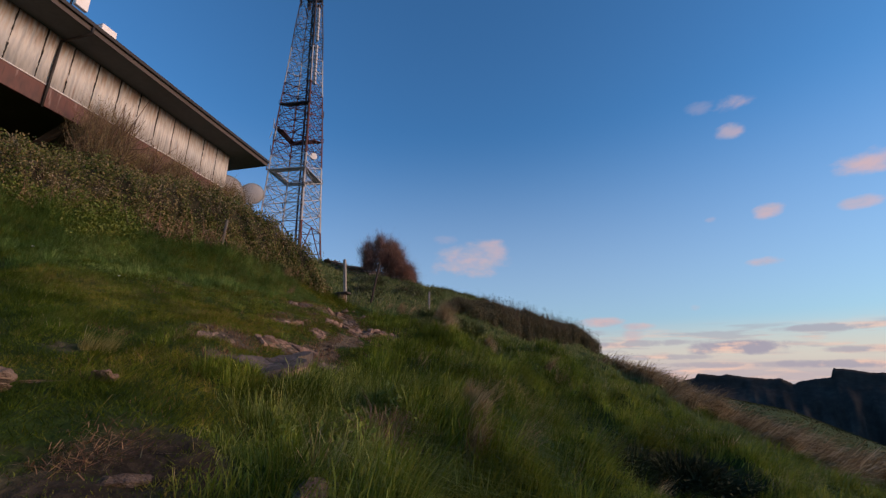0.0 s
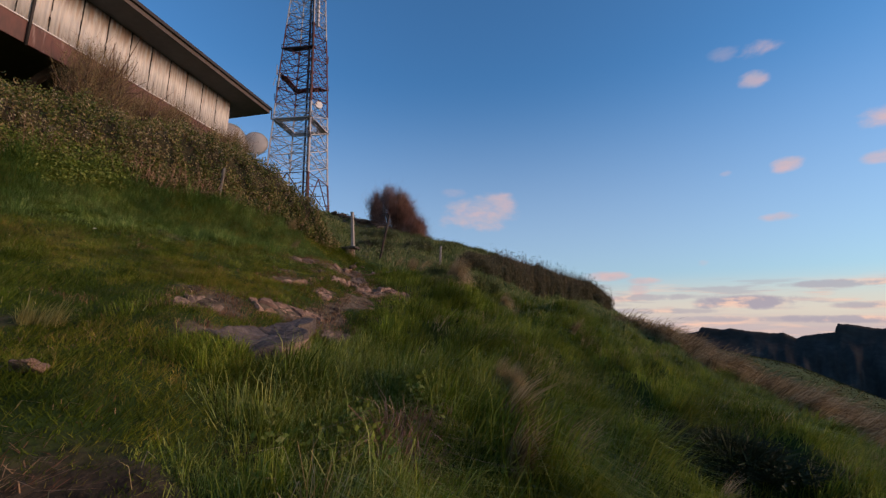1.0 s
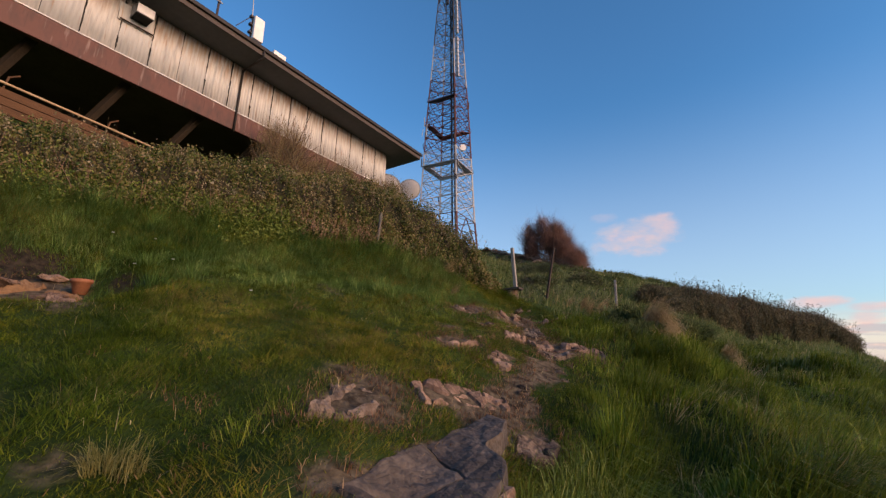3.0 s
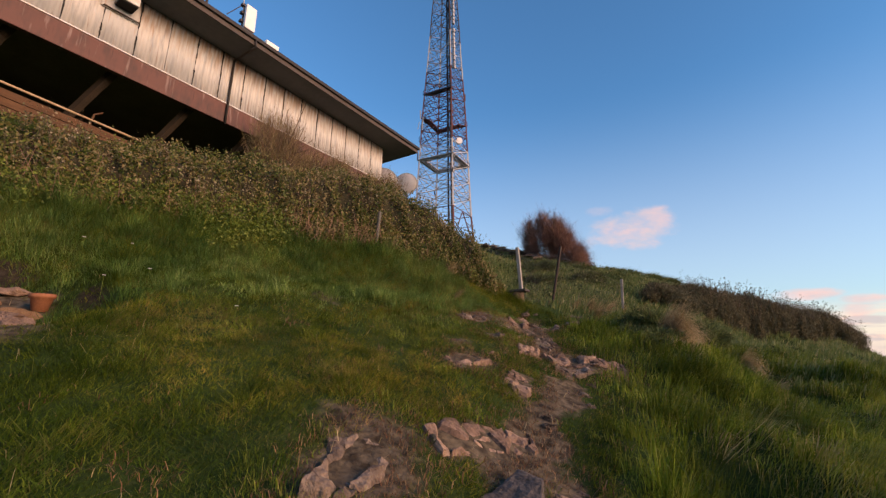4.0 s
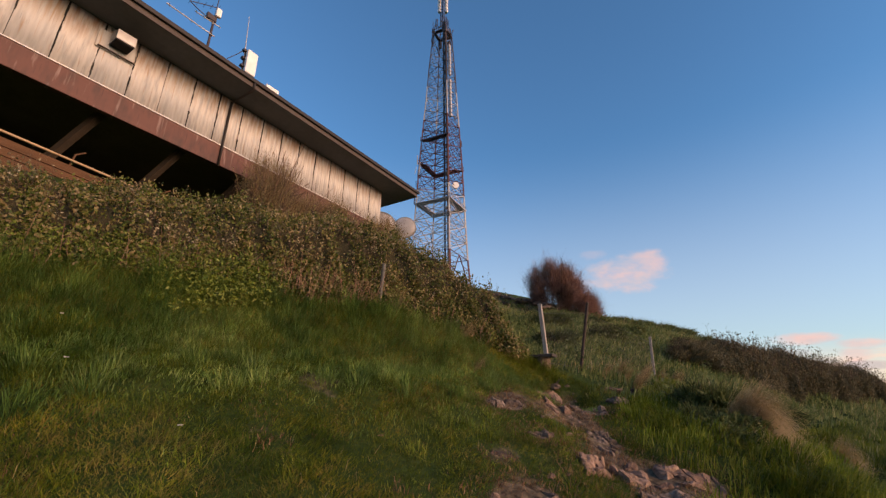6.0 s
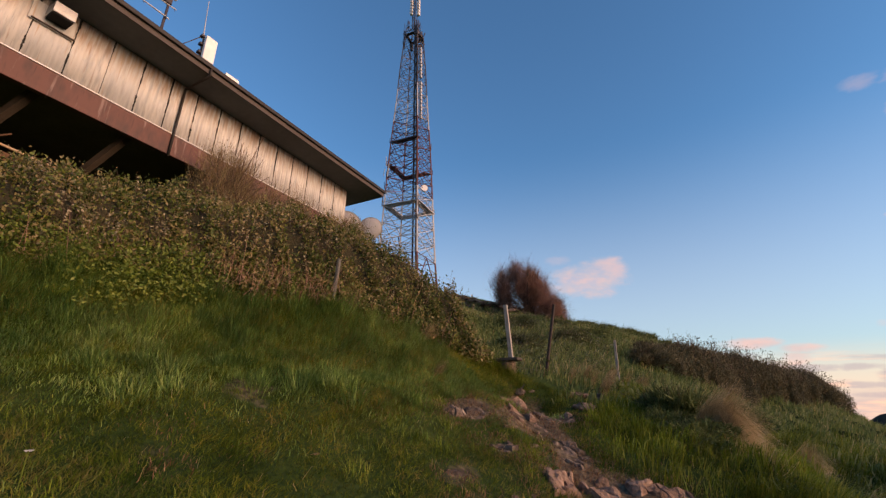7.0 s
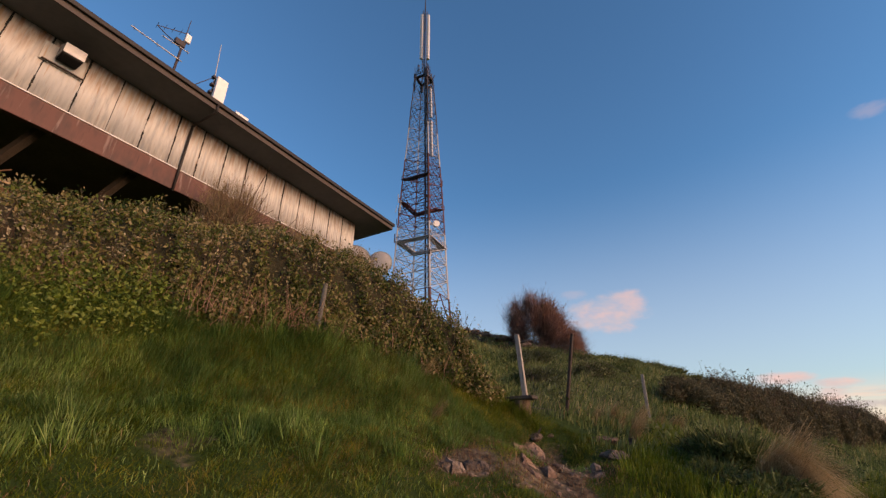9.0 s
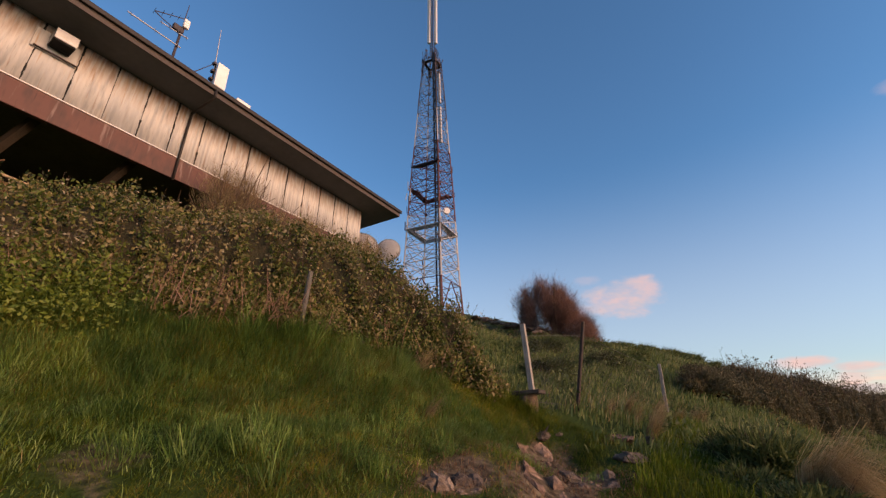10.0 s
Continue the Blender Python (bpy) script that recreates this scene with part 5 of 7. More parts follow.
bushy("low_shrub", -7.2, 16.5, "low dark shrub on the upper slope", 1.6, 0.55, 4000, M_SCRUB, 51, 0.10, leafy=0.04)
bushy("low_shrub", -8.6, 20.5, "low dark shrub on the upper slope", 2.0, 0.6, 4000, M_SCRUB, 52, 0.10, leafy=0.04)
bushy("low_shrub", -6.4, 20.0, "low dark shrub on the upper slope", 1.6, 0.55, 4000, M_SCRUB, 53, 0.10, leafy=0.04)
for bx, by, bw, bt, bs in ((-8.3, 33.5, 2.2, 0.55, 81), (-7.0, 33.0, 1.8, 0.5, 82), (-5.9, 32.4, 2.0, 0.6, 83), (-4.7, 31.6, 2.0, 0.5, 84), (-7.7, 30.2, 1.6, 0.45, 85), (-5.2, 29.0, 1.8, 0.5, 86), (-6.3, 26.6, 1.6, 0.5, 87), (-3.6, 30.6, 1.8, 0.55, 88), (-7.6, 23.6, 1.5, 0.45, 89), (-6.0, 22.6, 1.3, 0.4, 90)):
    bushy("low_shrub", bx, by, "low leafy green shrub on the skyline slope", bw, bt * 0.7, 2600, M_DARKLEAF, bs, 0.14, leafy=0.05)
# no shrubs grow here: dark growth added to blacken the shaded hollow
for bx, by, bw, bt, bs in ((1.25, 5.5, 1.5, 0.42, 57), (1.5, 6.3, 1.7, 0.45, 58), (0.95, 6.9, 1.2, 0.35, 59), (1.75, 7.0, 1.6, 0.38, 91)):
    bushy("low_shrub", bx, by, "low dark growth added for the shade in a grass hollow", bw, bt, 7000, M_HOLLOWSHADE, bs, 0.10, leafy=0.024)
bushy("low_shrub", -3.3, 11.2, "low dark green shrub beside the path", 0.8, 0.32, 5000, M_DARKLEAF, 64, 0.06, leafy=0.022)
# added likewise, for the shaded grass in the dip
bushy("low_shrub", -1.8, 5.7, "low dark growth standing in for shaded grass in a dip", 0.8, 0.16, 4000, M_HOLLOWSHADE, 92, 0.05, leafy=0.022)
bushy("gorse_bush", 5.1, 30.5, "small dark gorse bush on the ridge", 1.5, 0.45, 3500, M_HEDGE2, 48, 0.12)


# ---- fence, stump and pot ----
def fence():
    def stake(name, x, y, tall, lean, w, mat, label, sides=4):
        z = float(height(x, y)) - 0.15
        p = root(name, x, y, z, label, "fence post", "fence posts")
        bm = bmesh.new()
        beam(bm, (0, 0, 0), (lean[0], lean[1], tall + 0.15), w, w * 0.92, sides)
        bmesh.ops.bevel(bm, geom=bm.edges[:], offset=w * 0.06, segments=1, affect="EDGES")
        part("stake", bm, mat, p)
        return Vector((x, y, z)), Vector((x + lean[0], y + lean[1], z + tall + 0.15))

    a = stake("fence_post", -5.94, 12.22, 4.80 - float(height(-5.94, 12.22)), (-0.10, 0.0), 0.085, M_WOOD, "pale weathered square fence post beside the stump")
    b = stake("fence_post", -5.60, 13.3, 1.58, (0.34, 0.0), 0.078, M_DARKPOST, "dark leaning iron fence post", 6)
    c = stake("fence_post", -4.53, 17.05, 1.12, (0.03, 0.0), 0.075, M_WOOD, "thin grey fence post")
    d = stake("fence_post", -8.0, 9.05, 0.83, (0.10, 0.0), 0.080, M_GREYPOST, "short grey post standing in the hedge", 8)
    net = root("wire_netting", -5.4, 14.3, float(height(-5.4, 14.3)), "sagging grey wire netting between the fence posts", "fence netting")
    for (p0, p1), (q0, q1) in ((a, b), (b, c)):
        bm = bmesh.new()
        rows, cols = 9, 16 if p0.y < 12.6 else 30
        def spot(i, j):
            u, w = i / cols, 0.12 + 0.72 * j / rows
            g = p0.lerp(p1, w).lerp(q0.lerp(q1, w), u)
            return g - Vector((-5.4, 14.3, net.location.z)) + Vector((0.02, 0.02, -0.06 * math.sin(math.pi * u)))
        for i in range(cols):
            for j in range(rows):
                beam(bm, spot(i, j), spot(i + 1, j + 1), 0.0032, sides=3)
                beam(bm, spot(i + 1, j), spot(i, j + 1), 0.0032, sides=3)
        part("mesh_panel", bm, M_WIRE, net)
        for w in (0.15, 0.86):
            bm = bmesh.new()
            beam(bm, p0.lerp(p1, w) - net.location, q0.lerp(q1, w) - net.location, 0.009, sides=5)
            part("strand", bm, M_WIRE, net)


fence()


def stump():
    x, y = -5.94, 11.95
    z = 3.09
    s = root("stump", x, y, z, "sawn tree stump with a weathered plank on top", "stump")
    rng = random.Random(3)
    bm = bmesh.new()
    rings, seg, prev = 7, 18, None
    for i in range(rings):
        h = 0.52 * i / (rings - 1)
        r0 = 0.135 + 0.03 * (1 - i / (rings - 1)) ** 2
        ring = []
        for k in range(seg):
            a = 2 * math.pi * k / seg
            r = r0 * (1 + 0.07 * math.sin(3 * a + 1) + 0.04 * math.sin(7 * a) + rng.uniform(-0.02, 0.02))
            ring.append(bm.verts.new((r * math.cos(a), r * math.sin(a), h)))
        if prev:
            for k in range(seg):
                bm.faces.new((prev[k], prev[(k + 1) % seg], ring[(k + 1) % seg], ring[k]))
        prev = ring
    bm.faces.new(prev)
    part("trunk", bm, M_STUMP, s, "ridged brown bark", True)
    bm = box(bmesh.new(), (-0.25, -0.16, 0.52), (0.25, 0.15, 0.58), 0.012)
    for v in bm.verts:
        v.co.z += 0.03 * v.co.x
    part("plank", bm, M_STUMPTOP, s, "dark weathered plank")


stump()


def clay_bank():
    rim = [(-7.62, 3.45), (-7.45, 3.1), (-7.5, 2.5), (-7.9, 2.3), (-8.0, 2.8), (-7.88, 3.35)]
    slab = [(-7.22, 3.66), (-7.12, 3.52), (-7.16, 3.36), (-7.30, 3.30), (-7.42, 3.42), (-7.40, 3.50)]
    outcrop(slab, 0.16, "pale broken slab of dried clay below the pot", M_CLAY, lambda x, y, g: g + 0.035, 73, 0.002, 0.3, 1.2, 0.1)
    return outcrop(rim, 0.13, "crumbling orange clay face of a small cut bank", M_CLAY, lambda x, y, g: g + 0.0 + 0.05 * min(1.0, max(0.0, (-7.6 - x) / 0.4)), 71, 0.0, 0.3, 2.2, 0.3)


def pot():
    x, y = -7.34, 3.64
    z = float(height(x, y))
    p = root("flower_pot", x, y, z, "orange terracotta flower pot on bare clay", "flower pot")
    bm = bmesh.new()
    prof = [(0.0, 0.0), (0.062, 0.0), (0.086, 0.13), (0.101, 0.133), (0.105, 0.172), (0.09, 0.172), (0.078, 0.08), (0.0, 0.066)]
    seg, rows = 28, []
    for r, h in prof:
        rows.append([bm.verts.new((r * math.cos(2 * math.pi * k / seg), r * math.sin(2 * math.pi * k / seg), h)) for k in range(seg)] if r else [bm.verts.new((0, 0, h))])
    for a, b in zip(rows[:-1], rows[1:]):
        for k in range(seg):
            j = (k + 1) % seg
            if len(a) == 1:
                bm.faces.new((a[0], b[j], b[k]))
            elif len(b) == 1:
                bm.faces.new((a[k], a[j], b[0]))
            else:
                bm.faces.new((a[k], a[j], b[j], b[k]))
    part("pot_body", bm, M_POT, p, "", True)


pot()


# ---- rocks ----
def rock_mesh(name, seed, mat, flat=0.5):
    rng = random.Random(seed)
    bm = bmesh.new()
    for _ in range(22):
        v = Vector((rng.gauss(0, 1), rng.gauss(0, 1), rng.gauss(0, 1))).normalized()
        bm.verts.new((v.x * 0.5 * rng.uniform(0.75, 1.1), v.y * 0.4 * rng.uniform(0.75, 1.1), v.z * flat * 0.5 * rng.uniform(0.8, 1.05)))
    r = bmesh.ops.convex_hull(bm, input=bm.verts[:])
    bmesh.ops.delete(bm, geom=[v for v in bm.verts if not v.link_faces], context="VERTS")
    bmesh.ops.bevel(bm, geom=bm.edges[:], offset=0.022, segments=1, affect="EDGES")
    bmesh.ops.triangulate(bm, faces=bm.faces[:])
    bmesh.ops.subdivide_edges(bm, edges=bm.edges[:], cuts=1, use_grid_fill=True)
    for v in bm.verts:
        v.co += v.normal * 0.09 * noise.noise(v.co * 4 + Vector((seed, 0, 0))) + v.normal * 0.06 * noise.noise(v.co * 11 + Vector((0, seed, 0)))
    me = bpy.data.meshes.new(name)
    bm.to_mesh(me)
    bm.free()
    me.materials.append(mat)
    return me


def build_rocks():
    meshes = [rock_mesh("rock", 10 + k, M_ROCKPINK if k % 3 == 1 else M_ROCK, 0.45 + 0.1 * (k % 4)) for k in range(8)]
    rng = random.Random(12)

    def put(x, y, size, up=0.0, sx=1.0, label="small weathered rock bedded in the path", k=None, tilt=14):
        z = float(height(x, y)) + up
        me = meshes[rng.randrange(8) if k is None else k]
        ob = new("path_rock", me)
        ob.matrix_basis = pose(x, y, z, rng.uniform(-tilt, tilt), rng.uniform(-tilt, tilt), rng.uniform(0, 360)) @ Matrix.Diagonal((size * sx, size, size * 0.75, 1))
        tagged(ob, label, "rock", "rocks of the path")

    # rubble along the upper path
    for _ in range(85):
        u = rng.uniform(0, 1)
        y = 5.8 + 6.0 * u
        x = float(np.interp(y, PATH[:, 1], PATH[:, 0])) + rng.gauss(-0.15, 0.36)
        put(x, y, rng.choice([0.04, 0.05, 0.06, 0.08, 0.1, 0.12, 0.16]), -0.01)
    for x, y, s in ((-5.6, 11.5, 0.3), (-4.35, 11.3, 0.4), (-4.7, 12.2, 0.42), (-4.4, 12.6, 0.4)):
        put(x, y, s, 0.0, 1.3, "flat pinkish rock in the path below the stump")
    for x, y, s, k in ((-4.62, 6.95, 0.20, 2), (-4.75, 8.6, 0.2, 3), (-5.42, 6.25, 0.09, 4), (-4.65, 7.9, 0.2, 5)):
        put(x, y, s, -0.02, 1.3, "lichened outcrop stone in the turf", k)
    for k in range(14):
        x, y = -14.6 + 0.34 * k, 26.77 - 0.1275 * k + rng.uniform(-0.1, 0.3)
        put(x, y, rng.uniform(0.5, 0.9), 0.16, 1.9, "flat pale rock on the eroded crest", None, 6)
    put(-2.80, 2.32, 0.24, 0.04, 1.1, "pale pinkish stone in the turf", 1)
    put(-3.1, 1.6, 0.7, -0.02, 1.3, "broad grey stone beside the path", 0)
    put(-1.89, 1.75, 0.24, 0.0, 1.3, "broad grey stone in bare soil", 0, 6)
    put(-1.05, 1.95, 0.24, 0.0, 1.2, "small stone in bare soil", 2)
    put(-1.03, 3.50, 0.20, 0.03, 0.7, "reddish upright stone in long grass", 1)
    for x, y in ((-7.6, 3.1), (-7.9, 3.5), (-7.1, 3.3), (-8.1, 2.8)):
        put(x, y, 0.32, 0.03, 1.2, "clay-stained stone beside the flower pot", 1)
    put(-6.95, 3.4, 0.42, 0.06, 1.3, "rounded clay-stained boulder beside the flower pot", 4)


build_rocks()


def cell(seeds, k, rim):
    """The part of the outline rim that lies nearest to seed k, as a list of corners."""
    poly = [Vector(p) for p in rim]
    c = Vector(seeds[k])
    for j, q in enumerate(seeds):
        if j == k:
            continue
        d = Vector(q) - c
        m, out = (Vector(q) + c) / 2, []
        for i, p in enumerate(poly):
            r = poly[(i + 1) % len(poly)]
            a, b = (p - m).dot(d), (r - m).dot(d)
            if a <= 0:
                out.append(p)
            if a * b < 0:
                out.append(p.lerp(r, a / (a - b)))
        poly = out
        if len(poly) < 3:
            return []
    return poly


def outcrop(rim, spacing, label, mat, top, seed, gap=0.012, deep=0.3, rough=1.0, tilt=0.10, whole=1.0):
    """Bedrock laid bare inside an outline, split by joints into fitting angular pieces."""
    rng = random.Random(seed)
    xs, ys = [p[0] for p in rim], [p[1] for p in rim]
    cx, cy = sum(xs) / len(xs), sum(ys) / len(ys)
    z0 = float(height(cx, cy))
    ob = root("rock_outcrop", cx, cy, z0, label, "rock", "bare bedrock of the path")
    seeds, tries = [], 0
    while tries < 900:
        tries += 1
        p = (rng.uniform(min(xs), max(xs)), rng.uniform(min(ys), max(ys)))
        if all(math.hypot(p[0] - q[0], (p[1] - q[1]) * 0.7) > spacing for q in seeds):
            seeds.append(p)
    for k in range(len(seeds)):
        poly = cell(seeds, k, rim)
        if len(poly) < 3 or rng.random() > whole:
            continue
        c = sum(poly, Vector((0, 0))) / len(poly)
        ring = []
        for i, p in enumerate(poly):
            q = poly[(i + 1) % len(poly)]
            m = max(1, int((q - p).length / 0.05))
            for j in range(m):
                ring.append(p.lerp(q, j / m))
        n = len(ring)
        if n < 5:
            continue
        tx, ty, up = rng.uniform(-tilt, tilt), rng.uniform(-tilt, tilt), rng.uniform(-0.5, 0.5) * tilt * 0.3
        bm, rows = bmesh.new(), []
        for inset, drop in ((-0.02, deep), (0.0, 0.035), (0.012, 0.008), (0.05, 0.0), (0.11, 0.0), (0.2, 0.0)):
            row = []
            for p in ring:
                d = p - c
                ln = max(d.length, 1e-4)
                e = c + d * max(0.12, (ln - inset - gap) / ln)
                w = Vector((e.x * 7, e.y * 7, seed))
                e = e + Vector((noise.noise(w), noise.noise(w + Vector((9, 0, 0))))) * 0.018 * rough
                g = float(height(e.x, e.y))
                z = top(e.x, e.y, g) + tx * (e.x - c.x) + ty * (e.y - c.y) + up
                z += rough * (0.030 * noise.noise(w * 0.6) + 0.020 * noise.noise(w * 1.7) + 0.010 * noise.noise(w * 4.1))
                z = min(z, g + 0.35) - drop if drop < 0.1 else g - 0.12
                row.append(bm.verts.new((e.x - cx, e.y - cy, z - z0)))
            rows.append(row)
        for a, b in zip(rows[:-1], rows[1:]):
            for i in range(n):
                j = (i + 1) % n
                bm.faces.new((a[i], a[j], b[j], b[i]))
        last = rows[-1]
        mid = bm.verts.new(sum((v.co for v in last), Vector((0, 0, 0))) / n)
        for i in range(n):
            bm.faces.new((last[i], last[(i + 1) % n], mid))
        bmesh.ops.recalc_face_normals(bm, faces=bm.faces[:])
        bmesh.ops.triangulate(bm, faces=bm.faces[:])
        part("rock_piece", bm, mat, ob)
    return ob


def proud(h):
    return lambda x, y, g: g + h


LEDGE = [(-2.74, 3.30), (-2.56, 3.32), (-2.43, 3.46), (-2.36, 3.64), (-2.32, 3.84), (-2.36, 4.02), (-2.43, 4.20), (-2.57, 4.24), (-2.67, 4.42), (-2.66, 4.62), (-2.74, 4.84), (-2.92, 4.90), (-2.96, 4.55), (-2.93, 4.0), (-2.84, 3.6)]
FACE = [(-2.352, 3.60), (-2.30, 3.62), (-2.28, 3.83), (-2.31, 4.03), (-2.362, 4.01), (-2.330, 3.838)]
BARE = [
    ([(-2.52, 4.72), (-2.42, 4.90), (-2.50, 5.22), (-2.72, 5.38), (-2.78, 5.10), (-2.66, 4.78)], 0.17, M_ROCK, 0.10),
    ([(-3.52, 4.72), (-3.30, 4.62), (-3.12, 5.0), (-3.02, 5.5), (-3.2, 5.72), (-3.36, 5.3), (-3.5, 5.0)], 0.12, M_ROCKPINK, 0.05),
    ([(-3.62, 4.42), (-3.72, 4.15), (-3.5, 3.85), (-3.36, 3.62), (-3.22, 3.75), (-3.3, 4.1), (-3.42, 4.35)], 0.12, M_ROCK, 0.05),
    ([(-3.38, 6.15), (-3.66, 6.25), (-3.80, 6.75), (-3.58, 6.85), (-3.45, 6.5)], 0.14, M_ROCKPINK, 0.06),
    ([(-3.95, 7.30), (-4.2, 7.9), (-4.0, 8.15), (-3.82, 7.7)], 0.14, M_ROCKPINK, 0.06),
    ([(-3.55, 7.45), (-3.62, 7.75), (-3.35, 8.1), (-3.15, 8.05), (-3.3, 7.6)], 0.14, M_ROCK, 0.07),
    ([(-3.9, 7.95), (-3.7, 7.8), (-3.3, 8.15), (-2.95, 8.6), (-3.05, 8.85), (-3.45, 8.6), (-3.8, 8.3)], 0.12, M_ROCKPINK, 0.06),
    ([(-5.38, 8.1), (-5.2, 8.1), (-5.02, 8.55), (-5.1, 8.75), (-5.32, 8.6)], 0.12, M_ROCK, 0.04),
    ([(-5.1, 9.55), (-4.95, 9.2), (-4.55, 9.05), (-4.45, 9.3), (-4.75, 9.55)], 0.12, M_ROCKPINK, 0.04),
    ([(-4.35, 6.25), (-4.1, 6.2), (-3.95, 6.6), (-4.1, 6.8), (-4.3, 6.55)], 0.12, M_ROCKPINK, 0.03),
    ([(-5.75, 10.9), (-5.35, 10.35), (-5.2, 10.75), (-5.4, 11.3), (-5.6, 11.4)], 0.14, M_ROCKPINK, 0.04),
    ([(-4.9, 10.0), (-4.6, 9.7), (-4.3, 10.0), (-4.45, 10.4), (-4.75, 10.4)], 0.13, M_ROCK, 0.03),
    ([(-4.7, 7.85), (-4.5, 7.8), (-4.45, 8.05), (-4.62, 8.1)], 0.14, M_ROCK, 0.03),
    ([(-4.2, 8.55), (-3.95, 8.45), (-3.95, 8.9), (-4.2, 9.2), (-4.4, 9.0)], 0.13, M_ROCK, 0.02),
]


def in_rim(x, y, rim):
    """True where points lie inside an outline."""
    inside = np.zeros(np.shape(x), bool)
    for (ax, ay), (bx, by) in zip(rim, rim[1:] + rim[:1]):
        hit = ((ay > y) != (by > y)) & (x < (bx - ax) * (y - ay) / (by - ay + 1e-12) + ax)
        inside ^= hit
    return inside


def bare_rock(x, y):
    m = in_rim(x, y, LEDGE) | in_rim(x, y, FACE)
    for rim, _, _, _ in BARE:
        m |= in_rim(x, y, rim)
    return m


def ledge_top(x, y, g):
    return max(g + 0.02, 1.355 + 0.011 * (x + 2.6) + 0.172 * (y - 3.35))


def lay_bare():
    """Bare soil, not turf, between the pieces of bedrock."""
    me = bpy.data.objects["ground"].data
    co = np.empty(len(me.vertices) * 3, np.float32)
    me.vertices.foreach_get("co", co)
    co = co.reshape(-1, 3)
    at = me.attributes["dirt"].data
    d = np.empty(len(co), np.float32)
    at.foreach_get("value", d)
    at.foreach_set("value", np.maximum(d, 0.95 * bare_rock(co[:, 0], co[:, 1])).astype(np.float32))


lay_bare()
outcrop(LEDGE, 0.50, "broad flat cracked grey-brown rock ledge in the path", M_LEDGE, ledge_top, 5, 0.003, 0.3, 0.45, 0.012)
outcrop(FACE, 0.15, "broken pinkish front of the rock ledge", M_ROCKPINK, lambda x, y, g: ledge_top(x, y, g) - 0.03, 9, 0.002, 0.3, 1.0, 0.05)
for i, (rim, gapw, mat, h) in enumerate(BARE):
    outcrop(rim, gapw, "jointed pinkish-grey bedrock showing through the turf" if mat is M_ROCKPINK else "jointed grey bedrock showing through the turf", mat, proud(h * 0.42), 30 + i, 0.007, 0.2, 1.7, 0.17, 0.86)


clay_bank()


# ---- grass ----

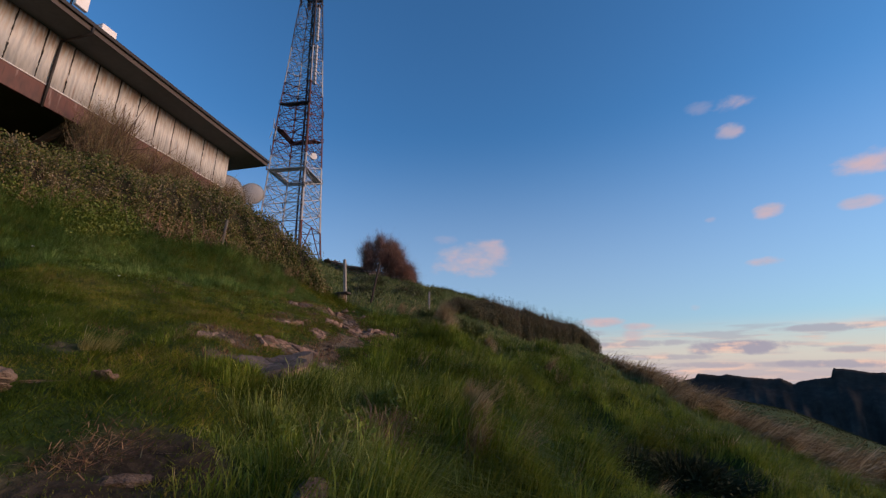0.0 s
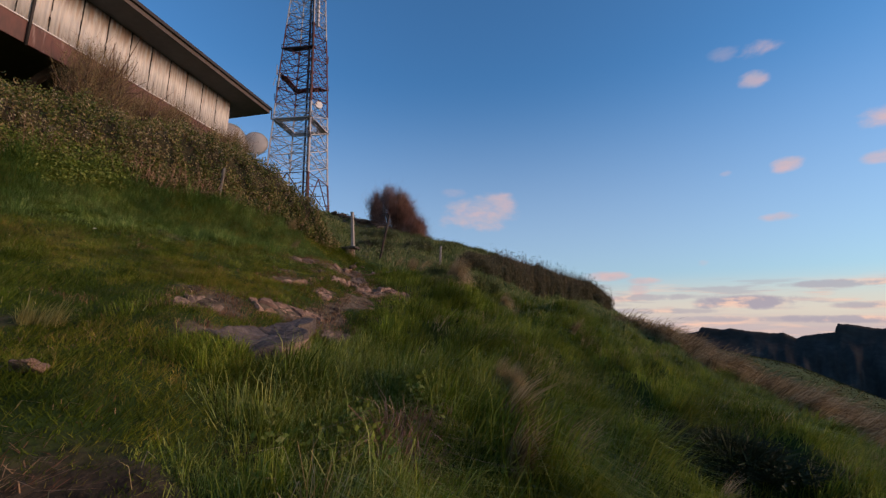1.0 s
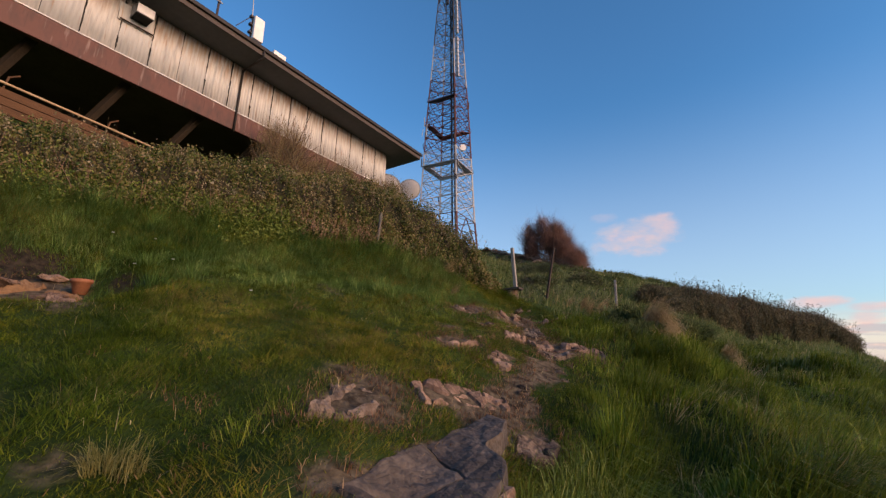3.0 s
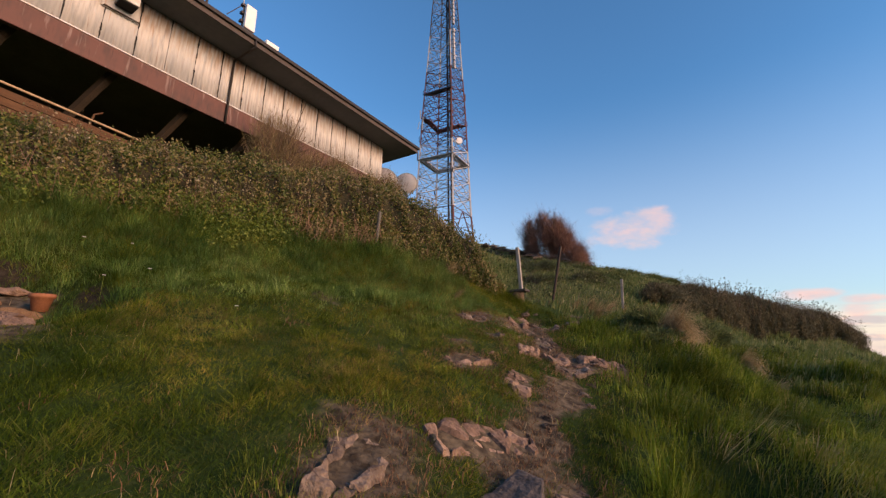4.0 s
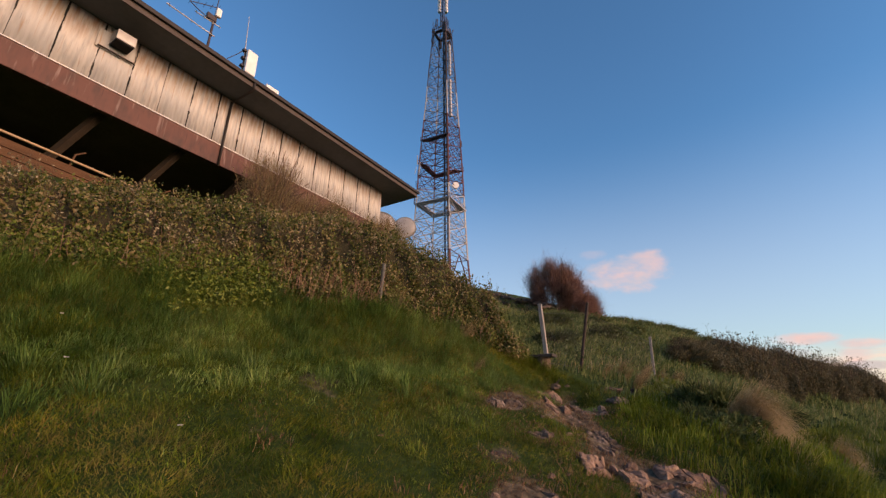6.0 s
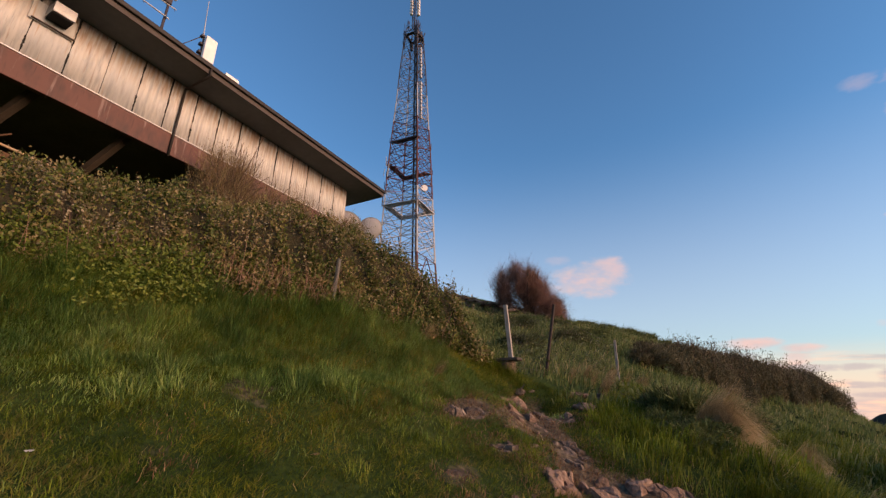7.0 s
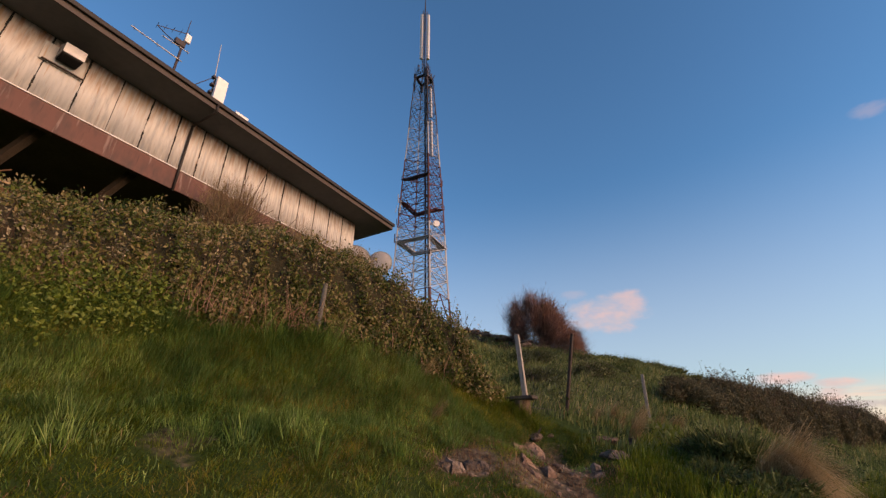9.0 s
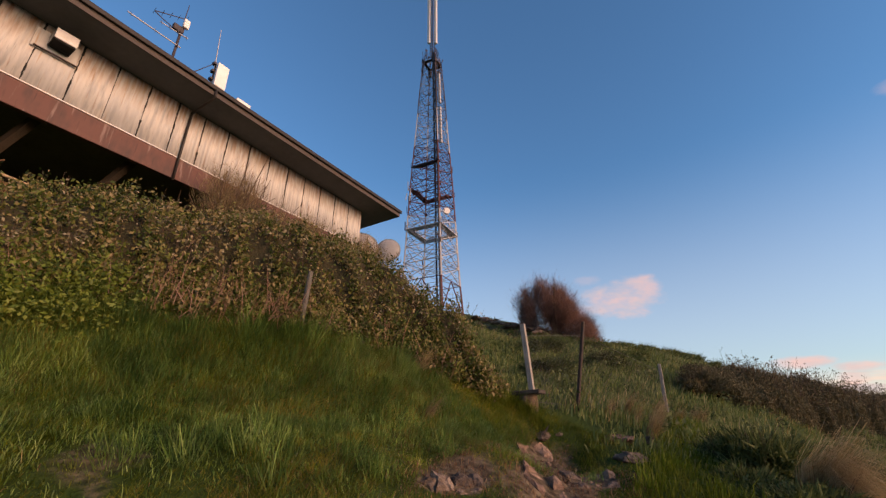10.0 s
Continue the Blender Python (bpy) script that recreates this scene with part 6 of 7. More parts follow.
def grow():
    # short turf on the lawn
    sets = []
    for x0, x1, y0, y1, per, seed in ((-9.8, -1.0, 0.2, 5.5, 7500, 1), (-9.6, -2.5, 5.5, 12.2, 5000, 2), (-10.5, 0.5, -4.0, 0.2, 1400, 41)):
        x, y, r, rng = scatter(x0, x1, y0, y1, per, seed)
        s = hedge_side(x, y)
        d = np.maximum(dirt_mask(x, y), 0.85 * peat_shade_mask(x, y)) + 0.25 * lumps(x, y, 0.35, 2.2)
        rightside = ease(x - np.interp(y, PATH[:, 1], PATH[:, 0]), 0.3, 0.8)
        keep = (r > d * 1.05) & (s < 0.1) & (r > rightside * 0.8) & ~bare_rock(x, y)
        sets.append((x[keep], y[keep]))
    x, y = np.concatenate([a for a, _ in sets]), np.concatenate([b for _, b in sets])
    rng = np.random.default_rng(71)
    s = hedge_side(x, y)
    patch = np.clip(0.5 + 0.45 * lumps(x, y, 0.9, 1.1) + 0.3 * lumps(x, y, 0.28, 2.6), 0, 1.2)
    tall = (0.034 + 0.070 * patch ** 2 + 0.07 * ease(s, -2.2, -0.4)) * rng.uniform(0.35, 1.5, len(x)) * (0.55 + 0.45 * ease(dirt_mask(x, y), 0.45, 0.1))
    swirl = np.stack([0.3 + 0.5 * lumps(x, y, 0.5, 1.7), 0.5 * lumps(x, y, 0.5, 3.9)], -1)
    stuff("lawn_grass", turf(on_ground(x, y, 0.01), tall, np.full(len(x), 0.0027), swirl, 11), M_LAWN, "short trampled green and straw-coloured turf", "grass")
    # taller grass below the hedge
    x, y, r, rng = scatter(-11.0, -4.5, 0.2, 12.2, 3000, 3)
    s = hedge_side(x, y)
    keep = (s > -3.4) & (s < 0.35) & (r < 0.10 + 0.90 * ease(s, -3.3, -1.4)) & (r > np.maximum(dirt_mask(x, y), peat_shade_mask(x, y))) & ((x < -6.9) | (y < 10.6))
    x, y, s = x[keep], y[keep], s[keep]
    tall = (0.07 + 0.11 * ease(s, -2.4, -0.4) + 0.05 * lumps(x, y, 0.6, 4.0) + 0.04 * lumps(x, y, 0.25, 7.0)) * rng.uniform(0.6, 1.4, len(x))
    stuff("bank_grass", blades(on_ground(x, y), tall, np.full(len(x), 0.0026), np.stack([0.45 + 0.55 * lumps(x, y, 0.6, 1.5), -0.15 + 0.55 * lumps(x, y, 0.5, 3.5)], -1), 12, 0.6), M_BANK, "taller grass along the hedge foot, sky sheen in its blue-green", "grass")
    # tufts that stand above the lawn and hang over the path's edge
    x, y, r, rng = scatter(-9.0, -1.6, 0.5, 12.0, 2100, 23)
    gap = path_gap(x, y)
    clump = lumps(x, y, 0.55, 12.0) + 0.5 * lumps(x, y, 0.22, 4.0)
    edge = ease(gap, 0.25, 0.4) * ease(gap, 0.95, 0.6)
    keep = (r < 0.85 * ease(clump, -0.1, 0.9) * (0.45 + 0.8 * edge)) & (hedge_side(x, y) < -0.3) & (dirt_mask(x, y) < 0.55) & ~bare_rock(x, y)
    x, y = x[keep], y[keep]
    lean = np.stack([0.35 + 0.5 * lumps(x, y, 0.4, 2.0), -0.1 + 0.5 * lumps(x, y, 0.4, 5.0)], -1)
    stuff("lawn_tufts", blades(on_ground(x, y), rng.uniform(0.035, 0.09, len(x)) * (1 + 0.7 * ease(path_gap(x, y), 0.9, 0.4)) * (0.5 + 0.5 * ease(y, 2.0, 4.5)), np.full(len(x), 0.0019), lean, 24, 0.6), M_LUSH, "rank green tufts in the turf", "grass")
    # long wind-combed grass right of the path
    sets = []
    for x0, x1, y0, y1, per, seed in ((-2.8, 4.5, 0.6, 6.5, 2100, 4), (-4.2, 7.0, 6.5, 15.0, 900, 5), (0.0, 5.0, -4.0, 0.6, 500, 42)):
        x, y, r, rng = scatter(x0, x1, y0, y1, per, seed)
        side = x - np.interp(y, PATH[:, 1], PATH[:, 0])
        gaps = ease(lumps(x, y, 0.7, 7.0) + 0.4 * lumps(x, y, 0.28, 11.0), -0.75, -0.2)
        keep = (rng.uniform(0, 1, len(x)) < 0.25 + 0.75 * gaps) & (side > 0.32) & (r > dirt_mask(x, y)) & (r < 0.25 + 0.75 * ease(side, 0.3, 0.9)) & ~bare_rock(x, y)
        sets.append((x[keep], y[keep]))
    x, y = np.concatenate([a for a, _ in sets]), np.concatenate([b for _, b in sets])
    rng = np.random.default_rng(72)
    side = x - np.interp(y, PATH[:, 1], PATH[:, 0])
    tuft = np.clip(0.5 + 0.55 * lumps(x, y, 0.62, 7.0) + 0.25 * lumps(x, y, 0.25, 2.0), 0, 1.1) * np.clip(np.hypot((x - 1.4) / 1.0, (y - 6.0) / 1.2) - 0.35, 0, 1)
    tall = (0.08 + (0.06 + 0.20 * tuft ** 1.4) * ease(side, 0.3, 1.0)) * rng.uniform(0.6, 1.35, len(x))
    comb = 0.35 + 0.65 * ease(side, 0.7, 1.8)
    lean = np.stack([(0.55 + 0.35 * lumps(x, y, 1.0, 9.0)) * comb, (-0.22 + 0.35 * lumps(x, y, 0.9, 8.0)) * comb], -1)
    stuff("long_grass", blades(on_ground(x, y), tall, np.where(y < 4.6, 0.0022, np.where(y < 7.0, 0.0034, 0.0048)), lean, 13, 0.45), M_LUSH, "long wind-combed green grass", "grass")
    # hummocks of grass, each combed its own way
    def hummocks(cx, cy, per, spread, tall, lean, wide, name, mat, label, seed):
        rng = np.random.default_rng(seed)
        n = len(cx)
        dx, dy = rng.normal(0, spread, (n, per)), rng.normal(0, spread, (n, per))
        x, y = (cx[:, None] + dx).ravel(), (cy[:, None] + dy).ravel()
        own = rng.uniform(0.45, 1.5, n)
        t = (tall * own[:, None] * rng.uniform(0.5, 1.2, (n, per)) * np.exp(-(dx ** 2 + dy ** 2) / (2 * (spread * 1.6) ** 2))).ravel()
        way = rng.normal(0, 0.28, (n, 2)) + lean
        out = np.stack([dx, dy], -1) / spread * 0.48 + way[:, None]
        keep = (np.maximum(dirt_mask(x, y), peat_shade_mask(x, y)) < 0.5) & ~bare_rock(x, y)
        stuff(name, blades(on_ground(x, y)[keep], t[keep], np.full(keep.sum(), wide), out.reshape(-1, 2)[keep], seed, 0.50), mat, label, "grass")
    x, y, r, rng = scatter(-2.6, 4.6, 0.8, 9.5, 9, 25)
    side = x - np.interp(y, PATH[:, 1], PATH[:, 0])
    keep = (side > 0.65) & (np.hypot((x - 1.4) / 1.0, (y - 6.0) / 1.2) > 1)
    thin = rng.uniform(0, 1, len(x)) < 0.55
    hummocks(x[keep & thin], y[keep & thin], 150, 0.085, 0.36, (0.60, -0.28), 0.0032, "grass_hummocks", M_LUSH, "tufted hummocks of long green grass", 26)
    x, y, r, rng = scatter(-2.4, 7.2, 1.0, 17.0, 1.9, 125)
    side = x - np.interp(y, PATH[:, 1], PATH[:, 0])
    keep = (side > 0.9) & (np.hypot((x - 1.4) / 1.0, (y - 6.0) / 1.2) > 1)
    x, y = x[keep], y[keep]
    hummocks(x, y, 300, 0.17, 0.40, (0.72, -0.36), 0.0030, "grass_tussocks", M_LUSH, "big wind-combed tussocks of long green grass", 126)
    x, y, r, rng = scatter(-2.6, 4.6, 0.8, 11.5, 2.2, 27)
    keep = (x - np.interp(y, PATH[:, 1], PATH[:, 0]) > 0.9)
    hummocks(x[keep], y[keep], 34, 0.05, 0.34, (0.85, -0.40), 0.0022, "pale_grass_hummocks", M_DRY, "straw-coloured wisps in the long grass", 28)
    rng = np.random.default_rng(43)
    x, y = np.concatenate([rng.uniform(-2.42, -1.85, 26), rng.uniform(-6.4, -5.5, 30)]), np.concatenate([rng.uniform(3.0, 4.3, 26), rng.uniform(11.62, 11.86, 30)])
    hummocks(x, y, 110, 0.075, 0.27, (0.2, -0.15), 0.0026, "ledge_tufts", M_LUSH, "lush tufts of grass at the foot of the ledge", 44)
    x, y = np.concatenate([rng.uniform(-2.60, -2.26, 18), rng.uniform(-2.72, -2.3, 12)]), np.concatenate([rng.uniform(3.05, 3.40, 18), rng.uniform(2.95, 3.2, 12)])
    hummocks(x, y, 90, 0.06, 0.17, (0.1, -0.2), 0.0020, "ledge_edge_tufts", M_LUSH, "fresh grass along the edge of the ledge", 144)
    # tufts by ledge and path whose sunlit brightness is in the material
    x, y = rng.uniform(-2.25, -1.35, 100), rng.uniform(3.0, 4.9, 100)
    hummocks(x, y, 120, 0.09, 0.30, (0.15, -0.25), 0.0021, "bright_tufts", M_SUNLIT, "lush tufts beside the ledge, brightened as if sunlit", 145)
    x, y = rng.uniform(-2.15, -0.8, 60), rng.uniform(2.2, 4.6, 60)
    keep = path_gap(x, y) > 0.5
    hummocks(x[keep], y[keep], 150, 0.10, 0.27, (0.35, -0.25), 0.0019, "fresh_tufts", M_SUNLIT, "yellow-green tufts beside the path, brightened as if sunlit", 45)
    x, y, r, rng = scatter(-8.8, -2.9, 1.8, 11.0, 6, 37)
    keep = (hedge_side(x, y) < -1.2) & (path_gap(x, y) > 0.4) & (lumps(x, y, 0.9, 14.0) > -0.35)
    hummocks(x[keep], y[keep], 110, 0.10, 0.13, (0.40, -0.20), 0.0017, "lawn_hummocks", M_LUSH, "small rank tufts in the grazed turf", 38)
    x, y, r, rng = scatter(-8.8, -2.2, 1.2, 11.0, 900, 39)
    keep = (lumps(x, y, 0.8, 21.0) + 0.5 * lumps(x, y, 0.3, 3.0) > 0.42) & (hedge_side(x, y) < -1.0) & (r < 0.5)
    x, y = x[keep], y[keep]
    stuff("lawn_thatch", blades(on_ground(x, y), rng.uniform(0.03, 0.09, len(x)), np.full(len(x), 0.0024), np.tile([0.3, -0.2], (len(x), 1)), 40, 0.8), M_THATCH, "red-brown dead patches in the turf", "thatch")
    x, y, r, rng = scatter(-10.5, -5.5, 0.4, 11.5, 7, 29)
    sd = hedge_side(x, y)
    keep = (sd > -2.7) & (sd < 0.0) & ((x < -7.0) | (y < 10.4))
    hummocks(x[keep], y[keep], 100, 0.08, 0.25, (0.55, -0.35), 0.0025, "bank_hummocks", M_BANK, "combed tufts of grass on the bank, sky sheen in their blue-green", 30)
    rng = np.random.default_rng(161)
    y = np.concatenate([rng.uniform(2.0, 10.6, 110), rng.normal(8.95, 0.12, 5)])
    x = hedge_line(y) + np.concatenate([rng.uniform(-0.25, 0.45, 110), rng.normal(0.3, 0.06, 5)])
    hummocks(x, y, 95, 0.09, 0.46, (0.30, -0.20), 0.0027, "hedge_foot_grass", M_BANK, "tall rank grass growing up into the hedge foot", 162)
    # the further slope, thinner and coarser
    x, y, r, rng = scatter(-16.0, 12.0, 11.5, 36.0, 190, 6)
    keep = (r > np.maximum(dirt_mask(x, y), peat_shade_mask(x, y))) & ((y > 12.6) | (x > -5))
    x, y = x[keep], y[keep]
    tall = (0.10 + 0.22 * np.clip(0.5 + 0.6 * lumps(x, y, 0.8, 3.0), 0, 1.2)) * rng.uniform(0.5, 1.5, len(x))
    stuff("slope_grass", blades(on_ground(x, y), tall, np.full(len(x), 0.011), np.tile([0.45, -0.1], (len(x), 1)), 14, 0.4), M_SLOPE, "coarse grass on the upper slope", "grass")
    x, y, r, rng = scatter(3.5, 16.0, 3.0, 30.0, 130, 8)
    tall = (0.18 + 0.14 * (0.5 + 0.5 * lumps(x, y, 1.6, 3.0))) * rng.uniform(0.6, 1.4, len(x))
    keep = (lumps(x, y, 0.9, 3.0) + 0.4 * rng.normal(0, 1, len(x)) > -0.05) & ((x < 4.0) | (x > 9.0) | (rng.uniform(0, 1, len(x)) < 0.4))
    x, y, tall = x[keep], y[keep], tall[keep]
    stuff("ridge_grass", blades(on_ground(x, y), tall, np.full(len(x), 0.010), np.tile([0.6, -0.2], (len(x), 1)), 15, 0.4), M_BANK, "rough grass on the falling slope", "grass")
    # dead thatch round the bare rock
    x, y, r, rng = scatter(-5.8, -2.2, 3.2, 11.5, 1500, 33)
    near = np.zeros(len(x), bool)
    for rim, _, _, _ in BARE:
        for (ax, ay), (bx, by) in zip(rim, rim[1:] + rim[:1]):
            for u in (0.0, 0.5):
                near |= np.hypot(x - ax - u * (bx - ax), y - ay - u * (by - ay)) < 0.24
    dd = dirt_mask(x, y)
    keep = (near | ((dd > 0.25) & (dd < 0.75) & (lumps(x, y, 0.4, 3.0) > -0.2))) & ~bare_rock(x, y) & (r < 0.8)
    x, y = x[keep], y[keep]
    stuff("thatch", blades(on_ground(x, y), rng.uniform(0.04, 0.11, len(x)), np.full(len(x), 0.0024), np.tile([0.4, -0.2], (len(x), 1)), 34, 0.8), M_THATCH, "red-brown dead thatch round the bare rock", "thatch")
    rng = np.random.default_rng(147)
    hummocks(rng.normal(-1.16, 0.06, 12), rng.normal(3.23, 0.12, 12), 80, 0.05, 0.30, (0.35, -0.75), 0.0030, "dead_tuft", M_DEADTUFT, "drooping red-brown dead grass beside a stone", 148)
    x, y = rng.uniform(-1.7, 0.3, 60), rng.uniform(4.9, 7.6, 60)
    keep = np.hypot((x + 1.75) / 0.5, (y - 5.7) / 0.7) > 1
    hummocks(x[keep], y[keep], 46, 0.10, 0.30, (0.95, -0.55), 0.0022, "combed_straw", M_STRAW, "pale stalks combed over by the wind", 149)
    # straw and roots lying on the bare soil
    rng = np.random.default_rng(47)
    u = rng.uniform(0, 1, 260)
    x, y = -2.13 + -0.04 * u + rng.normal(0, 0.08, 260), 1.61 + 0.34 * u + rng.normal(0, 0.07, 260)
    stuff("loose_straw", blades(on_ground(x, y, 0.0), rng.uniform(0.025, 0.08, len(x)), np.full(len(x), 0.0018), rng.normal(0, 3.0, (len(x), 2)), 48, 0.3), M_THATCH, "loose dead straw on bare soil", "straw")
    # scrub dotted over the far spur
    rng = np.random.default_rng(35)
    rr, aa = rng.uniform(55, 235, 15000), np.radians(rng.uniform(4, 46, 15000))
    x, y = rr * np.sin(aa), rr * np.cos(aa)
    keep = lumps(x, y, 14.0, 2.0) + 0.6 * rng.normal(0, 1, len(x)) > 0
    x, y = np.repeat(x[keep], 4), np.repeat(y[keep], 4)
    x, y = x + rng.normal(0, 0.35, len(x)), y + rng.normal(0, 0.35, len(x))
    p = on_ground(x, y, 0.0) + np.stack([0 * x, 0 * x, rng.uniform(0.05, 0.4, len(x))], -1)
    stuff("spur_scrub", leaves(p, np.full(len(p), 0.20), 36, 0.2, 1.3), M_SPUR, "rough scrub dotted over the far spur", "scrub")
    # low scrub among the grass of the upper slope
    x, y, r, rng = scatter(-15.0, -1.5, 13.0, 31.0, 5, 17)
    keep = lumps(x, y, 1.7, 2.0) + 0.5 * lumps(x, y, 0.6, 5.0) > 0.1
    x, y = np.repeat(x[keep], 9), np.repeat(y[keep], 9)
    p = on_ground(x, y) + rng.normal(0, 1, (len(x), 3)) * [0.13, 0.13, 0.0] + np.stack([0 * x, 0 * x, rng.uniform(0.05, 0.38, len(x))], -1)
    stuff("slope_scrub", leaves(p, np.full(len(p), 0.055), 18, 0.6, 2.0), M_SCRUB, "low dull scrub over the upper slope", "scrub")
    x, y, r, rng = scatter(-14.0, 2.0, 12.3, 31.0, 34, 19)
    keep = (lumps(x, y, 1.3, 6.0) > 0.1) & ((r < 0.35) | (np.hypot((x + 4.6) / 1.4, (y - 14.6) / 2.4) < 1))
    x, y = x[keep], y[keep]
    stuff("slope_straw", blades(on_ground(x, y), rng.uniform(0.2, 0.45, len(x)), np.full(len(x), 0.007), np.tile([0.5, -0.1], (len(x), 1)), 20, 0.4), M_DRY, "dry stalks on the upper slope", "straw")
    # straw scattered in the turf
    x, y, r, rng = scatter(-8.5, 3.5, 0.3, 12.0, 120, 9)
    keep = r < 0.08 + 0.3 * lumps(x, y, 1.1, 5.5)
    x, y = x[keep], y[keep]
    stuff("straw", blades(on_ground(x, y), rng.uniform(0.04, 0.16, len(x)), np.full(len(x), 0.0018), np.tile([0.5, -0.1], (len(x), 1)), 16, 0.7), M_DRY, "dry straw among the turf", "straw")


grow()


def plume_mesh(name, n, length, wide, rise, fall, seed, mat, thick=0.0024):
    """Stalks that rise from one root and stream over to +x in the wind."""
    rng = np.random.default_rng(seed)
    a, r = rng.uniform(0, 2 * np.pi, n), np.sqrt(rng.uniform(0, 1, n)) * wide
    base = np.stack([r * np.cos(a) * 1.6, r * np.sin(a), np.full(n, -0.05)], -1)
    ln = length * rng.uniform(0.45, 1.1, n)
    up, down = rise * rng.uniform(0.6, 1.3, n), fall * rng.uniform(0.7, 1.3, n)
    turn = rng.normal(0, 0.20, n)
    yaw = rng.uniform(0, 2 * np.pi, n)
    side = np.stack([np.cos(yaw), np.sin(yaw), 0.3 * np.sin(2 * yaw)], -1) * (thick * rng.uniform(0.6, 1.4, n))[:, None]
    rows = []
    for u, w in ((0.0, 1.0), (0.35, 0.9), (0.7, 0.7), (1.0, 0.1)):
        out = ln * (0.25 * u + 0.75 * u * u)
        p = base + np.stack([out * np.cos(turn), out * np.sin(turn), ln * (up * u - down * u * u)], -1)
        rows += [p - side * w, p + side * w]
    v = np.stack(rows, 1).reshape(-1, 3)
    k = np.arange(n)[:, None] * 8
    t = np.concatenate([k + f for f in ([0, 1, 3], [0, 3, 2], [2, 3, 5], [2, 5, 4], [4, 5, 7], [4, 7, 6])], 1).reshape(-1, 3)
    return array_mesh(name, v, t, mat)


def tussocks():
    big = [plume_mesh("dry_tussock", 2000, 1.05, 0.15, 2.25, 2.15, 80 + k, M_PLUME, 0.0032) for k in range(3)]
    low = [plume_mesh("dry_tussock", 340, 0.60, 0.26, 1.7, 1.35, 86 + k, M_TAN, 0.0105) for k in range(3)]
    green = [plume_mesh("straw_tuft", 260, 0.42, 0.13, 1.05, 0.40, 95 + k, M_STRAW, 0.0022) for k in range(2)]
    small = [plume_mesh("straw_tuft", 190, 0.40, 0.055, 1.25, 0.30, 90 + k, M_TAN, 0.0028) for k in range(3)]
    rng = random.Random(9)

    def put(name, me, x, y, s, label, category, group, turn):
        ob = new(name, me)
        ob.matrix_basis = pose(x, y, float(height(x, y)), 0, 0, turn) @ Matrix.Diagonal((s, s, s, 1))
        tagged(ob, label, category, group)

    for x, y, s in [(-2.80, 11.22, 0.64), (-2.68, 11.12, 0.72), (-2.56, 11.2, 0.62), (-1.62, 12.4, 0.42), (-0.80, 4.40, 0.24), (-0.70, 4.26, 0.2)]:
        put("dry_tussock", rng.choice(big), x, y, s, "tan dry tussock streaming over in the wind", "tussock", "dry tussocks", rng.uniform(-50, -25))
    for k in range(120):
        u, v = min(1.0, (k // 8 + rng.uniform(-0.22, 0.22)) / 14), rng.random()
        y = 21.5 - 7.5 * u + rng.uniform(-0.15, 0.15) - 2.6 * v * u
        x = 4.6 + 3.7 * min(1.0, u * 1.25) - 2.4 * v * v + rng.uniform(-0.3, 0.3)
        put("dry_tussock", rng.choice(low), x, y, rng.uniform(0.7, 1.25) + 0.4 * u, "low tan tussock combed flat along the ridge", "tussock", "dry tussocks", rng.uniform(-60, -25))
    for x, y, s in [(-3.5, 2.85, 0.55), (-3.6, 2.79, 0.45)]:
        put("straw_tuft", rng.choice(green), x, y, s, "yellow-green tuft of straw in the turf", "grass tuft", "straw tufts", rng.uniform(-60, 20))
    for x, y, s in [(-0.59, 3.36, 0.95), (-0.59, 3.38, 0.85), (-0.29, 3.64, 0.75), (-0.66, 3.70, 1.0), (-0.30, 3.92, 0.8), (0.03, 9.45, 0.9), (0.9, 4.9, 0.7), (-0.1, 6.2, 0.6), (-1.3, 11.2, 0.8), (-7.0, 10.4, 0.9), (-6.3, 9.6, 0.7), (-6.7, 11.4, 0.9), (-4.4, 12.9, 1.0), (-4.75, 13.7, 1.0), (-4.5, 14.2, 1.1), (-4.2, 14.9, 1.0), (-4.6, 15.4, 1.0), (-5.0, 14.6, 0.9), (-3.9, 15.8, 1.1), (-4.4, 13.2, 0.9), (-5.2, 13.9, 0.8), (-4.1, 16.4, 1.0)]:
        put("straw_tuft", rng.choice(small), x, y, s, "upright straw-coloured grass tuft", "grass tuft", "straw tufts", rng.uniform(-60, 20))


tussocks()


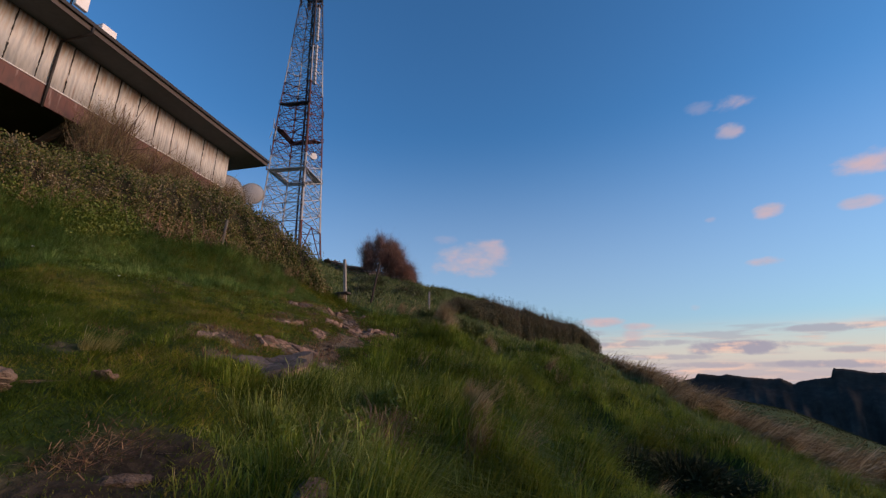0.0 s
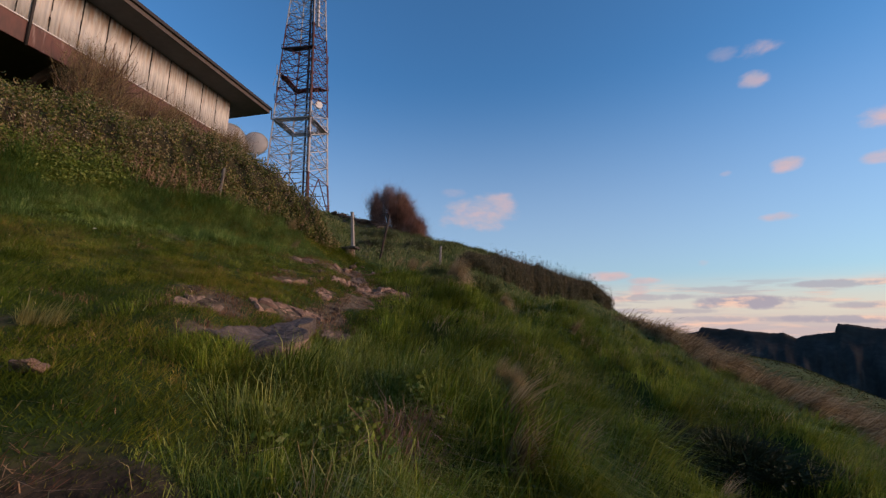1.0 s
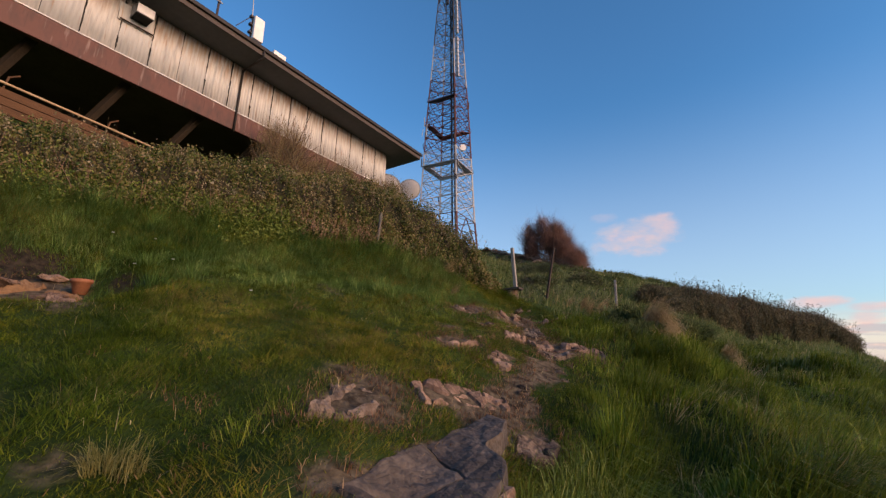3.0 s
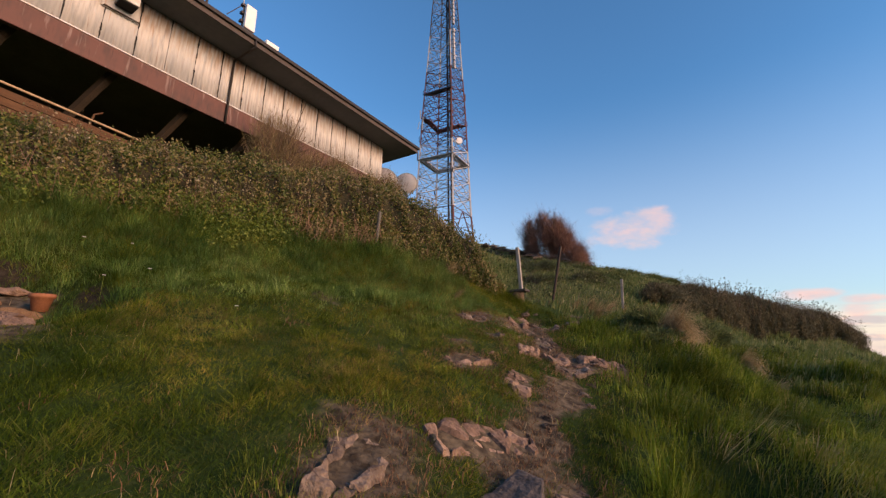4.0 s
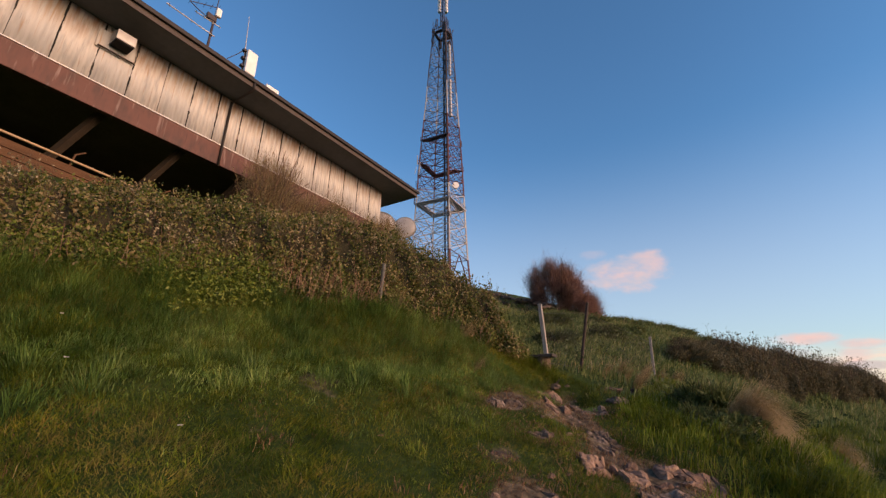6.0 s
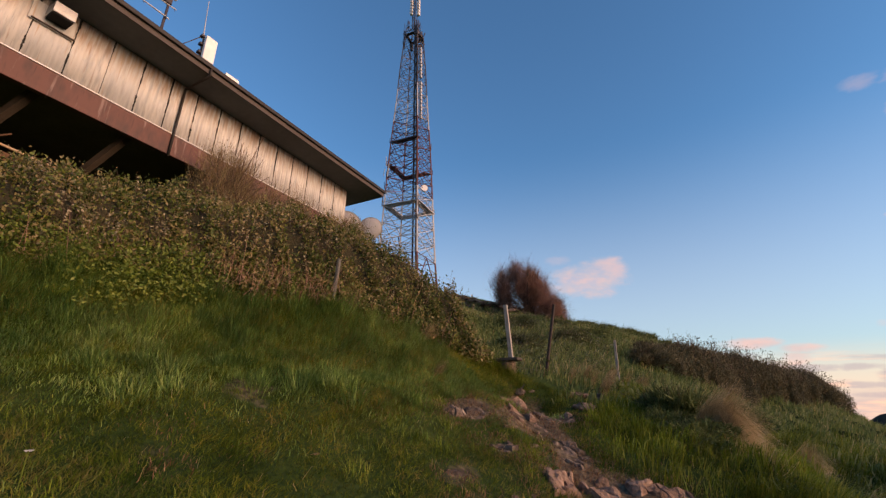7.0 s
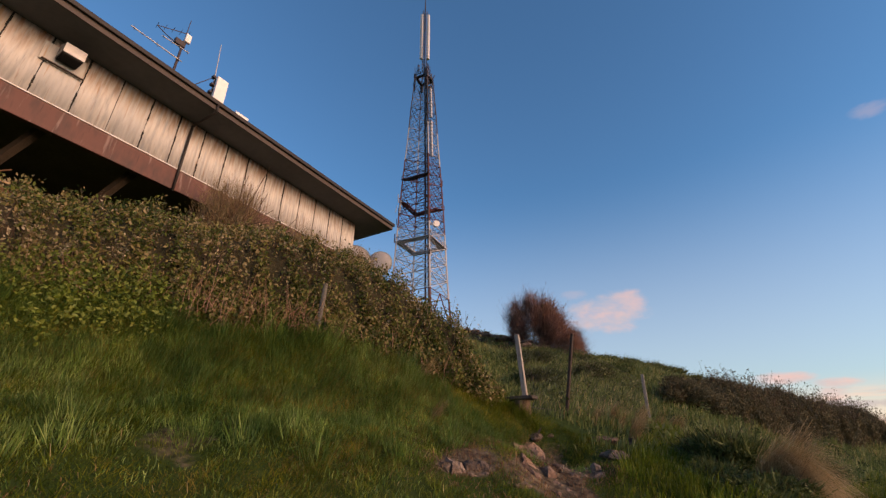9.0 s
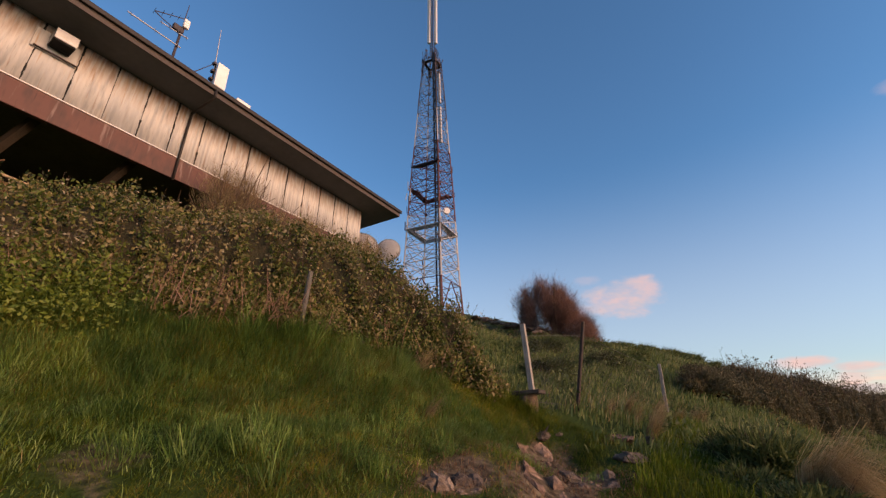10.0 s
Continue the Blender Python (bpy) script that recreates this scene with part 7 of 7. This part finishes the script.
def weeds():
    """A band of broad-leaved weeds below the hedge."""
    rng = np.random.default_rng(61)
    n = 130
    yc = rng.uniform(1.0, 7.2, n)
    xc = hedge_line(yc) + rng.uniform(-0.15, 0.55, n) * (0.6 + 0.4 * np.sin(yc * 2.3))
    s = rng.uniform(0.25, 0.65, n)
    xc = np.concatenate([xc, rng.uniform(-9.05, -8.34, 45)])
    yc = np.concatenate([yc, rng.uniform(5.70, 7.25, 45)])
    s = np.concatenate([s, rng.uniform(0.35, 0.65, 45)])
    xc = np.concatenate([xc, rng.uniform(-1.75, -1.15, 26)])
    yc = np.concatenate([yc, rng.uniform(2.65, 3.75, 26)])
    s = np.concatenate([s, rng.uniform(0.14, 0.26, 26)])
    n += 71
    per = 50
    p = np.stack([np.repeat(xc, per) + rng.normal(0, 0.10, n * per), np.repeat(yc, per) + rng.normal(0, 0.10, n * per), np.zeros(n * per)], -1)
    p[:, 2] = height(p[:, 0], p[:, 1]) + np.repeat(s, per) * rng.uniform(0.1, 1.0, n * per)
    stuff("weed_growth", leaves(p, np.full(len(p), 0.025), 62, 0.3, 1.9), M_WEED, "bright yellow-green broad-leaved weeds below the hedge", "weeds")


weeds()


def flowers():
    """A few white flower heads on the bank."""
    rng = random.Random(77)
    for x, y in [(-8.46, 4.18), (-8.35, 4.67), (-7.15, 4.45), (-7.09, 4.02), (-5.82, 4.73)]:
        f = root("white_flower", x, y, float(height(x, y)) - 0.02, "small white flower head standing in the bank grass", "flower", "white flowers on the bank")
        tall = rng.uniform(0.20, 0.30)
        part("stem", beam(bmesh.new(), (0, 0, 0), (0.03, -0.01, tall), 0.005, sides=5), M_WEED, f)
        bm = bmesh.new()
        c = bm.verts.new((0.03, -0.01, tall + 0.006))
        ring = [bm.verts.new((0.03 + (0.020 if k % 2 else 0.012) * math.cos(k * math.pi / 7), -0.01 + (0.020 if k % 2 else 0.012) * math.sin(k * math.pi / 7), tall + (0.004 if k % 2 else -0.004))) for k in range(14)]
        for k in range(14):
            bm.faces.new((c, ring[k], ring[(k + 1) % 14]))
        bmesh.ops.solidify(bm, geom=bm.faces[:], thickness=0.003)
        part("flower_head", bm, M_WHITE, f)


flowers()
